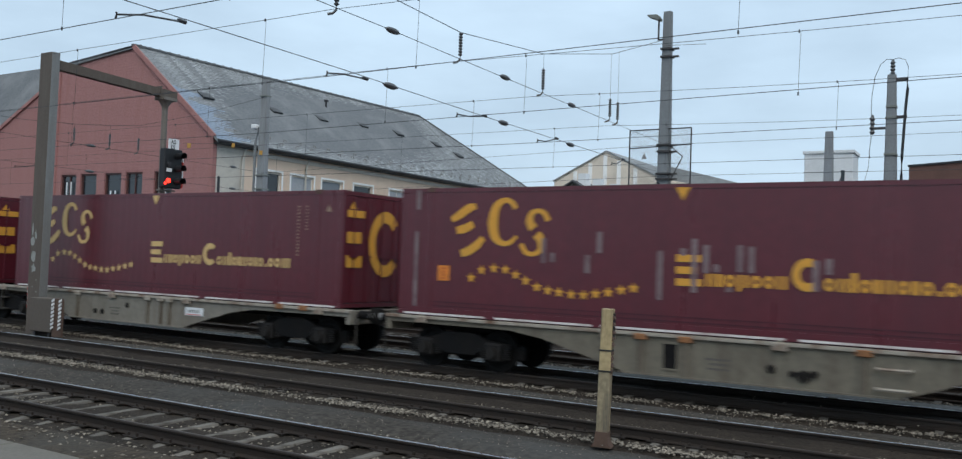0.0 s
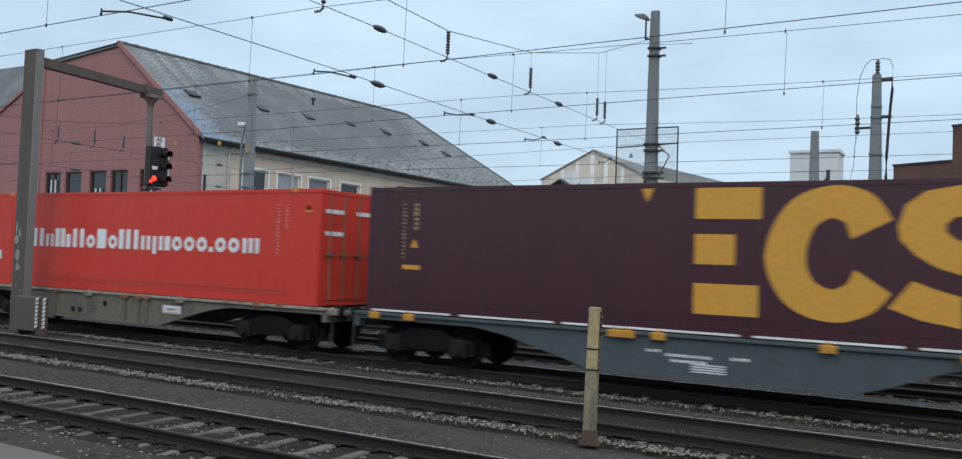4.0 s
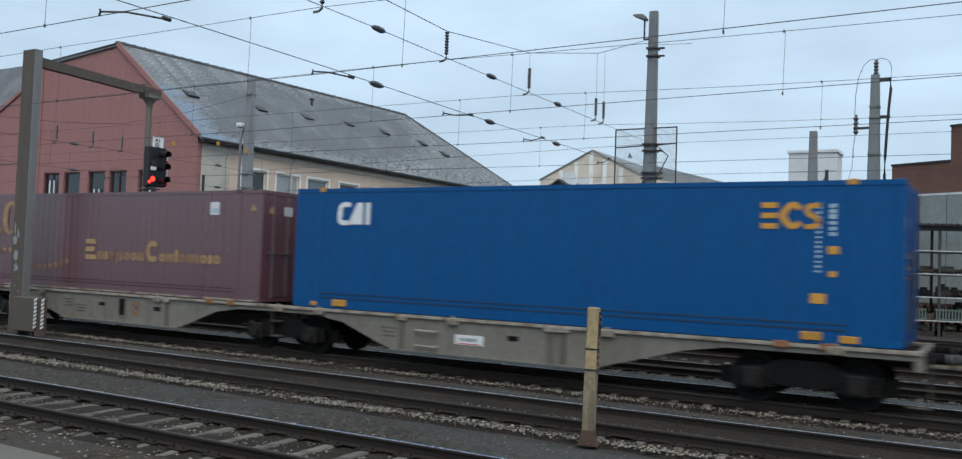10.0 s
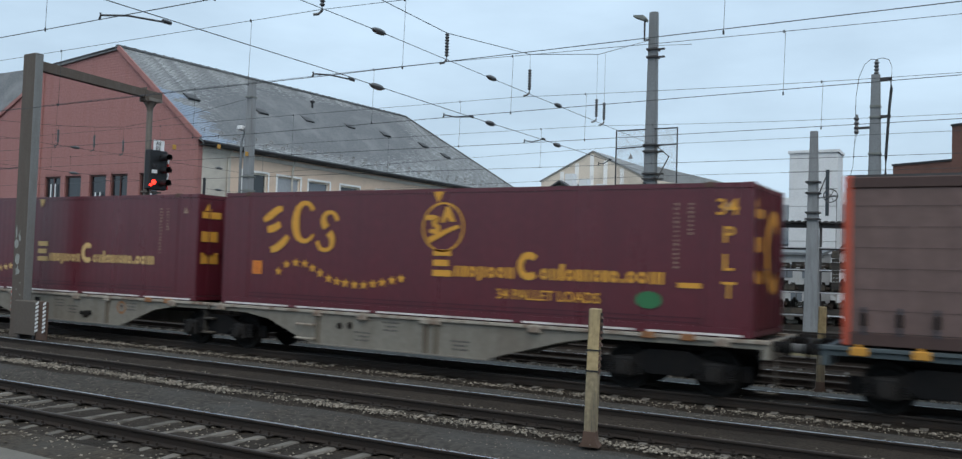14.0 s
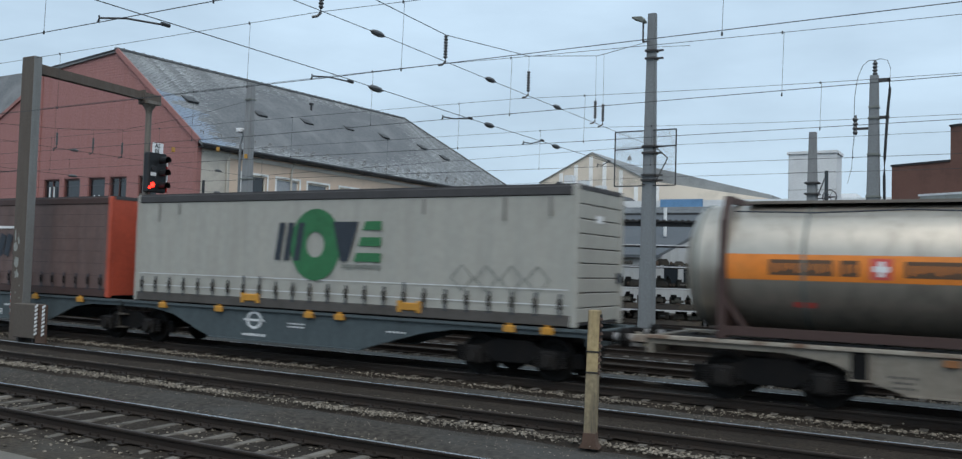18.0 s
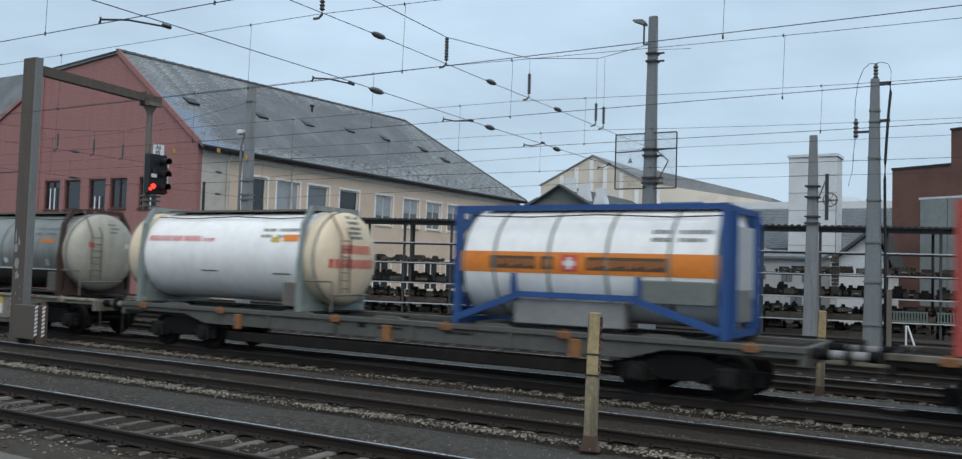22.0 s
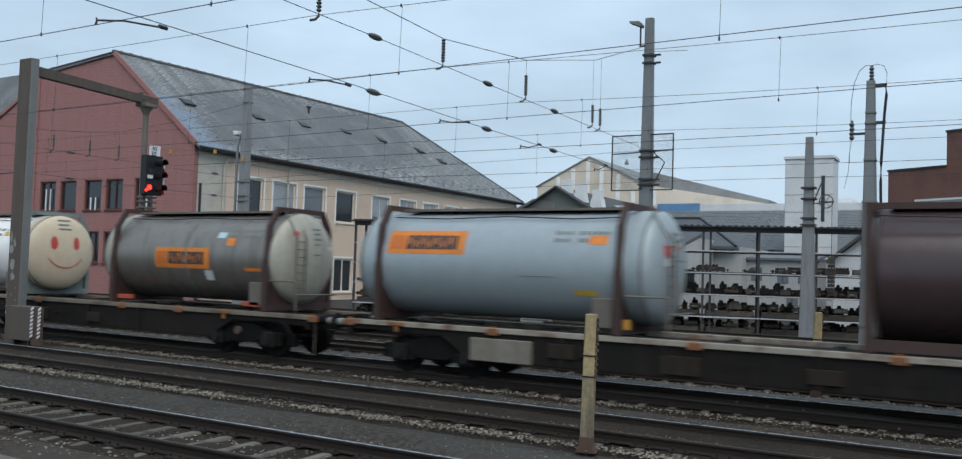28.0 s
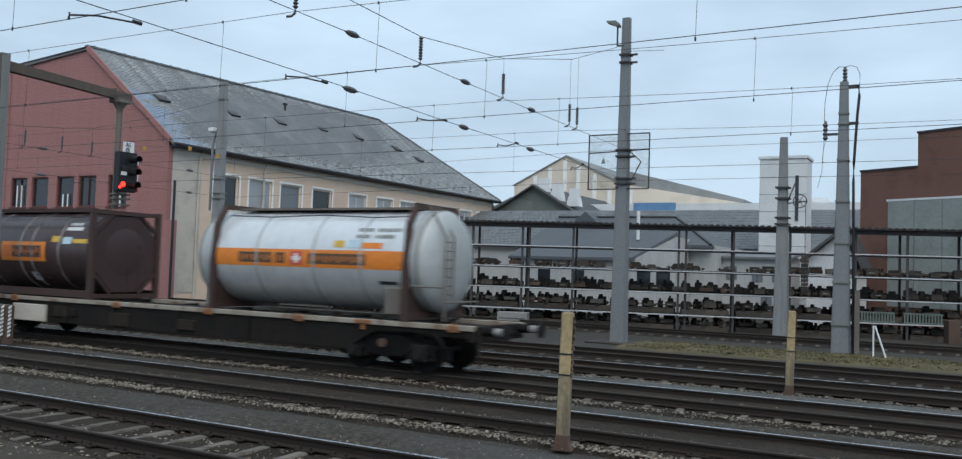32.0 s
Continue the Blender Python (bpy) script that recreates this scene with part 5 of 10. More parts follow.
def machine_part(kind):
    lab = ("dark cast iron axle box stored on the rack", "rusty bogie spring set stored on the rack", "dark machine casting stored on the rack",
           "olive gear housing with pale slats on the rack", "pair of rusty drums stored on the rack", "low dark casting with a round flange on the rack")[kind]
    th = thing("machine_part", lab, "machine part", None, "stored machine parts")
    m = (M_MACH, M_MACHB, M_MACH, M_MACHG, M_MACHB, M_MACHG)[kind]
    b = bmnew()
    if kind == 0:
        rbox(b, -0.27, 0.27, -0.28, 0.3, 0.08, 0.42, 0.03)
        rbox(b, -0.29, 0.29, -0.30, 0.32, 0.36, 0.43, 0.015)
    elif kind == 1:
        rbox(b, -0.32, 0.32, -0.28, 0.36, 0.05, 0.25, 0.03)
        rbox(b, -0.2, 0.26, -0.2, 0.3, 0.25, 0.36, 0.05)
    elif kind == 2:
        prism(b, ((-0.34, 0.05), (0.34, 0.05), (0.30, 0.28), (0.2, 0.40), (-0.2, 0.40), (-0.3, 0.30)), "y", -0.28, 0.32)
    elif kind == 3:
        rbox(b, -0.36, 0.36, -0.24, 0.3, 0.04, 0.34, 0.02)
    elif kind == 4:
        tube(b, (-0.2, -0.26, 0.2), (-0.2, 0.3, 0.2), 0.19, 14)
        tube(b, (0.22, -0.22, 0.16), (0.22, 0.3, 0.16), 0.15, 14)
    else:
        rbox(b, -0.4, 0.34, -0.26, 0.3, 0.02, 0.2, 0.04)
        tube(b, (-0.05, -0.3, 0.24), (-0.05, 0.2, 0.24), 0.14, 14)
    part("body", b, m, th)
    if kind in (0, 2):
        for sx in (-0.21, 0.21):
            b = bmnew()
            tube(b, (sx, -0.24, 0.07), (sx, 0.26, 0.07), 0.075, 10)
            part("roller", b, M_MACH, th)
    if kind == 1:
        for x in (-0.22, -0.06, 0.1, 0.24):
            b = bmnew()
            tube(b, (x, -0.18, 0.25), (x, -0.18, 0.40), 0.05, 8)
            part("spring", b, M_MACH, th)
    if kind == 3:
        for i in range(5):
            b = bmnew()
            beam(b, (-0.28 + i * 0.13, -0.255, 0.1), (-0.2 + i * 0.13, -0.255, 0.3), 0.035, 0.02)
            part("slat", b, M_TAG, th, "dull pale slat")
    if kind in (0, 2, 5):
        b = bmnew()
        tube(b, (-0.62, -0.05, 0.17), (0.62, -0.05, 0.17), 0.03, 8)
        part("shaft", b, M_MACH, th)
        for sx in (-0.47, 0.47):
            b = bmnew()
            tube(b, (sx - 0.05, -0.05, 0.15), (sx + 0.05, -0.05, 0.15), 0.11 if kind else 0.14, 12)
            part("bearing", b, M_MACHB, th)
    if kind in (0, 4):
        b = bmnew()
        box(b, -0.14, 0.1, -0.305, -0.285, 0.20, 0.26)
        part("tag", b, M_TAG, th, "dull pale tag")
    return th


masters = [machine_part(k) for k in range(6)]
rr = random.Random(31)
used = set()
for li, z in enumerate((0.12,) + tuple(v + 0.06 for v in LV[:3])):
    x = BX + NB0 * BAY + 0.5
    z += 0.30 if li < 2 else 0.0
    while x < BX + NB1 * BAY - 0.6:
        kk = rr.choice((0, 0, 0, 1, 2, 2, 3, 4, 5))
        q = rr.uniform(0.8, 1.08)
        m = RM @ pose(x, 0.45 + rr.uniform(-0.1, 0.2), z, 0, 0, rr.uniform(-9, 9)) @ Matrix.Diagonal((q, q, q * rr.uniform(0.8, 1.1), 1.0))
        if li == 3 and rr.random() < 0.5:
            copy_thing(masters[rr.choice((0, 1, 2))], RM @ pose(x + rr.uniform(0.2, 0.7), 1.05 + rr.uniform(-0.05, 0.15), z, 0, 0, rr.uniform(-5, 5)))
        if kk not in used:
            used.add(kk)
            masters[kk].matrix_basis = m
        else:
            copy_thing(masters[kk], m)
        x += rr.choice((0.85, 1.0, 1.15, 1.31, 1.31, 1.5)) if li > 1 else rr.choice((0.75, 0.9, 1.0, 1.15))
# the two lower levels carry heavy timber bearers under the parts
bearer = None
for k in range(NB0, NB1):
    for z in (0.12, LV[0] + 0.04):
        m = RM @ pose(BX + k * BAY + BAY / 2, 0.5, z)
        if bearer is None:
            bearer = thing("timber_bearer", "dark heavy timber bearer under stored parts", "bearer", m, "timber bearers on the rack")
            for y in (-0.3, 0.3):
                b = bmnew()
                rbox(b, -BAY / 2 + 0.16, BAY / 2 - 0.16, y - 0.14, y + 0.14, 0.0, 0.27, 0.02)
                part("beam", b, M_MACH, bearer)
            for x in (-0.8, 0.0, 0.8):
                b = bmnew()
                rbox(b, x - 0.1, x + 0.1, -0.5, 0.5, 0.27, 0.30, 0.006)
                part("board", b, M_MACHB, bearer)
        else:
            copy_thing(bearer, m)
# slatted stillages
for x0, x1 in ((17.2, 18.85), (19.2, 20.9)):
    cr = thing("slatted_stillage", "grey green slatted stillage on a rack level", "stillage", RM @ pose((x0 + x1) / 2, -0.02, LV[0] + 0.05), "slatted stillages")
    w = (x1 - x0) / 2
    for z in (0.03, 0.46):
        b = bmnew()
        rbox(b, -w, w, -0.04, 0.0, z - 0.03, z + 0.03, 0.006)
        part("rail", b, M_FENCEG, cr)
    for i in range(13):
        b = bmnew()
        x = -w + 0.06 + (2 * w - 0.12) * i / 12
        rbox(b, x - 0.03, x + 0.03, -0.06, -0.04, 0.0, 0.49, 0.005)
        part("slat", b, M_FENCEG, cr)
for k in range(NB0, NB1):
    for z in (0.1,) + LV[:3]:
        b = bmnew()
        box(b, BX + k * BAY + 0.1, BX + k * BAY + BAY - 0.1, -0.05, 1.45, z - 0.02, z + 0.04)
        part("shelf_deck", b, M_RACK, rack)
rp_ = random.Random(63)
for k in range(NB0, NB1):
    for z in (0.14, LV[0] + 0.06, LV[1] + 0.06):
        pile = thing("scrap_heap", "dark heap of stored castings on a rack level", "scrap heap", RM @ pose(BX + k * BAY, 0, z), "stored machine parts")
        b = bmnew()
        rbox(b, 0.12, BAY - 0.12, 1.0, 1.4, 0, rp_.uniform(0.2, 0.3), 0.02)
        x = 0.15
        while x < BAY - 0.4:
            w_, h_ = rp_.uniform(0.25, 0.6), rp_.uniform(0.25, 0.5) + (0.22 if z < 1.5 else 0.0)
            rbox(b, x, min(x + w_, BAY - 0.1), 0.95, 1.4, 0, h_, 0.03)
            rbox(b, x + 0.06, min(x + w_ * 0.6, BAY - 0.1), 0.9, 1.2, h_ * 0.5, h_ + 0.12, 0.02)
            x += w_ + rp_.choice((0.02, 0.06, 0.22))
        part("scrap", b, M_MACH, pile, kind="stuff")
for x, w, z0, m, lab in ((0.9, 1.5, 0.0, M_BOX, "pale grey steel crate beside the rack"), (20.95, 0.5, 0, M_POSTFOOT, "rusty brown crate beside the rack")):
    cr = thing("crate", lab, "crate", RM @ pose(x, -1.3, 0.12))
    b = bmnew()
    rbox(b, -w / 2, w / 2, -0.4, 0.4, 0, 0.62 if m is M_BOX else 1.1, 0.02)
    part("body", b, m, cr)
    b = bmnew()
    box(b, -w / 2 + 0.1, w / 2 - 0.1, -0.41, -0.40, 0.3, 0.34)
    part("rib", b, M_RACK, cr)


# ---- the freight train ----
def travel(t):
    """Metres that the freight train has gone along the track since the start."""
    k = t / 32.0
    return (-241.8141) * k + (0.5150) * k ** 2 + (-98.4323) * k ** 3 + (125.0512) * k ** 4 + (-51.0743) * k ** 5


TY, DECK = T3, 1.16
M_MAROON = mat("maroon_paint", (0.092, 0.0130, 0.021), 0.3, grain=5, big=0.45, bump=0.03, dark=0.9, light=1.1, stain=(0.066, 0.012, 0.02), amount=0.5, streak=True, spec=0.6)
M_SCRAPE = mat("scraped_maroon", (0.19, 0.14, 0.145), 0.6, grain=12, big=2.0, bump=0.05, stain=(0.09, 0.045, 0.055), amount=0.7)
M_WBROWN = mat("wagon_brownish_beige", (0.15, 0.132, 0.10), 0.75, grain=8, big=0.5, bump=0.08, dark=0.8, light=1.12, stain=(0.065, 0.046, 0.034), amount=0.5, streak=True)
M_MAROONB = mat("deep_maroon_paint", (0.05, 0.008, 0.016), 0.34, grain=5, big=0.45, bump=0.03, dark=0.9, light=1.1, stain=(0.035, 0.007, 0.012), amount=0.5, streak=True, spec=0.55)
M_FADED = mat("faded_maroon_paint", (0.118, 0.05, 0.058), 0.3, grain=5, big=0.2, bump=0.03, dark=0.95, light=1.05, stain=(0.12, 0.06, 0.073), amount=0.4, streak=True, spec=1.0)
M_DOORD = mat("dark_door_brown", (0.05, 0.033, 0.033), 0.7, grain=8, big=0.7, bump=0.06, stain=(0.03, 0.022, 0.021), amount=0.7, streak=True, spec=0.2)
M_CRED = mat("container_red", (0.564, 0.0468, 0.0305), 0.36, grain=5, big=0.5, bump=0.03, dark=0.95, light=1.05, stain=(0.5, 0.03, 0.02), amount=0.4, streak=True, spec=0.3)
M_CBLUE = mat("container_blue", (0.001, 0.072, 0.225), 0.36, grain=5, big=0.5, bump=0.03, dark=0.92, light=1.08, stain=(0.006, 0.06, 0.19), amount=0.4, streak=True, spec=0.22)
M_CURTB = mat("brown_curtain", (0.125, 0.08, 0.072), 0.6, grain=6, big=0.7, bump=0.06, dark=0.88, light=1.1, stain=(0.085, 0.056, 0.05), amount=0.6, streak=True)
M_CURTS = mat("curtain_stitching", (0.069, 0.044, 0.040), 0.7, grain=12, big=1.5, bump=0.1)
M_CURTG = mat("grey_curtain", (0.355, 0.35, 0.315), 0.55, grain=6, big=0.6, bump=0.05, dark=0.94, light=1.04, stain=(0.27, 0.265, 0.24), amount=0.5, streak=True)
M_CURTD = mat("curtain_dirt", (0.19, 0.185, 0.17), 0.7, bump=0.0)
M_ORANGER = mat("orange_red_post", (0.42, 0.07, 0.035), 0.55, grain=10, bump=0.05)
M_GOLD = mat("gold_letter", (0.62, 0.3, 0.035), 0.55, grain=12, big=1.0, bump=0.0, stain=(0.5, 0.3, 0.06))
M_PALEGOLD = mat("pale_gold_letter", (0.60, 0.41, 0.17), 0.6, grain=12, big=1.0, bump=0.0)
M_OLDGOLD = mat("worn_gold_letter", (0.4, 0.25, 0.12), 0.7, grain=9, big=1.2, bump=0.0, stain=(0.16, 0.08, 0.06), amount=0.8)
M_CODE = mat("worn_code_paint", (0.30, 0.21, 0.15), 0.6, grain=14, big=2.0, bump=0.0, stain=(0.12, 0.05, 0.05), amount=0.7)
M_LETW = mat("white_letter", (0.75, 0.76, 0.77), 0.5, grain=12, bump=0.0)
M_PINK = mat("faded_white_mark", (0.62, 0.3, 0.28), 0.5, grain=12, bump=0.0)
M_SCUFF = mat("scuffed_stripe", (0.66, 0.63, 0.61), 0.6, grain=20, big=1.2, bump=0.0, stain=(0.3, 0.22, 0.2), amount=0.8)
M_ORANGE = mat("orange_label", (0.70, 0.22, 0.03), 0.5, grain=10, bump=0.0)
M_ORANGEM = mat("deep_orange_mark", (0.58, 0.15, 0.025), 0.5, grain=10, bump=0.0)
M_CASTY = mat("yellow_fitting", (0.52, 0.25, 0.03), 0.6, grain=12, bump=0.08, stain=(0.2, 0.1, 0.03))
M_WBEIGE = mat("wagon_grey_beige", (0.19, 0.175, 0.145), 0.7, grain=8, big=0.5, bump=0.08, dark=0.85, light=1.1, stain=(0.105, 0.08, 0.06), amount=0.45, streak=True)
M_WGREY = mat("wagon_dull_grey", (0.092, 0.09, 0.08), 0.7, grain=8, big=0.5, bump=0.08, dark=0.85, light=1.1, stain=(0.07, 0.06, 0.05), amount=0.5, streak=True)
M_WBLUE = mat("wagon_grey_blue", (0.06, 0.08, 0.088), 0.65, grain=8, big=0.8, bump=0.06, dark=0.85, light=1.1, stain=(0.04, 0.05, 0.053), amount=0.45, streak=True)
M_WOLD = mat("wagon_weathered", (0.2, 0.18, 0.148), 0.75, grain=8, big=0.5, bump=0.1, dark=0.8, light=1.15, stain=(0.10, 0.07, 0.05), amount=0.45, streak=True)
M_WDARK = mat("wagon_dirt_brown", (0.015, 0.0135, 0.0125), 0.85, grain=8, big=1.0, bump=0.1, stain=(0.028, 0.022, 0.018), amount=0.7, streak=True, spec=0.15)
M_WEDGE = mat("wagon_rail_rusty_grey", (0.30, 0.27, 0.225), 0.75, grain=9, big=2.6, bump=0.1, stain=(0.12, 0.058, 0.032), amount=0.95)
M_WEDGED = mat("wagon_rail_dark_brown", (0.18, 0.15, 0.118), 0.75, grain=9, big=1.2, bump=0.1, stain=(0.05, 0.036, 0.026), amount=0.9)
M_WSTIFF = mat("rust_streaked_stiffener", (0.135, 0.115, 0.088), 0.8, grain=9, big=1.4, bump=0.08, stain=(0.07, 0.045, 0.03), amount=0.9, streak=True)
M_RUSTO = mat("rusty_orange_bracket", (0.25, 0.108, 0.04), 0.75, grain=14, big=3.0, bump=0.1, stain=(0.12, 0.055, 0.03), amount=0.8)
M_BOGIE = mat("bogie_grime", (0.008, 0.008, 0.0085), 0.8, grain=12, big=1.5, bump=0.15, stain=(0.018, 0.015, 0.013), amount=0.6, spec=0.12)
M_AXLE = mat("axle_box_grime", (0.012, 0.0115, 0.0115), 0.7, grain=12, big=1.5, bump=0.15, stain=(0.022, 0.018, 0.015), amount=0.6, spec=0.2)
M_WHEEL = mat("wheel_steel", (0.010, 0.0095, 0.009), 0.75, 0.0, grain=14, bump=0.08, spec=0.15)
M_SILVER = mat("dirty_silver_tank", (0.47, 0.43, 0.37), 0.38, 0.75, grain=4, big=0.9, bump=0.02, stain=(0.17, 0.155, 0.135), amount=0.4, streak=True, dark=0.95, light=1.04)
M_GREYT = mat("grey_tank", (0.27, 0.28, 0.262), 0.42, 0.25, grain=4, big=0.9, bump=0.02, stain=(0.14, 0.14, 0.135), amount=0.4, streak=True, dark=0.95, light=1.04)
M_WHITET = mat("white_tank", (0.87, 0.865, 0.845), 0.36, grain=4, big=0.8, bump=0.01, stain=(0.7, 0.69, 0.66), amount=0.35, streak=True, dark=0.95, light=1.04)
M_LIGHTT = mat("light_grey_tank", (0.5, 0.525, 0.54), 0.36, 0.06, grain=4, big=0.8, bump=0.01, dark=0.92, light=1.06, stain=(0.44, 0.46, 0.465), amount=0.35, streak=True)
M_SHINYT = mat("polished_grey_tank", (0.68, 0.70, 0.71), 0.36, 0.42, grain=4, big=0.8, bump=0.01, dark=0.95, light=1.04, stain=(0.45, 0.46, 0.465), amount=0.35, streak=True)
M_BLUEGT = mat("blue_grey_tank", (0.33, 0.385, 0.41), 0.42, 0.15, grain=4, big=0.8, bump=0.01, stain=(0.30, 0.35, 0.39), amount=0.4, streak=True, dark=0.93, light=1.05)
M_STEELT = mat("streaked_steel_tank", (0.46, 0.445, 0.42), 0.36, 0.8, grain=4, big=1.1, bump=0.015, stain=(0.2, 0.185, 0.165), amount=0.5, streak=True, dark=0.95, light=1.04)
M_BROWNG = mat("brown_grey_tank", (0.27, 0.25, 0.225), 0.4, 0.65, grain=4, big=0.9, bump=0.02, stain=(0.10, 0.09, 0.078), amount=0.4, streak=True, dark=0.95, light=1.04)
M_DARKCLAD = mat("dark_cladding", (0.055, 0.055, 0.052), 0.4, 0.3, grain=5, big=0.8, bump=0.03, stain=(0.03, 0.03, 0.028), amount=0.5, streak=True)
M_SRAIL = mat("curtain_rail", (0.075, 0.068, 0.062), 0.7, grain=9, big=1.0, bump=0.06, stain=(0.04, 0.036, 0.032), amount=0.6)
M_SRAIL2 = mat("grimy_brown_plate", (0.03, 0.024, 0.019), 0.8, grain=9, big=1.0, bump=0.08, stain=(0.016, 0.014, 0.012), amount=0.7, streak=True, spec=0.15)
M_DBROWN = mat("dark_brown_tank", (0.058, 0.037, 0.038), 0.3, grain=4, big=0.9, bump=0.02, stain=(0.042, 0.028, 0.027), amount=0.6, streak=True)
M_DULLEND = mat("dull_tank_end", (0.40, 0.425, 0.43), 0.55, 0.15, grain=4, big=0.9, bump=0.02, dark=0.93, light=1.06, stain=(0.33, 0.345, 0.345), amount=0.5, streak=True)
M_TANEND = mat("tan_grey_tank_end", (0.40, 0.385, 0.325), 0.5, 0.1, grain=4, big=0.9, bump=0.02, dark=0.9, light=1.06, stain=(0.26, 0.24, 0.2), amount=0.5, streak=True)
M_PALEBAND = mat("worn_pale_band", (0.3, 0.28, 0.27), 0.6, grain=8, big=1.5, bump=0.0, stain=(0.07, 0.05, 0.05), amount=0.9)
M_CREAM = mat("cream_tank_end", (0.70, 0.58, 0.42), 0.5, grain=5, big=0.9, bump=0.01, dark=0.94, light=1.04, stain=(0.66, 0.49, 0.3), amount=0.3)
M_BELT = mat("orange_belt", (0.72, 0.215, 0.025), 0.5, grain=6, big=1.0, bump=0.0, stain=(0.45, 0.2, 0.06))
M_BELTD = mat("brown_marks", (0.10, 0.055, 0.03), 0.6, grain=8, bump=0.0)
M_FBROWN = mat("frame_brown", (0.052, 0.027, 0.023), 0.65, grain=10, big=1.2, bump=0.06, stain=(0.045, 0.028, 0.024))
M_FRED = mat("frame_red", (0.40, 0.065, 0.05), 0.6, grain=10, big=1.0, bump=0.05, stain=(0.25, 0.05, 0.04))
M_FBLUE = mat("frame_blue", (0.02, 0.075, 0.24), 0.55, grain=10, big=1.0, bump=0.05, stain=(0.02, 0.05, 0.13))
M_FGREEN = mat("frame_grey_green", (0.22, 0.255, 0.245), 0.6, grain=10, big=1.0, bump=0.05)
M_LRED = mat("red_letter", (0.58, 0.06, 0.05), 0.55, grain=9, bump=0.0, stain=(0.55, 0.2, 0.17), amount=0.5)
M_LGREEN = mat("green_logo", (0.025, 0.15, 0.055), 0.55, grain=9, bump=0.0)
M_LNAVY = mat("dark_logo", (0.02, 0.028, 0.04), 0.55, grain=9, bump=0.0)
M_PALEBLUE = mat("pale_blue_label", (0.45, 0.6, 0.68), 0.5, grain=9, bump=0.0)
M_YLABEL = mat("yellow_label", (0.58, 0.38, 0.05), 0.5, grain=9, bump=0.0)


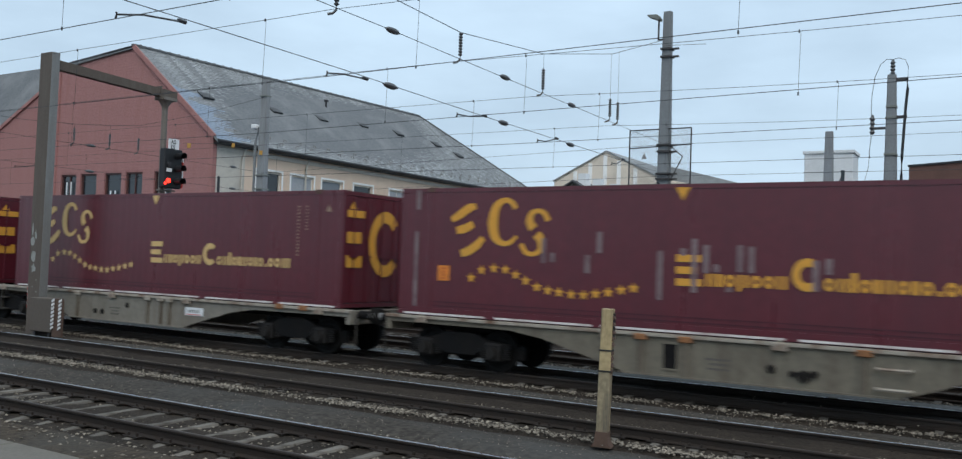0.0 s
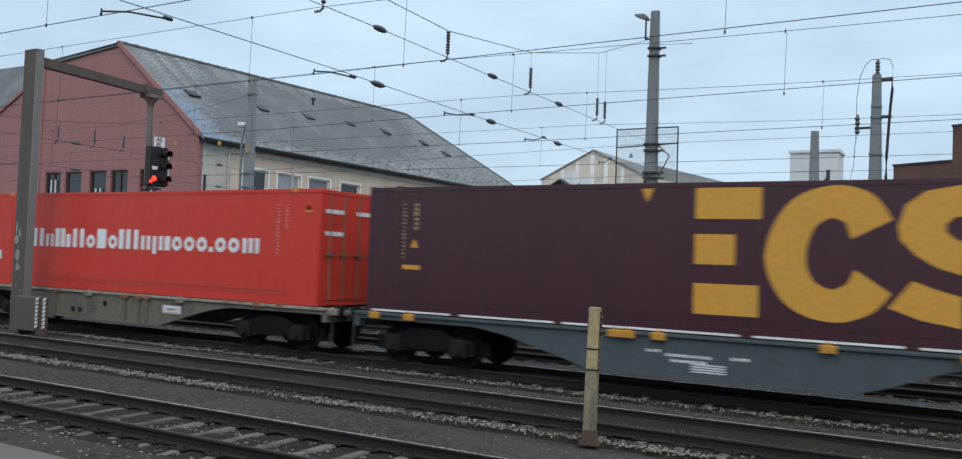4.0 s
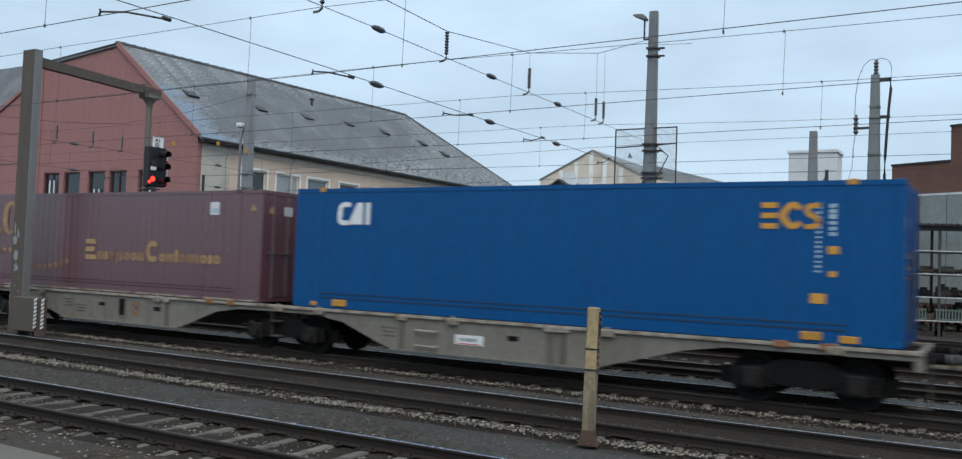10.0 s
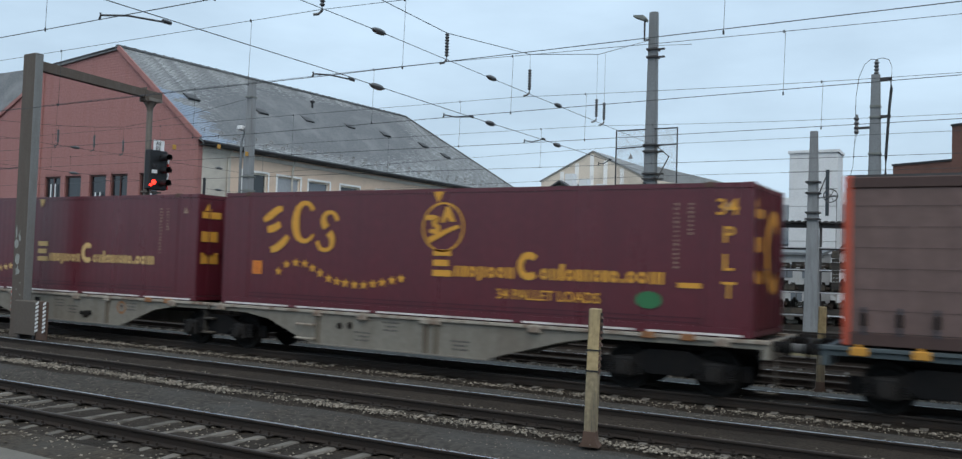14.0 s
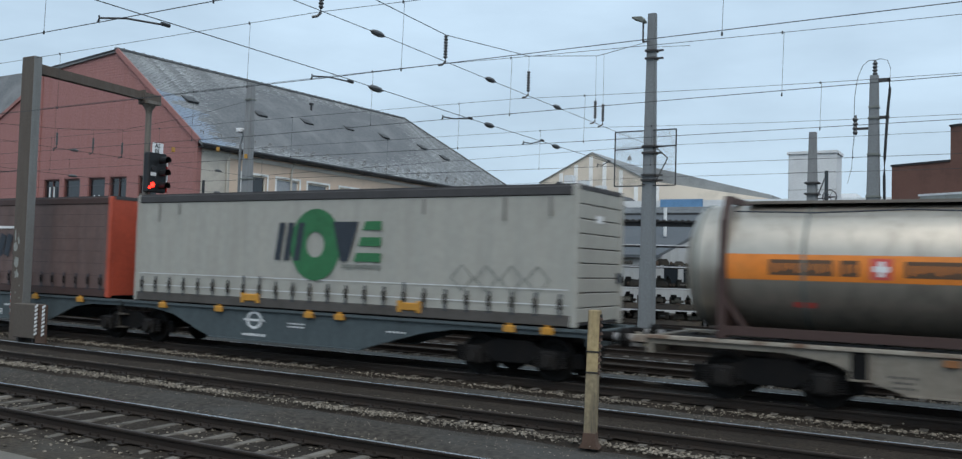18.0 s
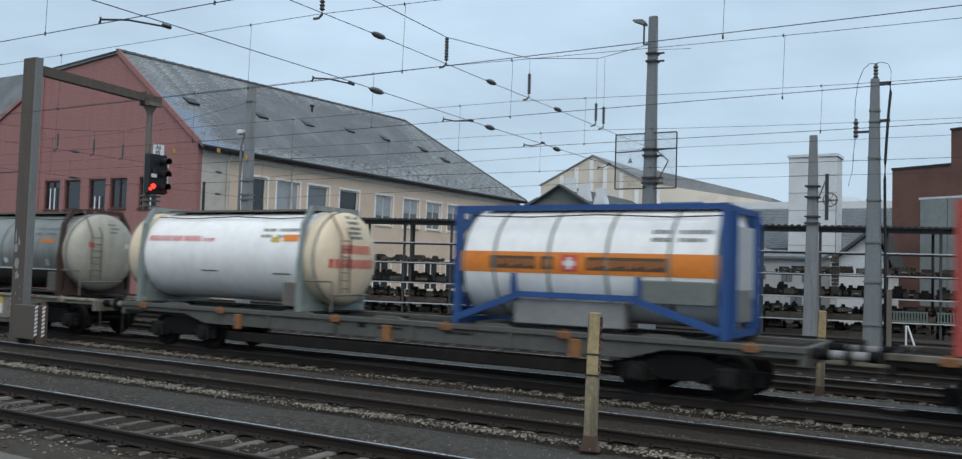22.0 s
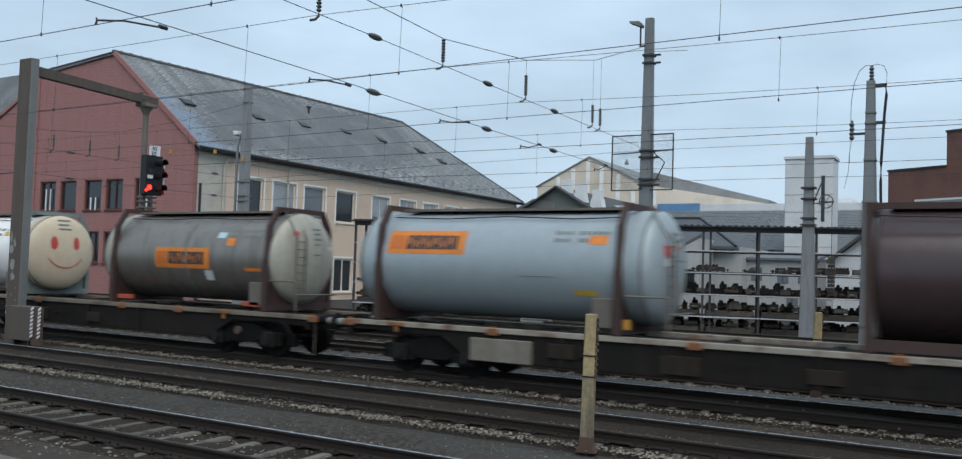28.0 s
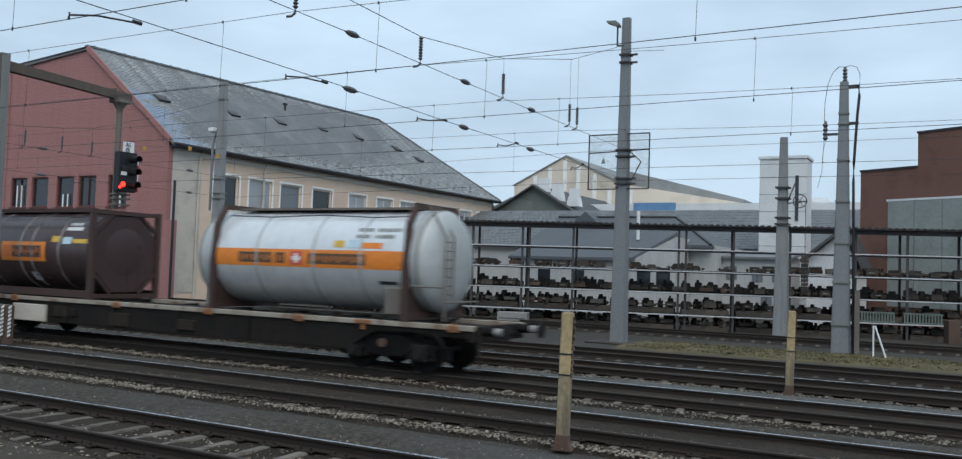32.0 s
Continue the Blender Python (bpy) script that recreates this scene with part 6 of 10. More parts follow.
# flat marks: patches of (x, z) laid on a side; skin gives the y of the surface
class Marks:
    def __init__(self, skin=lambda x, z: -1.25, proud=0.005, slant=0.0, foot=0.0):
        self.skin, self.proud, self.bm, self.more, self.slant, self.foot = skin, proud, bmnew(), [], slant, foot

    def patch(self, fn, nu=1, nv=1):
        rows = []
        for i in range(nu + 1):
            row = []
            for j in range(nv + 1):
                x, z = fn(i / nu, j / nv)
                x += self.slant * (z - self.foot)
                row.append(self.bm.verts.new((x, self.skin(x, z) - self.proud, z)))
            rows.append(row)
        for p, q in zip(rows, rows[1:]):
            for j in range(nv):
                self.bm.faces.new((p[j], q[j], q[j + 1], p[j + 1]))
        return self

    def rect(self, x0, x1, z0, z1, nu=1, nv=1, lean=0.0):
        return self.patch(lambda u, v: (x0 + (x1 - x0) * u + lean * v, z0 + (z1 - z0) * v), nu, nv)

    def ring(self, cx, cz, rx, rz, k=0.6, a0=0, a1=360, n=20, nv=2):
        def fn(u, v):
            w = radians(a0 + (a1 - a0) * u)
            f = k + (1 - k) * v
            return cx + rx * f * math.cos(w), cz + rz * f * math.sin(w)
        return self.patch(fn, n, nv)

    def star(self, cx, cz, r):
        vs = []
        for i in range(10):
            w = math.pi / 2 + math.pi * i / 5
            q = r if i % 2 == 0 else r * 0.42
            x, z = cx + q * math.cos(w), cz + q * math.sin(w)
            vs.append(self.bm.verts.new((x, self.skin(x, z) - self.proud, z)))
        self.bm.faces.new(vs)
        return self

    def tri(self, x0, x1, z0, z1, down=False):
        pts = ((x0, z0), (x1, z0), ((x0 + x1) / 2, z1)) if not down else ((x0, z1), (x1, z1), ((x0 + x1) / 2, z0))
        self.bm.faces.new([self.bm.verts.new((x, self.skin(x, z) - self.proud, z)) for x, z in pts])
        return self

    def bars(self, x0, x1, z0, z1, n, seed=1, vertical=False, fill=0.75):
        """Illegible writing as a row of small bars."""
        rnd = random.Random(seed)
        a, b = (z0, z1) if vertical else (x0, x1)
        for i in range(n):
            p = a + (b - a) * i / n
            q = p + (b - a) / n * (fill + rnd.uniform(-0.15, 0.1))
            s = rnd.uniform(0.0, 0.18) * ((x1 - x0) if vertical else (z1 - z0))
            if vertical:
                self.rect(x0 + s, x1, p, q)
            else:
                self.rect(p, q, z0, z1 - s)
        return self

    def sweep(self, pts, widths, n=8):
        """A smooth curved stroke through the points, with its width at each."""
        line = []
        for i in range(len(pts) - 1):
            p0, p1, p2, p3 = pts[max(i - 1, 0)], pts[i], pts[i + 1], pts[min(i + 2, len(pts) - 1)]
            for k in range(n + (i == len(pts) - 2)):
                t = k / n
                q = [0.5 * (2 * b + (c - a) * t + (2 * a - 5 * b + 4 * c - d) * t * t + (3 * b - a - 3 * c + d) * t ** 3) for a, b, c, d in zip(p0, p1, p2, p3)]
                line.append((q[0], q[1], widths[i] + (widths[i + 1] - widths[i]) * t))
        last = None
        for i, (x, z, w) in enumerate(line):
            a, b = line[max(i - 1, 0)], line[min(i + 1, len(line) - 1)]
            dx, dz = b[0] - a[0], b[1] - a[1]
            r = math.hypot(dx, dz) or 1.0
            row = []
            for sgn in (-1, 1):
                u, v = x - sgn * dz / r * w / 2, z + sgn * dx / r * w / 2
                u += self.slant * (v - self.foot)
                row.append(self.bm.verts.new((u, self.skin(u, v) - self.proud, v)))
            if last:
                self.bm.faces.new((last[0], row[0], row[1], last[1]))
            last = row
        return self

    def poly(self, *pts):
        self.bm.faces.new([self.bm.verts.new((x + self.slant * (z - self.foot), self.skin(x, z) - self.proud, z)) for x, z in pts])
        return self

    def row(self, x0, x1, z0, h, pattern):
        """A name as a row of plain bars. B, l: full height; b, i: low; o: low with cut corners; p: reaching lower; d: tall with a cut corner."""
        wid = {"B": 0.86, "b": 0.62, "w": 0.95, "i": 0.36, "l": 0.34, "o": 0.62, "p": 0.66, "d": 0.66, ".": 0.28, " ": 0.3}
        k = (x1 - x0) / sum(wid[c] for c in pattern)
        x = x0
        for c in pattern:
            w = wid[c] * k
            a, b = x + w * 0.11, x + w * 0.89
            low = z0 - (h * 0.2 if c == "p" else 0)
            top = z0 + (h if c in "Bld" else h * (0.24 if c == "." else 0.70))
            x += w
            if c == " ":
                continue
            one = Marks(self.skin, self.proud, self.slant, self.foot)
            if c == "o":
                one.ring((a + b) / 2, (low + top) / 2, (b - a) * 0.54, (top - low) * 0.52, 0.4, 22.5, 382.5, 8, 1)
            elif c in "Bbwp":
                q = (b - a) * (0.36 if c != "w" else 0.24)
                one.rect(a, a + q, low, top, 1, 3).rect(b - q, b, low if c != "p" else z0, top, 1, 3)
                if c == "w":
                    one.rect((a + b - q) / 2, (a + b + q) / 2, low, top, 1, 3)
            else:
                one.rect(a, b, low, top, 1, 3)
            self.more.append(one)
        return self

    def done(self, name, m, parent, label="", kind=""):
        for one in self.more:
            one.done(name, m, parent, label)
        if self.bm.faces:
            return part(name, self.bm, m, parent, label, kind or ("stuff" if name.endswith("_text") else ""))
        self.bm.free()


def text_part(body, size, x, y, z, m, parent, name="lettering", label=""):
    """Readable lettering on the near side, from the built-in font."""
    cu = bpy.data.curves.new("text", "FONT")
    cu.body, cu.size, cu.extrude, cu.resolution_u, cu.offset = body, size, 0.002, 3, 0.012 * size
    ob = bpy.data.objects.new("text", cu)
    dg = bpy.context.evaluated_depsgraph_get()
    scene.collection.objects.link(ob)
    dg.update()
    me = bpy.data.meshes.new_from_object(ob.evaluated_get(dg))
    bpy.data.objects.remove(ob)
    me.transform(Matrix.Translation((x, y, z)) @ Matrix.Rotation(radians(90), 4, "X"))
    me.materials.clear()
    me.materials.append(m)
    return part(name, me, None, parent, label)


for body, zz in (("AS", 6.27), ("ES", 6.09)):
    lt = text_part(body, 0.19, 0, 0, 0, M_BLACK, plate, "lettering", "black letters " + body)
    lt.data.transform(Matrix(((0, -1, 0, 0.338), (1, 0, 0, 4.25), (0, 0, 1, zz), (0, 0, 0, 1))))

MOVERS = []          # things that ride on the freight train, with their place along it


def rider(th, u, z=DECK):
    MOVERS.append((th, u, z))
    return th


# ---- containers ----
CL, CHT, CW = 13.716, 2.896, 1.25


def box_container(u, paint, label, ribs=0.010, length=CL):
    th = thing("shipping_container", label, "container", None, "containers on the train")
    rider(th, u, DECK + 0.02)
    w = CW
    # corrugated long sides
    for sgn, nm in ((-1, "side_panel"), (1, "side_panel")):
        b = bmnew()
        x, prof, k = 0.16, [], 0
        while x < length - 0.2:
            prof += [(x, 0.0), (x + 0.11, 0.0), (x + 0.15, ribs), (x + 0.24, ribs), (x + 0.28, 0.0)]
            x += 0.28
        prof = [p for p in prof if p[0] < length - 0.16] + [(length - 0.16, 0.0)]
        lo = [b.verts.new((px, sgn * (w - 0.012 - d), 0.16)) for px, d in prof]
        hi = [b.verts.new((px, sgn * (w - 0.012 - d), CHT - 0.09)) for px, d in prof]
        for i in range(len(prof) - 1):
            b.faces.new((lo[i], lo[i + 1], hi[i + 1], hi[i]))
        part(nm, b, paint, th)
        b = bmnew()
        box(b, 0.14, length - 0.14, min(sgn * w, sgn * (w - 0.07)), max(sgn * w, sgn * (w - 0.07)), 0.0, 0.17)
        part("bottom_rail", b, paint, th)
        b = bmnew()
        box(b, 0.14, length - 0.14, min(sgn * w, sgn * (w - 0.06)), max(sgn * w, sgn * (w - 0.06)), CHT - 0.1, CHT - 0.01)
        part("top_rail", b, paint, th)
        for x in (0.0, 0.76, length - 0.16, length - 0.92):
            b = bmnew()
            lo_, hi_ = sorted((sgn * (w + 0.0), sgn * (w - 0.16)))
            if x in (0.0, length - 0.16):
                rbox(b, x, x + 0.16, lo_, hi_, 0.115, CHT - 0.115, 0.012)
            else:
                lo_, hi_ = sorted((sgn * (w + 0.003), sgn * (w - 0.05)))
                rbox(b, x, x + 0.15, lo_, hi_, 0.17, CHT - 0.1, 0.01)
            part("corner_post" if x in (0.0, length - 0.16) else "post", b, paint, th)
        for x in (0.745, length - 0.935):
            b = bmnew()
            lo_, hi_ = sorted((sgn * (w + 0.006), sgn * (w - 0.16)))
            rbox(b, x, x + 0.18, lo_, hi_, CHT - 0.10, CHT + 0.015, 0.012)
            part("top_casting", b, M_POSTFOOT if paint not in (M_CBLUE, M_CRED) else M_CASTY, th, "worn lifting fitting on the roof rail")
        for x in (0.0, length - 0.178):
            for z in (0.0, CHT - 0.118):
                b = bmnew()
                lo_, hi_ = sorted((sgn * (w + 0.004), sgn * (w - 0.16)))
                rbox(b, x, x + 0.178, lo_, hi_, z, z + 0.118, 0.012)
                part("corner_casting", b, paint, th)
    b = bmnew()
    box(b, 0.05, length - 0.05, -w + 0.06, w - 0.06, CHT - 0.05, CHT - 0.02)
    for i in range(44):
        x = 0.3 + i * 0.3
        box(b, x, x + 0.14, -w + 0.1, w - 0.1, CHT - 0.02, CHT - 0.008)
    part("roof", b, paint, th)
    b = bmnew()
    box(b, 0.05, length - 0.05, -w + 0.08, w - 0.08, 0.06, 0.12)
    part("floor", b, M_RACK, th)
    b = bmnew()
    box(b, 0.03, 0.07, -w + 0.16, w - 0.16, 0.1, CHT - 0.1)
    part("front_wall", b, paint, th)
    for sgn in (-1, 1):
        b = bmnew()
        lo_, hi_ = sorted((sgn * 0.015, sgn * (w - 0.16)))
        rbox(b, length - 0.09, length - 0.04, lo_, hi_, 0.13, CHT - 0.12, 0.01)
        # the doors of one faded container are drawn darker than its sides
        dm = M_DOORD if paint is M_FADED and u < 40 else paint
        d = part("door", b, dm, th, "dark brown door" if dm is M_DOORD else "")
        for y in (0.3, 0.82):
            b = bmnew()
            tube(b, (length - 0.015, sgn * y, 0.1), (length - 0.015, sgn * y, CHT - 0.1), 0.02, 8)
            part("locking_bar", b, M_GALV if paint in (M_CRED, M_FADED) else M_FBLUE if paint is M_CBLUE else paint, d)
            b = bmnew()
            box(b, length - 0.03, length + 0.015, sgn * y - 0.16, sgn * y + 0.16, 1.25, 1.3)
            part("handle", b, M_GALV if paint in (M_CRED, M_FADED) else M_FBLUE if paint is M_CBLUE else paint, d)
        for z in (0.75, 1.4, 2.05):
            b = bmnew()
            lo_, hi_ = sorted((sgn * 0.1, sgn * (w - 0.2)))
            box(b, length - 0.04, length - 0.032, lo_, hi_, z, z + 0.08)
            part("door_rib", b, dm, d)
    for z in (0.0, CHT - 0.12):
        for x in (0.02, length - 0.13):
            b = bmnew()
            box(b, x, x + 0.1, -w + 0.16, w - 0.16, z + 0.01, z + 0.11)
            part("end_sill", b, paint, th)
    return th


def floor_stripe(th, m=None, x0=0.18, x1=CL - 0.18):
    cuts_ = (x0, 2.35, 2.6, 4.9, 5.1, 8.7, 8.95, 11.45, 11.7, x1)
    for a, b in zip(cuts_[::2], cuts_[1::2]):
        Marks(lambda x, z: -CW - 0.002).rect(a, b, 0.012, 0.055).done("pale_stripe", m or M_SCUFF, th, "pale scuffed stripe along the bottom rail")
    for z in (0.22, 0.31):
        Marks(lambda x, z: -CW + 0.006).rect(0.95, CL - 0.95, z, z + 0.018).done("rail_line", M_MAROONB, th)


def code_bars(th, m, x=12.2, seed=1, extra=True):
    Marks().bars(x + 0.01, x + 0.08, 1.25, 2.55, 15, seed, True, 0.5).done("code_text", m, th, "column of illegible code marks")
    if extra:
        Marks().bars(x + 0.29, x + 0.36, 1.9, 2.55, 8, seed + 1, True, 0.5).done("code_text", m, th, "column of illegible code marks")
        Marks().tri(x + 0.95, x + 1.13, 2.36, 2.54).done("warning_mark", m, th, "triangular warning mark")


def wave_logo(th, gold, second, com=True):
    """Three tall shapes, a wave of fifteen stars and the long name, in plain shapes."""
    # a leaning comb, an open arc and a double curve, thick and thin
    for pts, w in ((((1.41, 2.17), (1.62, 2.28), (1.86, 2.43), (2.04, 2.47)), (0.12, 0.19, 0.19, 0.12)), (((1.55, 1.93), (1.78, 1.98), (1.98, 2.08)), (0.17, 0.19, 0.16)),
                   (((1.68, 1.42), (1.88, 1.48), (2.10, 1.62), (2.25, 1.78)), (0.15, 0.19, 0.19, 0.13))):
        Marks().sweep(pts, w, 5).done("logo_bar", gold, th)
    Marks().sweep(((3.05, 2.42), (2.95, 2.55), (2.77, 2.60), (2.57, 2.46), (2.49, 2.12), (2.56, 1.80), (2.76, 1.66), (2.95, 1.70), (3.09, 1.83)), (0.12, 0.12, 0.11, 0.19, 0.25, 0.20, 0.11, 0.10, 0.06)).done("logo_arc", gold, th)
    Marks().sweep(((3.84, 2.16), (3.74, 2.32), (3.58, 2.37), (3.44, 2.30), (3.40, 2.14), (3.49, 1.99)), (0.12, 0.11, 0.09, 0.13, 0.18, 0.21)).done("logo_arc", gold, th)
    Marks().sweep(((3.58, 1.88), (3.68, 1.74), (3.66, 1.54), (3.50, 1.45), (3.32, 1.49), (3.21, 1.66)), (0.21, 0.18, 0.12, 0.09, 0.11, 0.11)).done("logo_arc", gold, th)
    for x, z in ((1.98, 0.89), (2.24, 1.07), (2.55, 1.12), (2.84, 1.10), (3.10, 1.00), (3.35, 0.88), (3.62, 0.76), (3.88, 0.70), (4.14, 0.67), (4.42, 0.64), (4.70, 0.64), (4.97, 0.68), (5.24, 0.72), (5.52, 0.78), (5.78, 0.83)):
        Marks().star(x, z, 0.125).done("star", gold, th)
    for z0, x1 in ((0.92, 7.15), (1.15, 7.06), (1.38, 7.12)):
        Marks().rect(6.64, x1, z0, z0 + 0.14).done("name_shape", second, th)
    cx = 8.82 if com else 9.36
    Marks().row(7.2, cx - 0.08, 0.93, 0.34, "biopoob").done("name_shape", second, th)
    Marks().ring(cx + 0.25, 1.21, 0.27, 0.30, 0.5, 45, 315, 22).done("name_shape", second, th)
    Marks().row(cx + 0.5, 11.1 if com else 12.3, 0.93, 0.34, "obloiboio").done("name_shape", second, th)
    if com:
        Marks().row(11.12, 12.05, 0.93, 0.34, ".oow").done("name_shape", second, th)
    Marks().rect(1.08, 1.40, 0.80, 1.14).done("size_label", M_ORANGE, th, "square orange size label")
    b = Marks(proud=0.008).rect(1.16, 1.32, 1.06, 1.09).rect(1.2, 1.28, 0.9, 1.02).rect(1.17, 1.31, 0.84, 0.87)
    b.done("label_mark", M_ORANGEM, th)


def end_marks(th, m, big=True):
    """Marks on the door end: a triangle, three blocks and one huge ring cut by the door's edge."""
    x = CL - 0.026
    b = bmnew()
    quads(b, [(x, -1.0, 2.45), (x, -0.72, 2.45), (x, -0.86, 2.64)], ((0, 1, 2),))
    part("end_mark", b, m, th, "yellow triangle on the door")
    for z0, z1, y1 in ((2.24, 2.42, -0.42), (1.60, 1.88, -0.52), (1.0, 1.3, -0.48)):
        b = bmnew()
        rbox(b, x, x + 0.006, -1.08, y1, z0, z1, 0.002)
        part("end_mark", b, m, th, "yellow block on the door")
    if big:
        pts = [(math.cos(radians(40 + 10 * i)), math.sin(radians(40 + 10 * i))) for i in range(29)]
        b = bmnew()
        for (c0, s0), (c1_, s1) in zip(pts, pts[1:]):
            quads(b, [(x + 0.003, 0.45 + 0.40 * c0, 1.62 + 0.55 * s0), (x + 0.003, 0.45 + 0.66 * c0, 1.62 + 0.85 * s0),
                      (x + 0.003, 0.45 + 0.66 * c1_, 1.62 + 0.85 * s1), (x + 0.003, 0.45 + 0.40 * c1_, 1.62 + 0.55 * s1)], ((0, 1, 2, 3),))
        part("end_mark", b, m, th, "huge yellow ring shape on the door")


def maroon(u, label, gold=None, second=None, com=True, stripe=True, ends=True):
    c = box_container(u, M_MAROON, label, 0.002)
    wave_logo(c, gold or M_GOLD, second or M_GOLD, com)
    code_bars(c, M_CODE, seed=int(u) + 50)
    Marks().tri(6.6, 6.88, 2.56, 2.82, True).done("arrow_mark", gold or M_GOLD, c, "small yellow arrow mark under the roof rail")
    if stripe:
        floor_stripe(c)
    if ends:
        end_marks(c, M_GOLD)
    return c


LAB = "maroon steel container with yellow star logo on a pale wagon"
maroon(-42.9, LAB)
maroon(-27.78, "maroon steel container with pale yellow star logo", M_PALEGOLD, M_PALEGOLD)
c1 = maroon(-12.32, "scuffed maroon container with worn yellow star logo")
for x, z0, z1 in ((0.42, 0.19, 1.9), (0.44, 2.4, 2.85), (3.7, 1.27, 1.79), (3.91, 1.3, 1.49), (4.71, 1.09, 1.46), (4.97, 1.51, 1.94), (6.26, 0.63, 1.58), (6.72, 1.5, 1.64), (6.94, 0.8, 1.83), (7.17, 1.18, 1.71), (7.37, 1.2, 1.35), (7.62, 0.84, 0.93), (7.81, 1.22, 1.72), (8.02, 1.21, 1.7), (9.15, 0.92, 1.47), (9.37, 1.23, 1.51)):
    Marks(proud=0.009).rect(x, x + 0.11, z0, z1).done("scrape", M_SCRAPE, c1, "pale vertical scrape in the paint")
for x, z0, z1 in ((12.80, 0.2, 2.75), (13.57, 0.13, 2.78), (13.4, 0.9, 1.7), (13.42, 2.2, 2.6)):
    Marks(lambda x_, z_: -CW - 0.004).rect(x, x + (0.11 if x < 13 or x > 13.5 else 0.06), z0, z1, 1, 4).done("worn_edge", M_SCRAPE, c1, "paint worn off the post")
c2 = box_container(2.27, M_CRED, "bright red container with large white name shapes", 0.002)
Marks().row(2.0, 11.8, 1.24, 0.56, "BblliBodolBbpiooo.oow").done("name_shape", M_LETW, c2, "white name shapes")
code_bars(c2, M_PINK, 12.3)
Marks().rect(0.2, 0.42, 0.80, 1.08).done("size_label", M_LETW, c2, "white size label")
Marks().tri(13.2, 13.5, 2.3, 2.54).done("warning_mark", M_ORANGE, c2)
for z in (0.24, 0.33):
    Marks().rect(0.9, 12.8, z, z + 0.02).done("rail_line", M_FRED, c2, "darker line along the side")
for x, y0, z in ((CL - 0.03, -1.0, 2.3), (CL - 0.03, -1.0, 1.75), (CL - 0.03, 0.2, 2.3)):
    b = bmnew()
    box(b, x, x + 0.006, y0, y0 + 0.7, z, z + 0.1)
    part("end_mark", b, M_LETW, c2, "white bar on the door")
c3 = box_container(17.5, M_MAROONB, "deep maroon container with huge yellow block shapes", 0.002)
for z0, z1, x1 in ((2.19, 2.78, 9.05), (1.33, 1.90, 8.58), (0.39, 0.97, 9.02)):
    Marks().rect(7.82, x1, z0, z1).done("logo_block", M_GOLD, c3, "huge yellow block")
Marks().sweep(((10.92, 2.02), (10.70, 2.38), (10.22, 2.50), (9.72, 2.22), (9.48, 1.52), (9.72, 0.90), (10.26, 0.67), (10.72, 0.82), (10.95, 1.12)), (0.74, 0.66, 0.57, 0.64, 0.72, 0.64, 0.57, 0.64, 0.70)).done("logo_arc", M_GOLD, c3, "huge yellow arc")
Marks().poly((12.36, 2.79), (12.36, 2.25), (12.18, 2.24), (12.05, 2.12), (12.05, 2.0), (12.18, 1.88), (12.34, 1.82), (12.32, 1.27), (11.95, 1.38), (11.60, 1.59), (11.36, 1.85), (11.32, 2.08), (11.44, 2.45), (11.75, 2.68)) \
    .poly((11.56, 1.16), (11.9, 1.03), (12.3, 0.92), (12.31, 0.40), (11.7, 0.50), (11.2, 0.68)).done("logo_curve", M_GOLD, c3, "huge yellow curved shape")
code_bars(c3, M_OLDGOLD, 0.98, extra=False)
Marks().bars(1.3, 1.42, 1.9, 2.55, 6, 9, True).done("code_text", M_OLDGOLD, c3)
Marks().tri(1.22, 1.44, 1.5, 1.7).done("warning_mark", M_GOLD, c3)
Marks().rect(1.02, 1.5, 1.0, 1.1).done("size_label", M_GOLD, c3)
Marks().rect(13.1, 13.5, 0.84, 1.17).done("size_label", M_ORANGE, c3, "orange size label")
Marks(proud=0.009).rect(13.18, 13.42, 1.08, 1.12).rect(13.24, 13.36, 0.9, 1.04).done("label_mark", M_ORANGEM, c3)
Marks().rect(13.14, 13.54, 0.2, 0.27).done("size_label", M_ORANGE, c3)
Marks().tri(6.74, 6.98, 2.5, 2.78, True).done("arrow_mark", M_GOLD, c3)
floor_stripe(c3, M_LETW)
end_marks(c3, M_GOLD)
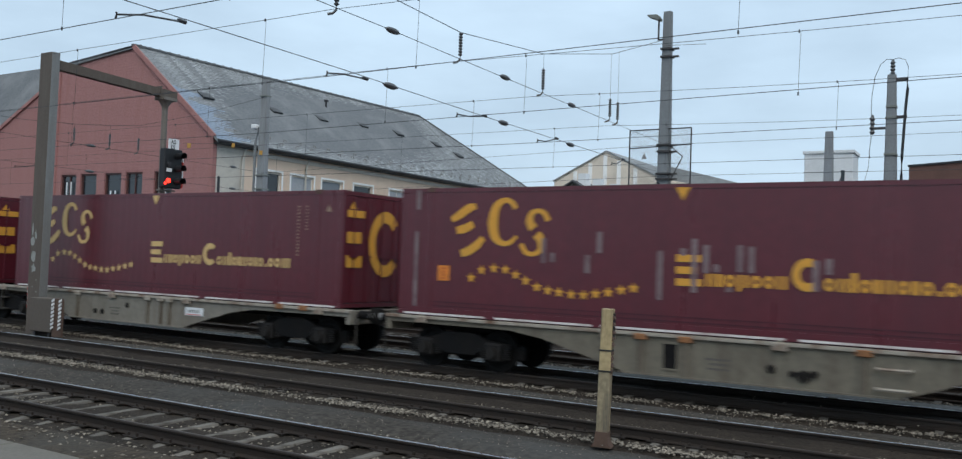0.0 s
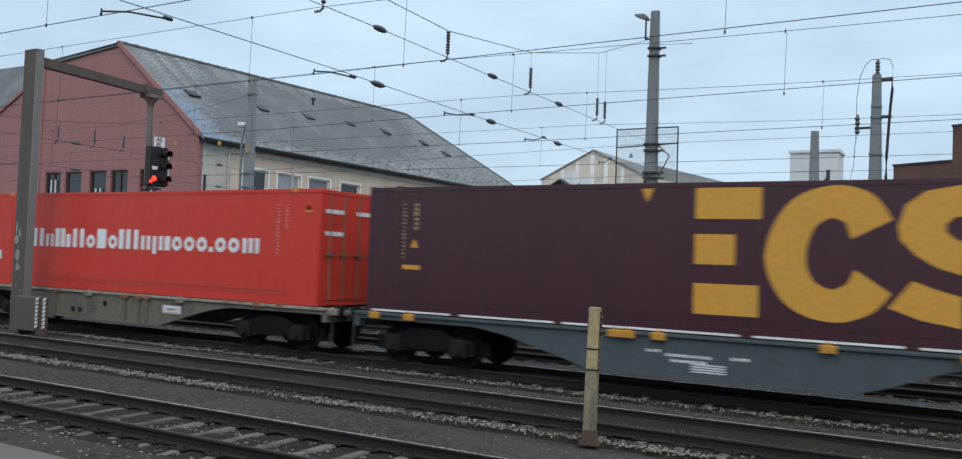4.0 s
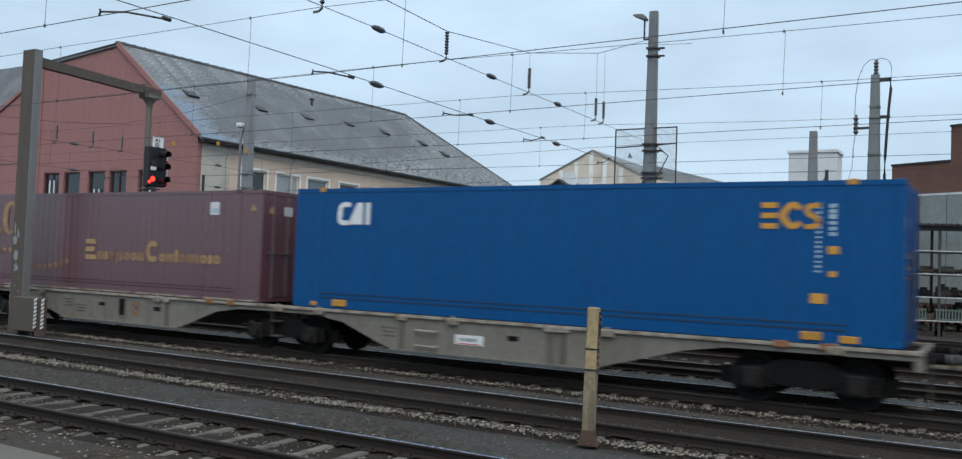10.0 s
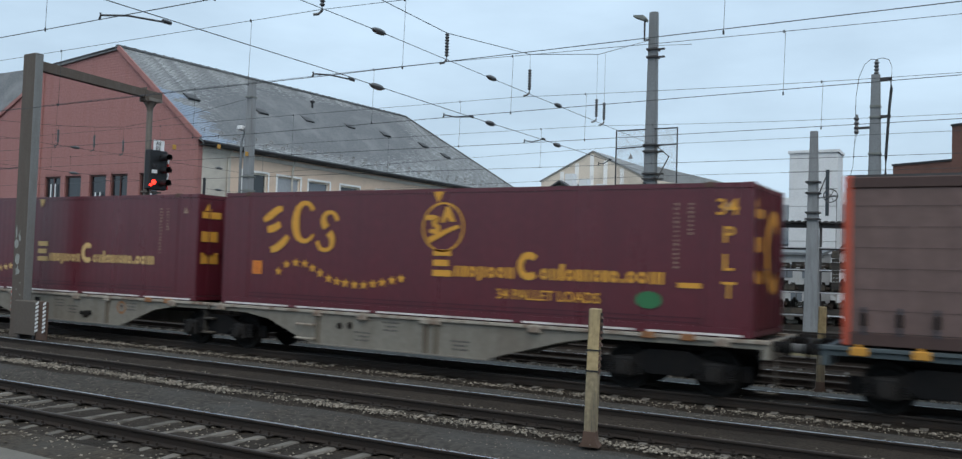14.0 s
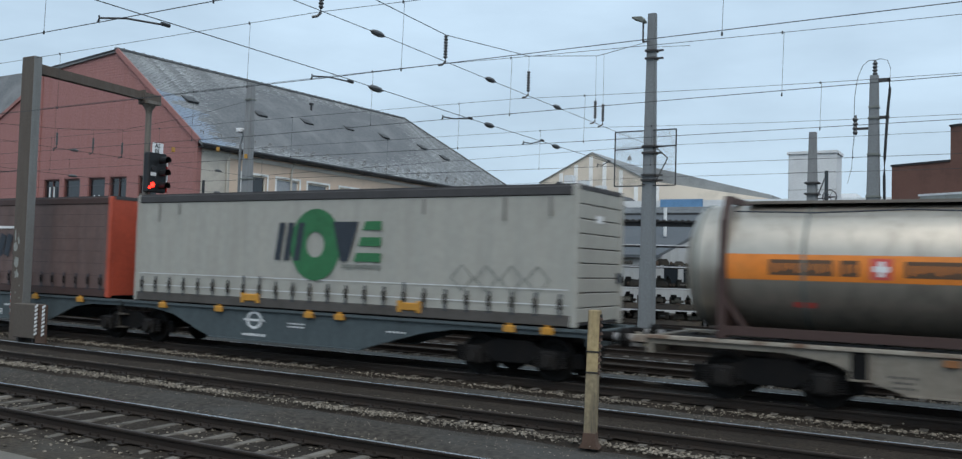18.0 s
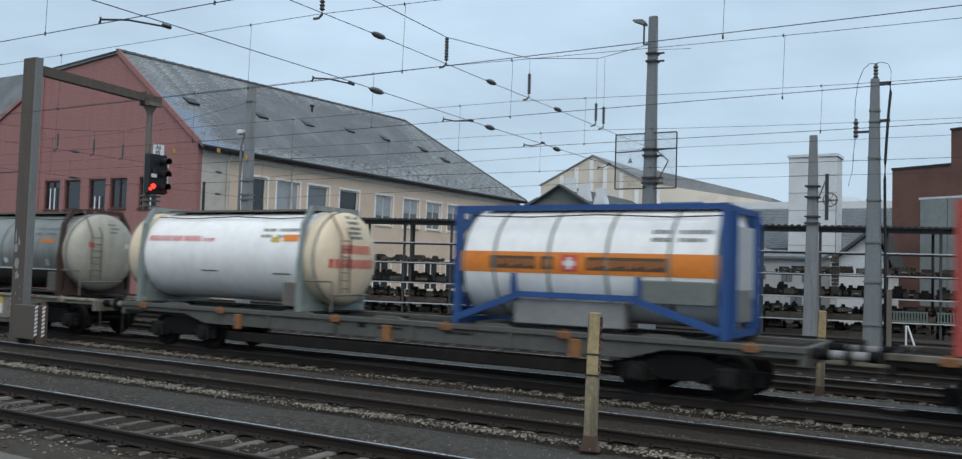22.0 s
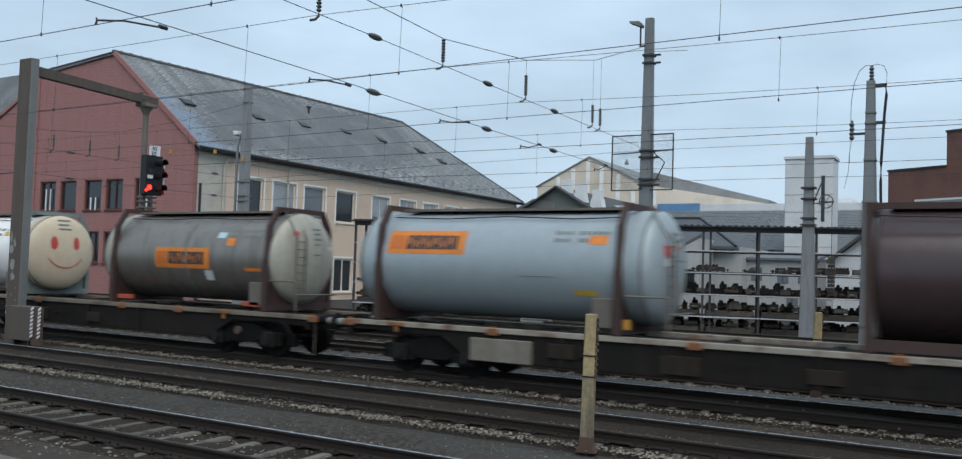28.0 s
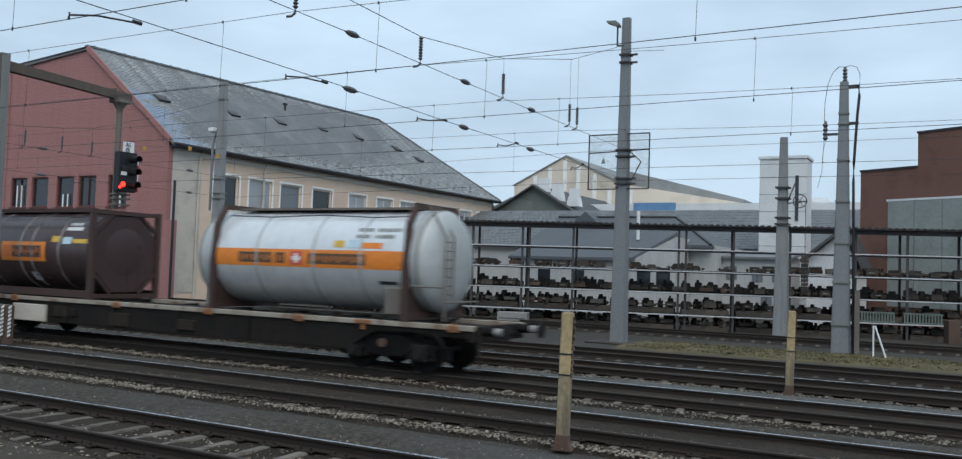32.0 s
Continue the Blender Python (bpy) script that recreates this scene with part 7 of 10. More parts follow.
for u, lab in ((32.4, "faded purple brown container with worn golden star logo"), (47.48, "weathered purple brown container with worn golden logo")):
    c = box_container(u, M_FADED, lab, 0.006)
    wave_logo(c, M_OLDGOLD, M_OLDGOLD, False)
    floor_stripe(c, M_WEDGE)
    Marks().rect(11.82, 12.16, 2.24, 2.58).done("sticker", M_PANEL, c, "pale blue sticker")
    Marks(proud=0.008).rect(11.86, 12.12, 2.3, 2.42).done("sticker_mark", M_PALEBLUE, c)
    Marks().rect(12.5, 12.62, 1.27, 1.38).done("small_mark", M_SCRAPE, c)
    code_bars(c, M_SCRAPE, 12.22, int(u) + 50, False)
    Marks().tri(13.3, 13.52, 2.35, 2.52).done("warning_mark", M_OLDGOLD, c)
    b = bmnew()
    box(b, CL - 0.028, CL - 0.024, -0.42, -0.14, 2.26, 2.5)
    part("end_mark", b, M_PANEL, c, "pale label on the door")
    b = bmnew()
    quads(b, [(CL - 0.024, -1.0, 2.3), (CL - 0.024, -0.75, 2.3), (CL - 0.024, -0.875, 2.5)], ((0, 1, 2),))
    part("end_mark", b, M_OLDGOLD, c, "worn triangle on the door")
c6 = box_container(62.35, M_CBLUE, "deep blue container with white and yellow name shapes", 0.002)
Marks().sweep(((1.72, 2.49), (1.46, 2.48), (1.40, 2.28), (1.42, 2.08), (1.72, 2.06)), (0.11, 0.12, 0.15, 0.12, 0.11), 5).done("name_shape", M_LETW, c6, "white open arc")
Marks().poly((1.64, 2.02), (2.09, 2.02), (2.09, 2.54), (1.92, 2.54)).done("name_shape", M_LETW, c6, "white wedge")
Marks().rect(2.17, 2.31, 2.02, 2.54).done("name_shape", M_LETW, c6, "white bar")
for z in (2.02, 2.21, 2.40):
    Marks().rect(11.32, 11.6, z, z + 0.1).done("logo_block", M_GOLD, c6)
Marks().sweep(((12.0, 2.38), (11.86, 2.46), (11.7, 2.26), (11.86, 2.06), (12.0, 2.14)), (0.1, 0.1, 0.13, 0.1, 0.1), 5).sweep(((12.34, 2.45), (12.14, 2.42), (12.14, 2.30), (12.3, 2.2), (12.28, 2.08), (12.08, 2.06)), (0.09,) * 6, 5).done("logo_curve", M_GOLD, c6)
code_bars(c6, M_PALEBLUE, 12.27, 4, False)
Marks().bars(12.5, 12.6, 1.9, 2.5, 6, 8, True).done("code_text", M_PALEBLUE, c6)
for x0, x1, z0, z1 in ((12.48, 12.66, 1.58, 1.72), (12.5, 12.62, 1.18, 1.28), (12.2, 12.45, 0.7, 0.88)):
    Marks().rect(x0, x1, z0, z1).done("size_label", M_GOLD, c6)
for z in (0.24, 0.34):
    Marks().rect(0.9, 12.8, z, z + 0.02).done("rail_line", M_LNAVY, c6)
XE = CL - 0.026
for i in range(4):
    b = bmnew()
    rbox(b, XE, XE + 0.006, -1.02 + i * 0.15, -0.91 + i * 0.15, 2.06, 2.28, 0.002)
    part("end_mark", b, M_LETW, c6, "white code bar on the door")
for y0, y1, z0, z1, m_ in ((-1.0, -0.72, 1.72, 1.82, M_GOLD), (-0.5, -0.25, 1.55, 1.63, M_GOLD), (-0.5, -0.25, 1.34, 1.42, M_GOLD), (-1.08, -0.1, 1.17, 1.23, M_CASTY), (-1.0, -0.75, 1.56, 1.64, M_PALEBLUE)):
    b = bmnew()
    rbox(b, XE, XE + 0.008, y0, y1, z0, z1, 0.002)
    part("end_mark", b, m_, c6, "small coloured mark on the door")
b = bmnew()
for y in (-0.55, -0.2):
    tube(b, (CL + 0.02, y, 0.25), (CL + 0.02, y, 1.7), 0.016, 6)
for k in range(6):
    tube(b, (CL + 0.02, -0.55, 0.35 + k * 0.24), (CL + 0.02, -0.2, 0.35 + k * 0.24), 0.013, 6)
for y in (-0.55, -0.2):
    for z in (0.3, 1.6):
        tube(b, (CL - 0.03, y, z), (CL + 0.02, y, z), 0.014, 6)
part("end_ladder", b, M_WBLUE, c6, "grey blue ladder on the door end")
for x0, x1, z0, z1 in ((1.26, 1.7, 0.05, 0.21), (0.6, 0.76, 0.03, 0.14), (12.05, 12.4, 0.05, 0.2), (12.7, 13.0, 0.03, 0.16)):
    b = bmnew()
    rbox(b, x0, x1, -CW - 0.03, -CW + 0.01, z0, z1, 0.012)
    part("lock_handle", b, M_CASTY, c6, "yellow locking fitting on the bottom rail")
c7 = maroon(77.76, "maroon container with hazard diamonds and pale yellow logo", M_PALEGOLD, M_PALEGOLD)
for z, m in ((1.12, M_LETW), (0.86, M_YLABEL), (0.6, M_LETW)):
    Marks(proud=0.009).patch(lambda u, v: (0.7 + (u - v) * 0.14, z + (u + v - 1) * 0.14)).done("hazard_diamond", m, c7, "hazard diamond placard")
    Marks(proud=0.012).patch(lambda u, v: (0.7 + (u - v) * 0.05, z + 0.03 + (u + v - 1) * 0.05)).done("diamond_symbol", M_LNAVY, c7)
c8 = maroon(92.5, "maroon container with round emblem and large pallet lettering")
Marks().ring(6.88, 2.02, 0.56, 0.56, 0.92, n=36).done("emblem_ring", M_GOLD, c8, "round yellow emblem")
Marks().sweep(((6.42, 2.22), (6.56, 2.24), (6.72, 2.20), (6.62, 2.10), (6.76, 2.0), (6.68, 1.92), (6.52, 1.94)), (0.1, 0.12, 0.12, 0.1, 0.12, 0.11, 0.08), 4) \
    .poly((6.82, 2.12), (6.94, 2.48), (7.04, 2.48), (7.2, 2.14), (7.06, 2.14), (6.98, 2.26), (6.92, 2.12)).sweep(((6.5, 1.72), (6.74, 1.82), (7.0, 1.94), (7.3, 2.04)), (0.14, 0.12, 0.1, 0.08), 4).done("emblem_shape", M_GOLD, c8)
text_part("34 PALLET LOADS", 0.30, 8.3, -1.257, 0.5, M_GOLD, c8, "lettering", "yellow lettering 34 PALLET LOADS")
for i, ch in enumerate(("34", "P", "L", "T")):
    text_part(ch, 0.44, 13.0 if i == 0 else 13.14, -1.257, 2.28 - i * 0.52, M_GOLD, c8, "lettering", "large yellow letters")
Marks(proud=0.009).ring(11.72, 0.62, 0.27, 0.17, 0.02, -40, 320, 18).done("leaf_mark", M_LGREEN, c8, "green leaf mark")
Marks().rect(12.3, 12.75, 0.88, 0.98).done("size_label", M_GOLD, c8)


# ---- curtain-sided swap bodies ----
def swap_body(u, cloth, posts, label, length, bands=True):
    th = thing("curtain_swap_body", label, "swap body", None, "containers on the train")
    rider(th, u, DECK + 0.02)
    w, h = 1.27, 2.95
    rnd = random.Random(int(u))
    for sgn in (-1, 1):
        b = bmnew()
        n = 120
        cols = []
        for i in range(n + 1):
            x = 0.14 + (length - 0.28) * i / n
            d = 0.01 * math.sin(x * 7.1) + 0.008 * math.sin(x * 17.3 + 1.3)
            cols.append([b.verts.new((x, sgn * (w - 0.03 + (d if 0 < j < 6 else 0)), 0.25 + (h - 0.45) * j / 6)) for j in range(7)])
        for p, q in zip(cols, cols[1:]):
            for j in range(6):
                b.faces.new((p[j], q[j], q[j + 1], p[j + 1]))
        part("curtain", b, cloth, th)
        b = bmnew()
        lo_, hi_ = sorted((sgn * w, sgn * (w - 0.08)))
        rbox(b, 0.05, length - 0.05, lo_, hi_, 0.02, 0.24, 0.01)
        part("side_rail", b, M_FBROWN if bands else M_SRAIL, th)
        b = bmnew()
        rbox(b, 0.05, length - 0.05, lo_, hi_, h - 0.22, h - 0.02, 0.02)
        part("top_rail", b, M_RACK if not bands else M_FBROWN, th)
        for x in (0.0, length - 0.14):
            b = bmnew()
            lo2, hi2 = sorted((sgn * (w + 0.004), sgn * (w - 0.14)))
            rbox(b, x, x + 0.14, lo2, hi2, 0.0, h, 0.02)
            part("corner_post", b, posts, th)
        if sgn < 0:
            nst = 24
            for i in range(nst):
                x = 0.35 + (length - 0.7) * i / (nst - 1)
                b = bmnew()
                hi_z = 0.68 + (0.12 if any(abs(x - c_) < 0.4 for c_ in (4.53, 9.5)) else 0)
                box(b, x - 0.03, x + 0.03, -w - 0.014, -w - 0.006, 0.2, hi_z)
                part("strap", b, M_LNAVY, th, "dark tension strap")
                b = bmnew()
                rbox(b, x - 0.05, x + 0.05, -w - 0.04, -w - 0.015, 0.36, 0.58, 0.012)
                part("buckle", b, M_BOGIE, th)
            for x in (4.2, 9.18):
                b = bmnew()
                rbox(b, x, x + 0.66, -w - 0.03, -w + 0.05, 0.16, 0.34, 0.02)
                for dx in (0.0, 0.54):
                    rbox(b, x + dx, x + dx + 0.12, -w - 0.028, -w + 0.05, 0.11, 0.38, 0.012)
                part("grab_plate", b, M_CASTY, th, "yellow lifting plate")
    b = bmnew()
    box(b, 0.02, length - 0.02, -w + 0.03, w - 0.03, h - 0.08, h + 0.02)
    part("roof", b, M_RACK, th)
    b = bmnew()
    box(b, 0.05, length - 0.05, -w + 0.09, w - 0.09, 0.05, 0.2)
    part("floor", b, M_RACK, th)
    b = bmnew()
    box(b, 0.04, 0.1, -w + 0.14, w - 0.14, 0.05, h - 0.05)
    part("front_wall", b, posts if bands else cloth, th)
    for k in range(9 if not bands else 1):
        b = bmnew()
        z0, z1 = (0.06, h - 0.06) if bands else (0.1 + k * 0.31, 0.39 + k * 0.31)
        rbox(b, length - 0.1, length - 0.03, -w + 0.14, w - 0.14, z0, z1, 0.012)
        part("rear_door" if bands else "rear_board", b, posts if bands else cloth, th)
    if bands:
        for k in range(6):
            Marks(lambda x, z: -w + 0.022).rect(0.16, length - 0.16, 0.62 + k * 0.36, 0.630 + k * 0.36).done("curtain_seam", M_CURTS, th)
    return th


s9 = swap_body(107.75, M_CURTB, M_ORANGER, "brown curtain-sided swap body with red end posts", 13.7)
sk9 = lambda x, z: -1.262
def lean9(m, pts, w):
    Marks(sk9, 0.006).sweep(pts, w if isinstance(w, tuple) else (w,) * len(pts), 5).done("name_shape", m, s9, "white slanted name shape" if m is M_LETW else "dark slanted name shape")


lean9(M_LETW, ((4.74, 1.78), (4.28, 1.78), (4.16, 1.62), (4.06, 1.28), (4.14, 1.17), (4.56, 1.17)), (0.12, 0.13, 0.2, 0.2, 0.13, 0.12))
lean9(M_LETW, ((4.88, 1.14), (5.0, 1.5), (5.08, 1.82)), 0.26)
lean9(M_LETW, ((5.7, 1.78), (5.56, 1.62), (5.46, 1.28), (5.56, 1.17), (5.96, 1.17), (6.12, 1.32), (6.22, 1.62), (6.14, 1.77), (5.7, 1.78)), (0.12, 0.19, 0.19, 0.12, 0.12, 0.19, 0.19, 0.12, 0.12))
lean9(M_LETW, ((3.86, 0.96), (5.2, 0.98), (6.3, 0.98), (6.52, 1.06), (6.72, 1.7), (6.86, 1.98), (7.14, 2.03)), (0.07, 0.07, 0.09, 0.2, 0.24, 0.18, 0.08))
lean9(M_LETW, ((6.5, 0.9), (6.84, 0.94), (7.0, 1.1), (7.22, 1.75), (7.36, 1.98), (7.8, 2.04), (9.06, 2.04)), (0.07, 0.14, 0.22, 0.24, 0.18, 0.09, 0.07))
for xa, xb, w in ((7.58, 7.80, 0.3), (8.20, 8.42, 0.3), (8.58, 8.78, 0.3), (9.04, 9.26, 0.24)):
    lean9(M_LNAVY, ((xa, 1.15), ((xa + xb) / 2, 1.5), (xb, 1.82)), w)
lean9(M_LNAVY, ((9.6, 1.15), (9.76, 1.66), (9.88, 2.06)), 0.26)
Marks(sk9, 0.02).rect(4.4, 5.0, 0.45, 0.58).done("yellow_mark", M_CASTY, s9)
Marks(sk9, 0.02).rect(4.98, 5.2, 0.4, 0.62).done("red_mark", M_LRED, s9)
s10 = swap_body(122.6, M_CURTG, M_CURTG, "grey curtain-sided swap body with a green ring logo", 13.65, False)
sk10 = lambda x, z: -1.265
b = bmnew()
rbox(b, 13.62, 13.635, -0.25, 0.1, 2.2, 2.36, 0.004)
part("tail_plate", b, M_LETW, s10, "small white plate on the rear boards")
b = bmnew()
rbox(b, 13.62, 13.66, 0.95, 1.2, 0.9, 1.15, 0.03)
part("rear_latch", b, M_LNAVY, s10)
Marks(sk10).ring(6.65, 1.63, 0.80, 0.88, 0.36, n=44).done("logo_ring", M_LGREEN, s10, "large green ring logo")
for xa, xb in ((5.42, 5.56), (5.72, 5.86), (6.06, 6.20)):
    Marks(sk10, 0.009).poly((xa - 0.1, 1.23), (xa + 0.1, 1.23), (xb + 0.1, 2.17), (xb - 0.1, 2.17)).done("logo_stroke", M_LNAVY, s10, "dark slanted logo stroke")
Marks(sk10, 0.009).poly((7.19, 2.19), (7.98, 2.19), (7.68, 1.24), (7.46, 1.24)).done("logo_stroke", M_LNAVY, s10, "dark wedge logo stroke")
for x0, x1, z0, z1 in ((8.10, 8.18, 1.99, 2.20), (7.98, 8.06, 1.61, 1.82), (7.85, 7.93, 1.24, 1.45)):
    Marks(sk10).poly((x0, z0), (8.66, z0), (8.66, z1), (x1, z1)).done("logo_bar", M_LGREEN, s10, "green logo bar")
Marks(sk10).bars(7.5, 8.68, 1.08, 1.18, 12, 3).done("small_text", M_SHUTTER, s10)
for k in range(4):
    Marks(sk10).ring(10.9 + k * 0.62, 0.95, 0.3, 0.3, 0.9, n=4, nv=1).done("placard_outline", M_SHUTTER, s10, "faint diamond placard outline")
for z in (0.44, 0.76):
    Marks(sk10, 0.004).rect(0.2, 13.45, z, z + 0.02).done("curtain_seam", M_PANEL, s10, "pale seam along the curtain's foot")
for x0, h_ in ((0.9, 0.5), (1.7, 0.3), (9.8, 0.35), (11.9, 0.5), (13.0, 0.4)):
    Marks(sk10, 0.003).rect(x0, x0 + 0.07, 2.7 - h_, 2.7).done("dirt_run", M_CURTD, s10, "dark dirt run under the roof rail")


# ---- tank containers ----
TR, TZ = 1.2, 1.36


def tank_skin(x, z):
    return -math.sqrt(max(TR * TR - (z - TZ) ** 2, 0.0001))


def tank(u, shell, frame_m, label, kind="swap", ends=None, lower=None, bands=(), over=0.45, right=0.2, band_m=None):
    """A tank container. swap: the tank reaches out past two upright frames; boxed: a full frame round it."""
    th = thing("tank_container", label, "tank container", None, "tank containers on the train")
    rider(th, u, DECK + 0.02)
    L_, o = 6.058, (over if kind == "swap" else -0.22)
    a, c = -o, L_ + (right if kind == "swap" else o)
    d = 0.40 if kind == "swap" else 0.2
    n = 48
    b = bmnew()
    prof = [(TR, a + 0.02), (TR, (a + c) / 2), (TR, c - 0.02)] if not ends else [(TR, 0.05), (TR, L_ / 2), (TR, L_ - 0.05)]
    rings = []
    for r, x in prof:
        rings.append([b.verts.new((x, r * math.cos(2 * math.pi * i / n), TZ + r * math.sin(2 * math.pi * i / n))) for i in range(n)])
    for p, q in zip(rings, rings[1:]):
        for i in range(n):
            b.faces.new((p[i], p[(i + 1) % n], q[(i + 1) % n], q[i]))
    part("tank_shell", b, shell, th)
    if ends:
        for x0, x1 in ((a + 0.02, 0.05), (L_ - 0.05, c - 0.02)):
            b = bmnew()
            tube(b, (x0, 0, TZ), (x1, 0, TZ), TR, n, caps=False)
            part("tank_end_ring", b, ends, th, "cream painted end of the tank" if ends is M_CREAM else "dull grey end of the tank")
    for s, x in ((-1, a), (1, c)):
        b = bmnew()
        prof = [(TR, -s * 0.022)] + [(TR * math.cos(w), s * d * math.sin(w)) for w in [math.pi / 2 * k / 8 for k in range(1, 8)]] + [(0.02, s * d)]
        lathe(b, prof, (x, 0, TZ), "x", n)
        part("tank_end", b, ends or shell, th, "domed tank end")
        b = bmnew()
        lathe(b, [(TR + 0.001, -0.025), (TR + 0.014, -0.02), (TR + 0.014, 0.02), (TR - 0.004, 0.03)], (x, 0, TZ), "x", n)
        part("end_seam", b, M_SHUTTER if shell is not M_DBROWN else M_FBROWN, th)
    for x in bands:
        b = bmnew()
        lathe(b, [(TR + 0.001, -0.03), (TR + 0.012, -0.03), (TR + 0.012, 0.03), (TR + 0.001, 0.03)], (x, 0, TZ), "x", n)
        part("band", b, band_m or (M_SHUTTER if shell is not M_DBROWN else M_FBROWN), th, "clamping band")
    if kind == "swap":
        for x in (0.06, L_ - 0.06):
            for sgn in (-1, 1):
                b = bmnew()
                beam(b, (x, sgn * 1.21, 0.0), (x, sgn * 1.21, 1.3), 0.13, 0.15)
                beam(b, (x, sgn * 1.21, 1.28), (x, sgn * 1.12, 2.2), 0.13, 0.12)
                beam(b, (x, sgn * 1.12, 2.18), (x, sgn * 0.85, 2.62), 0.13, 0.12)
                part("upright", b, frame_m, th)
                b = bmnew()
                rbox(b, x - 0.1, x + 0.1, sgn * 1.14 - 0.1, sgn * 1.14 + 0.1, 0, 0.12, 0.012)
                part("corner_casting", b, frame_m, th)
            b = bmnew()
            beam(b, (x, -0.9, 2.62), (x, 0.9, 2.62), 0.12)
            part("top_cross_bar", b, frame_m, th)
            b = bmnew()
            beam(b, (x, -1.15, 0.1), (x, 1.15, 0.1), 0.16)
            part("saddle_beam", b, frame_m, th)
            b = bmnew()
            prism(b, ((-1.1, 0.1), (1.1, 0.1), (1.05, 0.75), (0.6, 0.38), (0, 0.2), (-0.6, 0.38), (-1.05, 0.75)), "x", x - 0.05, x + 0.05)
            part("saddle", b, frame_m, th)
    else:
        for x in (0.075, L_ - 0.075):
            for sgn in (-1, 1):
                b = bmnew()
                beam(b, (x, sgn * 1.145, 0.0), (x, sgn * 1.145, 2.591), 0.15)
                part("corner_post", b, frame_m, th)
            for z in (0.08, 2.51):
                b = bmnew()
                beam(b, (x, -1.1, z), (x, 1.1, z), 0.12)
                part("end_bar", b, frame_m, th)
            for sgn in (-1, 1):
                for z0, z1 in ((0.15, 0.75), (2.45, 1.95)):
                    b = bmnew()
                    beam(b, (x, sgn * 0.5, z0), (x, sgn * 1.1, z1), 0.09)
                    part("corner_brace", b, frame_m, th)
        for sgn in (-1, 1):
            b = bmnew()
            beam(b, (0.1, sgn * 1.16, 2.53), (L_ - 0.1, sgn * 1.16, 2.53), 0.09, 0.11)
            part("top_rail", b, frame_m, th)
            b = bmnew()
            beam(b, (0.1, sgn * 1.16, 0.13), (L_ - 0.1, sgn * 1.16, 0.13), 0.11, 0.2)
            part("bottom_rail", b, frame_m, th)
            for x0, x1 in ((0.15, 1.3), (L_ - 0.15, L_ - 1.3)):
                b = bmnew()
                beam(b, (x0, sgn * 1.16, 0.55), (x1, sgn * 1.16, 0.2), 0.08)
                part("side_brace", b, frame_m, th)
    if lower:
        for sgn in (-1, 1):
            b = bmnew()
            beam(b, (0.1, sgn * 1.2, 0.15), (L_ - 0.1, sgn * 1.2, 0.15), 0.1, 0.17)
            part("lower_rail", b, lower, th)
            for x0, x1 in ((0.1, 0.5), (L_ - 0.1, L_ - 0.5)):
                b = bmnew()
                beam(b, (x0, sgn * 1.2, 0.75), (x1, sgn * 1.2, 0.2), 0.08)
                part("brace", b, lower, th)
    # walkway, manholes, ladder, end box
    b = bmnew()
    box(b, 0.3, L_ - 0.3, -0.52, 0.1, 2.572, 2.592)
    for y in (-0.53, 0.1):
        box(b, 0.28, L_ - 0.28, y - 0.012, y + 0.012, 2.55, 2.605)
    part("walkway", b, M_GALV if shell is not M_DBROWN else M_RACK, th, "roof walkway grating")
    b = bmnew()
    hose(b, [(0.15, -0.72, 2.40), (1.6, -0.75, 2.36), (3.2, -0.72, 2.41), (4.8, -0.76, 2.35), (L_ - 0.15, -0.74, 2.38)], 0.016, 5)
    part("drain_hose", b, M_LNAVY, th, "thin dark hose along the top")
    for x in (1.6, 3.0, 4.4):
        b = bmnew()
        tube(b, (x, 0.45, 2.4), (x, 0.45, 2.6), 0.25, 16)
        part("manhole", b, M_GALV, th)
    if kind == "swap":
        lad = bmnew()
        for y in (-0.62, -0.28):
            tube(lad, (c + 0.42, y, 0.5), (c + 0.42, y, 1.9), 0.02, 6)
            tube(lad, (c + 0.42, y, 1.9), (c - 0.05, y, 2.64), 0.02, 6)
        for k in range(7):
            tube(lad, (c + 0.42, -0.62, 0.6 + k * 0.2), (c + 0.42, -0.28, 0.6 + k * 0.2), 0.014, 6)
        part("ladder", lad, M_GALV, th, "steel ladder at the tank end")
        b = bmnew()
        rbox(b, L_ - 0.62, L_ - 0.18, -1.22, -1.0, 0.12, 0.72, 0.02)
        part("valve_box", b, M_GALV, th)
        b = bmnew()
        hose(b, [(L_ + 0.1, -1.24, 0.78), (L_ + 0.98, -1.24, 0.78), (L_ + 1.0, -1.24, 0.74), (L_ + 1.0, -1.24, 0.05)], 0.025, 6)
        tube(b, (L_ + 1.0, -1.24, 0.45), (L_ + 1.0, 0.2, 0.45), 0.025, 6)
        part("hand_rail", b, M_GALV, th)
    for x0, x1, z0, n_ in ((4.5, 4.95, 2.0, 4), (5.05, 5.75, 2.0, 6), (4.5, 4.9, 1.84, 4), (5.05, 5.6, 1.84, 5)) if shell is not M_DBROWN else ((4.75, 5.3, 2.1, 5),):
        Marks(tank_skin, 0.006).bars(x0, x1, z0, z0 + 0.09, n_, int(u) + n_).done("code_text", M_SHUTTER if shell is not M_DBROWN else M_PANEL, th, "row of illegible code marks", "stuff")
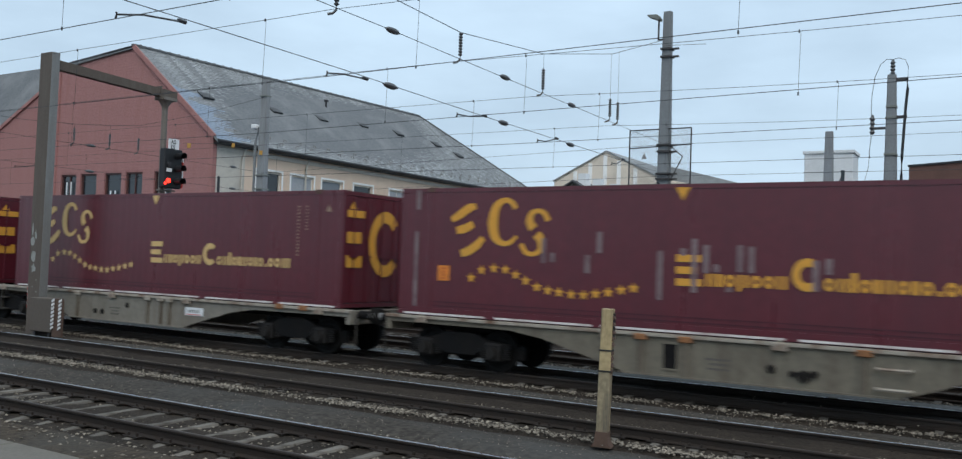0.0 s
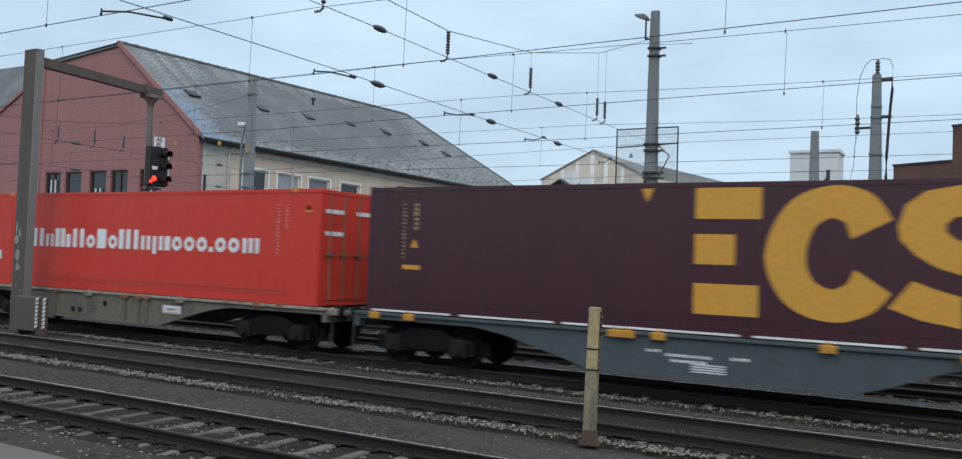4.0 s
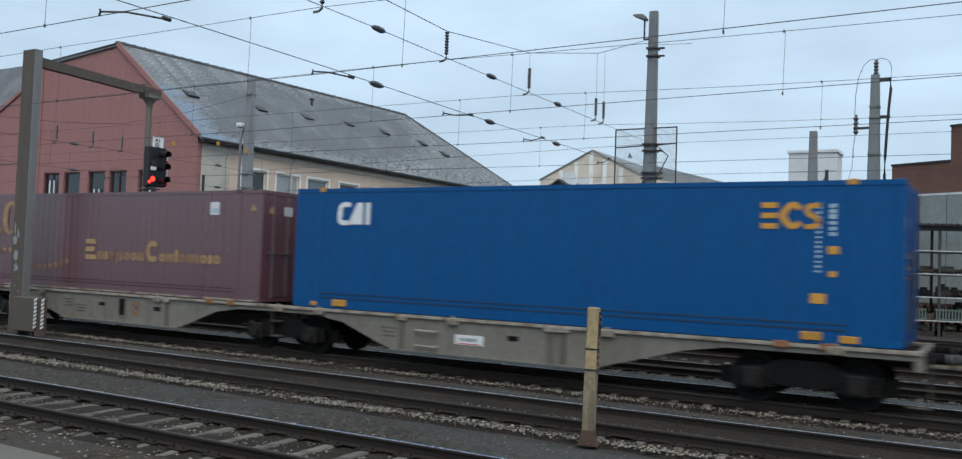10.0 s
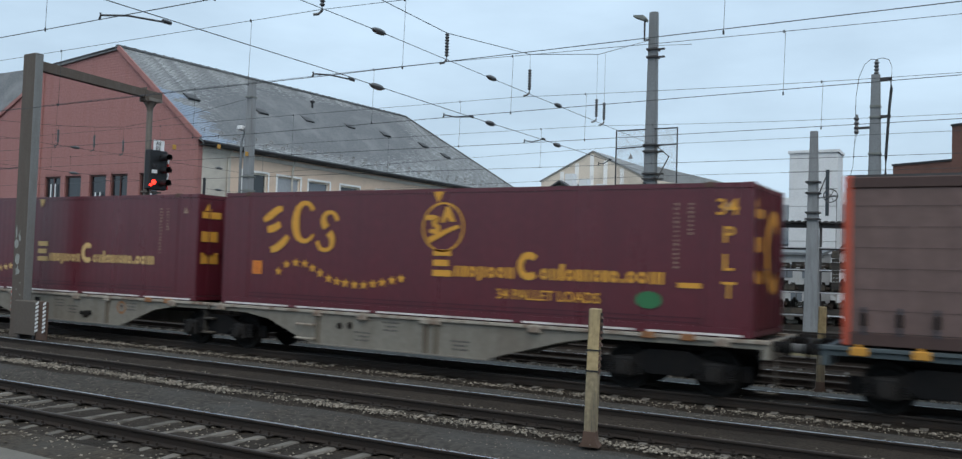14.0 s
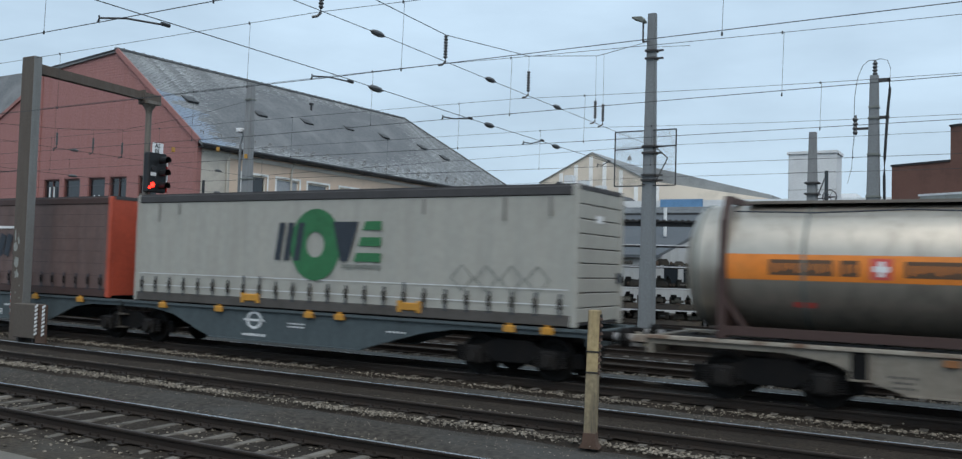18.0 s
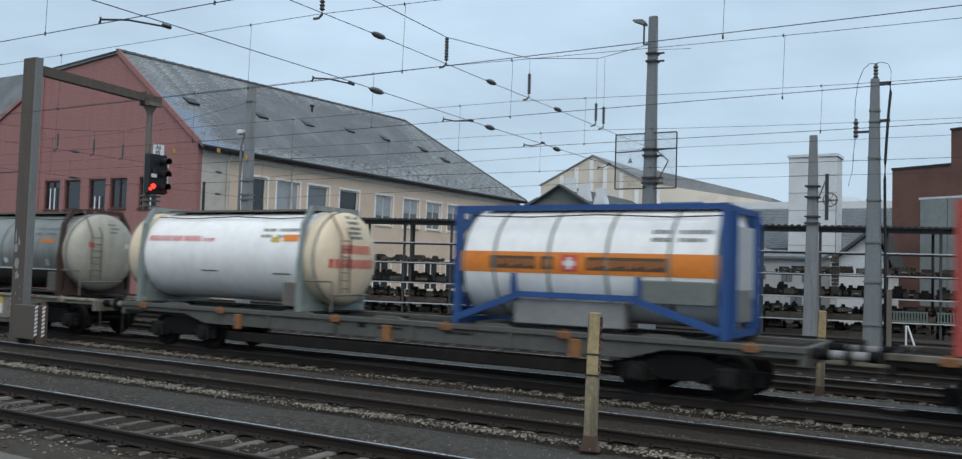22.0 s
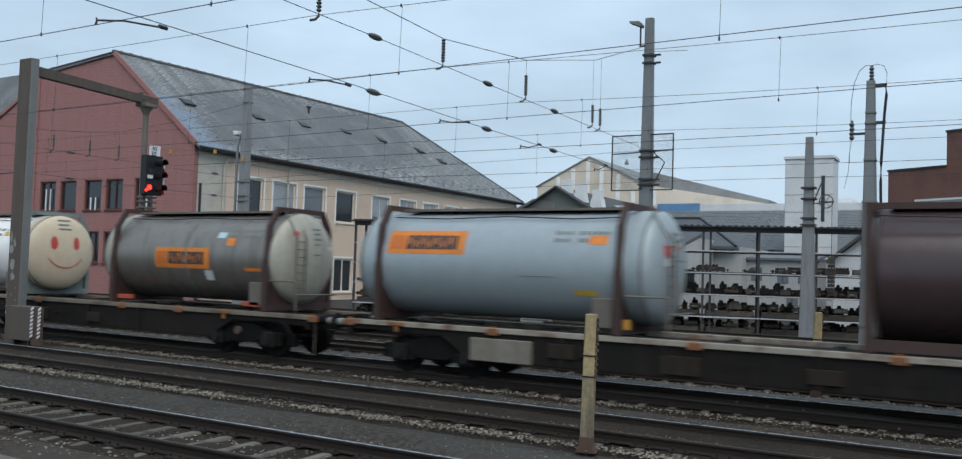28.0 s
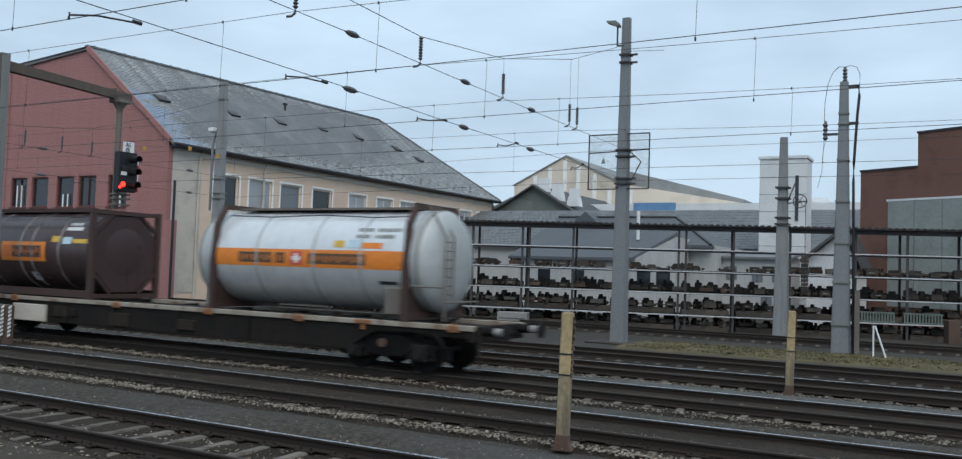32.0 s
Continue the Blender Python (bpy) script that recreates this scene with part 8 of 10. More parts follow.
    return th


def belt_marks(th, z0=1.11, z1=1.58, x0=0.1, x1=5.96):
    Marks(tank_skin, 0.004).rect(x0, x1, z0, z1, 1, 5).done("orange_belt", M_BELT, th, "orange belt round the tank side")
    h = (z1 - z0)
    for xa, xb, k in ((0.9, 2.0, 8), (2.12, 2.42, 2), (3.15, 4.85, 12)):
        Marks(tank_skin, 0.007).rect(xa, xb, z0 + h * 0.2, z1 - h * 0.2, 1, 4).done("name_block", M_BELTD, th, "dark name block")
        w_ = (xb - xa - 0.07) / k
        for i in range(k):
            x_, up = xa + 0.05 + i * w_, (0.30, 0.36, 0.42)[i % 3]
            Marks(tank_skin, 0.010).rect(x_ + w_ * 0.3, x_ + w_ * 0.62, z0 + h * up, z1 - h * 0.34).done("name_bar", M_BELT, th, "orange slot in the name block")
    Marks(tank_skin, 0.008).rect(2.6, 2.96, z0 + 0.05, z1 - 0.05, 1, 3).done("red_shield", M_LRED, th, "red square shield")
    Marks(tank_skin, 0.012).rect(2.73, 2.83, z0 + 0.1, z1 - 0.1, 1, 3).rect(2.65, 2.91, (z0 + z1) / 2 - 0.05, (z0 + z1) / 2 + 0.05).done("white_cross", M_LETW, th, "white cross")


def board_mark(th, x0, x1, z0, z1):
    Marks(tank_skin, 0.005).rect(x0, x1, z0, z1, 1, 5).done("orange_board", M_ORANGE, th, "orange rectangular name board")
    h = z1 - z0
    xa, k = x0 + (x1 - x0) * 0.25, (x1 - x0) * 0.7 / 8
    for i in range(8):
        Marks(tank_skin, 0.01).rect(xa + i * k, xa + i * k + k * (0.86 if i != 7 else 0.5), z0 + h * 0.2, z1 - h * 0.2, 1, 2).done("name_bar", M_LNAVY, th, "dark name bar")
        if i != 7:
            Marks(tank_skin, 0.014).rect(xa + (i + 0.34) * k, xa + (i + 0.56) * k, z0 + h * (0.3 if i % 2 else 0.42), z1 - h * (0.42 if i % 2 else 0.3)).done("name_slot", M_ORANGE, th)
    Marks(tank_skin, 0.01).rect(x0 + 0.06, x0 + (x1 - x0) * 0.22, z0 + h * 0.2, z1 - h * 0.2, 1, 2).done("board_mark", M_ORANGEM, th)


def small_labels(th, *rows):
    for x0, x1, z0, z1, m in rows:
        Marks(tank_skin, 0.007).rect(x0, x1, z0, z1, 1, 2).done("label", m, th)


def dome_x(y, z, c, d=0.40):
    """Place of the domed end's surface along the tank."""
    r = min(math.hypot(y, z - TZ) / TR, 0.999)
    return c + d * math.sqrt(1 - r * r) + 0.012


k11 = tank(139.15, M_SILVER, M_FBROWN, "dirty silver tank container with orange belt and brown frame", lower=M_FBROWN, bands=(1.5, 4.5))
belt_marks(k11)
small_labels(k11, (4.6, 5.45, 1.62, 1.78, M_BELT), (4.2, 4.5, 2.0, 2.12, M_YLABEL), (1.3, 1.7, 0.62, 0.72, M_LRED))
k12 = tank(147.2, M_GREYT, M_FBROWN, "dirty grey tank container with orange name board", bands=(2.9,), ends=M_TANEND)
board_mark(k12, 0.31, 2.42, 1.5, 1.98)
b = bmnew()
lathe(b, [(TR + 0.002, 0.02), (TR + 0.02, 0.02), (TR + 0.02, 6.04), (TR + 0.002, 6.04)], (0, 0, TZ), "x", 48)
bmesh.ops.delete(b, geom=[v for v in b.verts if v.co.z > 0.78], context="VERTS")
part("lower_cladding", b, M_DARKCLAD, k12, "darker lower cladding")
b = bmnew()
box(b, 0.02, 6.04, tank_skin(0, 0.8) - 0.03, tank_skin(0, 0.8) + 0.02, 0.775, 0.80)
part("cladding_rim", b, M_PANEL, k12, "pale rim along the cladding")
small_labels(k12, (4.9, 5.6, 1.6, 1.72, M_BELT), (3.0, 3.2, 0.95, 1.1, M_PANEL), (5.2, 5.35, 0.9, 1.1, M_PANEL))
k13 = tank(156.9, M_WHITET, M_FGREEN, "white tank container with cream ends and grey frames", ends=M_CREAM, over=0.55, right=0.32)
Marks(tank_skin, 0.006).row(0.25, 2.35, 1.72, 0.15, "BBB.BBB BBB BBBBB").row(2.38, 2.85, 1.72, 0.14, ".oow").done("name_shape", M_LRED, k13, "small red name shapes")
small_labels(k13, (4.9, 5.2, 1.72, 1.85, M_YLABEL), (5.3, 5.8, 1.75, 1.92, M_BELT), (2.4, 3.0, 0.92, 0.96, M_SHUTTER), (5.0, 5.6, 0.9, 0.94, M_SHUTTER))
for z, n_ in ((1.48, 7), (1.12, 10)):
    for i in range(n_):
        b = bmnew()
        y0 = (-0.55 if n_ == 7 else -0.9) + i * 0.17
        quads(b, [(dome_x(y, zz, 6.378), y, zz) for y, zz in ((y0, z), (y0 + 0.11, z), (y0 + 0.11, z + 0.22), (y0, z + 0.22))], ((0, 1, 2, 3),))
        part("end_name_shape", b, M_LRED, k13, "red name block on the tank end")
for i, z in enumerate((2.38, 2.24, 2.1, 1.98, 1.86)):
    b = bmnew()
    y1 = 0.25 - 0.06 * (i % 2)
    quads(b, [(dome_x(y, zz, 6.378), y, zz) for y, zz in ((-0.22, z), (y1, z), (y1, z + 0.07), (-0.22, z + 0.07))], ((0, 1, 2, 3),))
    part("end_code", b, M_SHUTTER, k13, "dark code bar on the tank end")
k14 = tank(167.42, M_WHITET, M_FBLUE, "white tank container in a blue box frame", "boxed", bands=(1.0, 2.3, 3.6, 4.9))
belt_marks(k14, 1.15, 1.6)
for x0, x1 in ((0.15, 1.6), (5.9, 4.2)):
    b = bmnew()
    beam(b, (x0, -1.2, 0.15), (x1, -1.2, 0.68), 0.1, 0.14)
    part("diagonal_brace", b, M_FBLUE, k14)
for ob in [o for o in k14.children if o.name.split(".")[0] in ("bottom_rail", "side_brace")]:
    bpy.data.objects.remove(ob)
for x in (1.5, 4.3):
    b = bmnew()
    beam(b, (x, -1.2, 0.7), (x, -1.2, 1.14), 0.14, 0.08)
    part("side_post", b, M_FBLUE, k14)
b = bmnew()
beam(b, (1.5, -1.2, 0.7), (4.3, -1.2, 0.7), 0.08, 0.12)
part("side_beam", b, M_FBLUE, k14)
b = bmnew()
rbox(b, 1.5, 4.0, -1.16, -0.9, 0.08, 0.6, 0.02)
part("insulated_box", b, M_BOX, k14, "grey underfloor box")
b = bmnew()
rbox(b, 4.3, 5.8, -1.19, -1.1, 0.62, 1.08, 0.02)
part("grey_panel", b, M_SHUTTER, k14)
for yy in (-0.9, 0.9):
    b = bmnew()
    beam(b, (6.0, yy, 0.15), (6.0, yy, 2.45), 0.05, 0.3)
    part("end_lattice", b, M_FBLUE, k14)
b = bmnew()
rbox(b, 6.02, 6.06, -0.7, 0.7, 0.75, 2.2, 0.02)
part("end_panel", b, M_LIGHTT, k14, "pale end panel")
b = bmnew()
rbox(b, 6.03, 6.08, -0.7, 0.5, 0.3, 0.95, 0.02)
part("end_panel", b, M_SHUTTER, k14, "grey end panel")
k15 = tank(177.2, M_LIGHTT, M_FRED, "light grey tank container in a red box frame", "boxed", bands=(1.6, 3.3, 5.0), band_m=M_DULLEND)
def red15(fn):
    mk = Marks(tank_skin, 0.006)
    fn(mk)
    mk.done("name_shape", M_LRED, k15, "large red name shape")


red15(lambda m: m.rect(1.02, 1.26, 1.12, 1.52, 1, 3).rect(1.34, 1.58, 1.12, 1.52, 1, 3))
red15(lambda m: m.ring(2.07, 1.32, 0.31, 0.21, 0.5, n=24))
red15(lambda m: m.patch(lambda u, v: (2.70 - 0.2 * v + (0.2 + 0.4 * v) * u, 1.12 + 0.4 * v), 1, 5))
red15(lambda m: m.rect(3.27, 3.83, 1.1, 1.2).rect(3.27, 3.83, 1.25, 1.35).rect(3.27, 3.83, 1.4, 1.5))
red15(lambda m: m.rect(4.08, 4.62, 1.1, 1.26, 1, 2).rect(4.08, 4.62, 1.32, 1.5, 1, 2))
small_labels(k15, (3.3, 3.72, 0.5, 0.75, M_ORANGER), (2.44, 2.72, 0.58, 0.8, M_LNAVY), (2.5, 3.0, 0.8, 0.86, M_SHUTTER), (2.76, 3.0, 0.58, 0.72, M_LETW), (1.54, 2.06, 0.64, 0.77, M_LETW), (1.62, 1.98, 0.68, 0.73, M_SHUTTER), (5.4, 5.76, 1.88, 2.0, M_YLABEL), (4.47, 5.1, 1.8, 1.96, M_LETW))
b = bmnew()
rbox(b, 6.03, 6.06, -0.25, 0.2, 1.05, 1.4, 0.01)
part("orange_plate", b, M_ORANGER, k15)
k16 = tank(187.7, M_STEELT, M_FBROWN, "streaky steel tank container with orange name board", right=0.05, bands=(1.5, 4.6), lower=M_FBROWN)
board_mark(k16, 1.88, 4.06, 1.07, 1.63)
small_labels(k16, (2.8, 3.1, 0.78, 0.92, M_ORANGE), (4.6, 4.9, 1.4, 1.6, M_ORANGE), (5.4, 5.75, 1.4, 1.5, M_BELT), (4.9, 5.7, 1.25, 1.33, M_YLABEL))
k17 = tank(197.4, M_WHITET, M_FGREEN, "white tank container with a smiling face on its cream end", ends=M_CREAM, over=0.6, right=0.22)
Marks(tank_skin, 0.006).row(0.25, 2.35, 1.72, 0.15, "BBB.BBB BBB BBBBB").row(2.38, 2.85, 1.72, 0.14, ".oow").done("name_shape", M_LRED, k17, "small red name shapes")
small_labels(k17, (5.0, 5.25, 1.85, 1.98, M_YLABEL), (5.3, 5.9, 1.9, 1.97, M_SHUTTER), (2.4, 3.0, 0.92, 0.96, M_SHUTTER))


for ob in [o for o in k17.children if o.name.split(".")[0] in ("ladder", "hand_rail")]:
    bpy.data.objects.remove(ob)
for i, z in enumerate((2.36, 2.22, 2.08)):
    b = bmnew()
    y1 = 0.2 - 0.07 * (i % 2)
    quads(b, [(dome_x(y, zz, 6.278), y, zz) for y, zz in ((-0.25, z), (y1, z), (y1, z + 0.06), (-0.25, z + 0.06))], ((0, 1, 2, 3),))
    part("end_code", b, M_SHUTTER, k17, "dark code bar on the tank end")
for yy in (-0.42, 0.35):
    b = bmnew()
    vs = [b.verts.new((dome_x(yy + 0.115 * math.cos(w), TZ + 0.3 + 0.21 * math.sin(w), 6.278), yy + 0.115 * math.cos(w), TZ + 0.3 + 0.21 * math.sin(w))) for w in [2 * math.pi * i / 18 for i in range(18)]]
    b.faces.new(vs)
    part("face_oval", b, M_LRED, k17, "red oval painted on the tank end")
b = bmnew()
for i in range(16):
    q = []
    for j, rr_ in ((i, 0.62), (i + 1, 0.62), (i + 1, 0.66), (i, 0.66)):
        w = radians(205 + 130 * j / 16)
        y, z = rr_ * math.cos(w), TZ + 0.05 + rr_ * 0.85 * math.sin(w)
        q.append((dome_x(y, z, 6.278), y, z))
    quads(b, q, ((0, 1, 2, 3),))
part("face_curve", b, M_LRED, k17, "red curved line painted on the tank end")
k18 = tank(208.0, M_BROWNG, M_FBROWN, "dark grey tank container with orange name board", bands=(3.0,), ends=M_TANEND, over=0.35, right=0.0)
board_mark(k18, 1.79, 3.91, 1.02, 1.58)
small_labels(k18, (4.1, 4.4, 1.85, 2.0, M_PALEBLUE), (4.5, 4.8, 1.65, 1.85, M_BELT), (3.7, 4.0, 0.72, 0.98, M_PANEL), (5.2, 5.75, 1.0, 1.08, M_BELT))
for x in (0.3, 5.2):
    b = bmnew()
    rbox(b, x, x + 0.6, -1.22, -1.1, 0.1, 0.22, 0.01)
    part("reflector", b, M_ORANGER, k18)
k19 = tank(217.5, M_BLUEGT, M_FBROWN, "blue grey tank container with orange name board", bands=(), right=0.38)
board_mark(k19, 0.26, 2.35, 1.54, 2.07)
small_labels(k19, (5.3, 5.7, 1.8, 1.98, M_BELT), (5.0, 5.5, 0.75, 0.86, M_YLABEL), (3.7, 4.6, 1.1, 1.12, M_SHUTTER))
def dome_marks(th, c, rows):
    """Small marks on a domed end: rows of (y0, y1, z0, z1, material)."""
    for y0, y1, z0, z1, m_ in rows:
        b = bmnew()
        quads(b, [(dome_x(y, z, c), y, z) for y, z in ((y0, z0), (y1, z0), (y1, z1), (y0, z1))], ((0, 1, 2, 3),))
        part("end_label" if m_ is not M_SHUTTER else "end_code", b, m_, th)


dome_marks(k12, 6.258, ((0.0, 0.3, 2.2, 2.25, M_SHUTTER), (0.1, 0.4, 2.08, 2.13, M_SHUTTER), (0.05, 0.3, 1.96, 2.01, M_SHUTTER), (-0.66, -0.5, 1.5, 1.66, M_LRED), (0.62, 0.78, 1.5, 1.64, M_LETW), (-0.6, 0.8, 0.82, 1.02, M_CREAM)))
dome_marks(k18, 6.058, ((-0.62, -0.42, 1.95, 2.07, M_LRED), (0.05, 0.42, 2.12, 2.17, M_SHUTTER), (0.1, 0.36, 2.0, 2.05, M_SHUTTER), (0.08, 0.4, 1.86, 1.91, M_SHUTTER), (0.12, 0.3, 1.72, 1.77, M_SHUTTER), (0.72, 0.84, 1.6, 1.72, M_LETW), (0.05, 0.3, 1.45, 1.49, M_SHUTTER)))
dome_marks(k19, 6.438, ((-0.66, -0.4, 1.6, 1.82, M_LRED), (-0.68, -0.44, 1.4, 1.55, M_PANEL), (-0.1, 0.22, 2.05, 2.1, M_SHUTTER), (0.2, 0.52, 1.95, 2.0, M_SHUTTER), (-0.05, 0.3, 1.9, 1.95, M_SHUTTER), (0.25, 0.5, 1.78, 1.83, M_SHUTTER), (-0.2, 0.05, 1.74, 1.82, M_ORANGE), (-0.1, 0.5, 1.5, 1.53, M_SHUTTER), (0.1, 0.7, 0.85, 1.18, M_TANEND)))
b = bmnew()
rbox(b, 6.14, 6.28, -1.26, -1.23, 0.12, 0.32, 0.006)
part("orange_plate", b, M_CASTY, k19, "orange plate at the tank's foot")
k20 = tank(228.0, M_DBROWN, M_FBROWN, "dark brown tank container in a box frame", "boxed", bands=(2.0, 4.0))
board_mark(k20, 1.8, 3.95, 1.08, 1.62)
small_labels(k20, (4.75, 5.0, 1.96, 2.03, M_LETW), (4.72, 4.85, 1.76, 1.92, M_PANEL), (5.2, 5.6, 1.4, 1.5, M_BELT), (4.6, 5.4, 1.1, 1.13, M_PANEL), (2.9, 3.05, 0.85, 0.98, M_PANEL))
b = bmnew()
rbox(b, 6.06, 6.09, -0.3, 0.3, 0.5, 1.55, 0.01)
part("end_panel", b, M_BOX, k20, "pale grey panel on the tank end")
for i, z in enumerate((2.3, 2.16, 2.02, 1.86, 1.74)):
    b = bmnew()
    box(b, 6.055, 6.062, -0.35 + 0.05 * (i % 2), 0.3 - 0.08 * (i % 3), z, z + 0.07)
    part("end_code", b, M_PANEL, k20, "pale code bar on the tank end")
for y0, z0, m_ in ((-0.95, 1.5, M_ORANGE), (-0.95, 1.72, M_YLABEL), (0.75, 1.5, M_LETW)):
    b = bmnew()
    box(b, 6.055, 6.062, y0, y0 + 0.28, z0, z0 + 0.16)
    part("end_label", b, m_, k20)
k21 = tank(237.92, M_DBROWN, M_FBROWN, "dark brown tank container with pale streaks", "boxed", bands=(1.3, 2.75, 3.3, 4.55), band_m=M_PALEBAND)
board_mark(k21, 1.85, 3.95, 1.02, 1.6)
small_labels(k21, (4.2, 4.6, 1.6, 1.78, M_YLABEL), (4.7, 5.1, 1.55, 1.75, M_PALEBLUE), (5.15, 5.8, 1.58, 1.7, M_YLABEL), (4.7, 5.4, 1.95, 2.05, M_PANEL), (3.1, 3.4, 0.45, 0.7, M_PANEL))
for th in (k20, k21):
    for ob in [o for o in th.children if o.name.split(".")[0] == "side_brace"]:
        bpy.data.objects.remove(ob)
b = bmnew()
prism(b, [(1.08 * math.cos(radians(22.5 + 45 * i)) * 1.06, TZ - 0.06 + 1.2 * math.sin(radians(22.5 + 45 * i))) for i in range(8)], "x", 5.97, 6.0)
part("end_panel", b, M_DBROWN, k21, "flat dark octagonal end panel")
k22 = tank(248.7, M_SHINYT, M_FBROWN, "grey white tank container with orange belt at the train's end", ends=M_DULLEND, bands=(1.5, 3.3, 4.7), band_m=M_DULLEND)
belt_marks(k22, 1.12, 1.55)
small_labels(k22, (3.9, 4.2, 1.62, 1.78, M_YLABEL), (4.3, 4.65, 1.62, 1.8, M_PALEBLUE), (4.7, 5.3, 1.6, 1.74, M_BELT), (5.2, 5.7, 0.78, 0.86, M_LNAVY), (2.6, 2.8, 0.88, 1.02, M_PANEL))


# ---- wagons ----
WHEEL_R = 0.46
b = bmnew()
for sgn in (-1, 1):
    lathe(b, [(0.1, sgn * 0.68), (0.40, sgn * 0.69), (0.455, sgn * 0.685), (0.47, sgn * 0.69), (0.46, sgn * 0.71), (0.455, sgn * 0.81), (0.38, sgn * 0.815), (0.32, sgn * 0.77), (0.16, sgn * 0.77), (0.14, sgn * 0.84), (0.05, sgn * 0.85)], (0, 0, 0), "y", 28)
tube(b, (0, -0.7, 0), (0, 0.7, 0), 0.085, 10)
for sgn in (-1, 1):
    for k in range(3):
        w = 2 * math.pi * k / 3
        tube(b, (0.25 * math.cos(w), sgn * 0.77, 0.25 * math.sin(w)), (0.25 * math.cos(w), sgn * 0.79, 0.25 * math.sin(w)), 0.04, 8)
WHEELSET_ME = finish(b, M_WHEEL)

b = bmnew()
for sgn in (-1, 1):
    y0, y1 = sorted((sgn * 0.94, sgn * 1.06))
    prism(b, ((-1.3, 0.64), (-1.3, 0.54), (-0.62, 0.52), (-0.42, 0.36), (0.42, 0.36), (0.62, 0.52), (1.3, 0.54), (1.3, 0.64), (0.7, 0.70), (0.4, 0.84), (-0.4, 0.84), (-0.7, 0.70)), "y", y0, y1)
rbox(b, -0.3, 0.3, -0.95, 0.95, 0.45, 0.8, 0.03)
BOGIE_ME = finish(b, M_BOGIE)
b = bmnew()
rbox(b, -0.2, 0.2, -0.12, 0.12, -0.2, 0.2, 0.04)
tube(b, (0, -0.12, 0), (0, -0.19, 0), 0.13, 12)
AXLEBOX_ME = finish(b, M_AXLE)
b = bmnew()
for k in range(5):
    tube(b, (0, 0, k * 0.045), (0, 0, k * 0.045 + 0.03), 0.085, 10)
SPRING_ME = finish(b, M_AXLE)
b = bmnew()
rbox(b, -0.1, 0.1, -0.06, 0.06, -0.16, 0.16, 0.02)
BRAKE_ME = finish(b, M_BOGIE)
b = bmnew()
rbox(b, -0.14, 0.14, -0.05, 0.03, -0.10, 0.05, 0.012)
box(b, -0.04, 0.04, -0.02, 0.02, 0.05, 0.10)
LOCK_ME = finish(b, M_CASTY)
LOCKB_ME = LOCK_ME.copy()
LOCKB_ME.materials.clear()
LOCKB_ME.materials.append(M_WEDGE)
LOCKO_ME = LOCK_ME.copy()
LOCKO_ME.materials.clear()
LOCKO_ME.materials.append(M_RUSTO)
b = bmnew()
tube(b, (0, 0, 0), (0.34, 0, 0), 0.10, 12)
BUFFER_ME = finish(b, M_BOGIE)
b = bmnew()
lathe(b, [(0.085, 0.33), (0.085, 0.605)], (0, 0, 0), "x", 16)
PLUNGER_ME = finish(b, M_BOX)
b = bmnew()
lathe(b, [(0.03, 0.60), (0.20, 0.605), (0.21, 0.62), (0.20, 0.64), (0.05, 0.66)], (0, 0, 0), "x", 18)
BUFHEAD_ME = finish(b, M_AXLE)
WHEELS = []


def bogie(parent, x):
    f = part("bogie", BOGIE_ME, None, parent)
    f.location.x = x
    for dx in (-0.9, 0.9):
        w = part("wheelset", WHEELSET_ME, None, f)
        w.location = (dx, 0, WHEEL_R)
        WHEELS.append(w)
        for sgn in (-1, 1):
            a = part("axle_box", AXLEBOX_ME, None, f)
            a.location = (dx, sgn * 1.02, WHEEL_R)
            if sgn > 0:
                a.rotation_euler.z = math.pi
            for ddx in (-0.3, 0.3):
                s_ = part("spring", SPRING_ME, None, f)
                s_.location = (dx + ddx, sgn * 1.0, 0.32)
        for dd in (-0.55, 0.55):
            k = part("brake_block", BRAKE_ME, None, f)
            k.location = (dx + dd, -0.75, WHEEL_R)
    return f


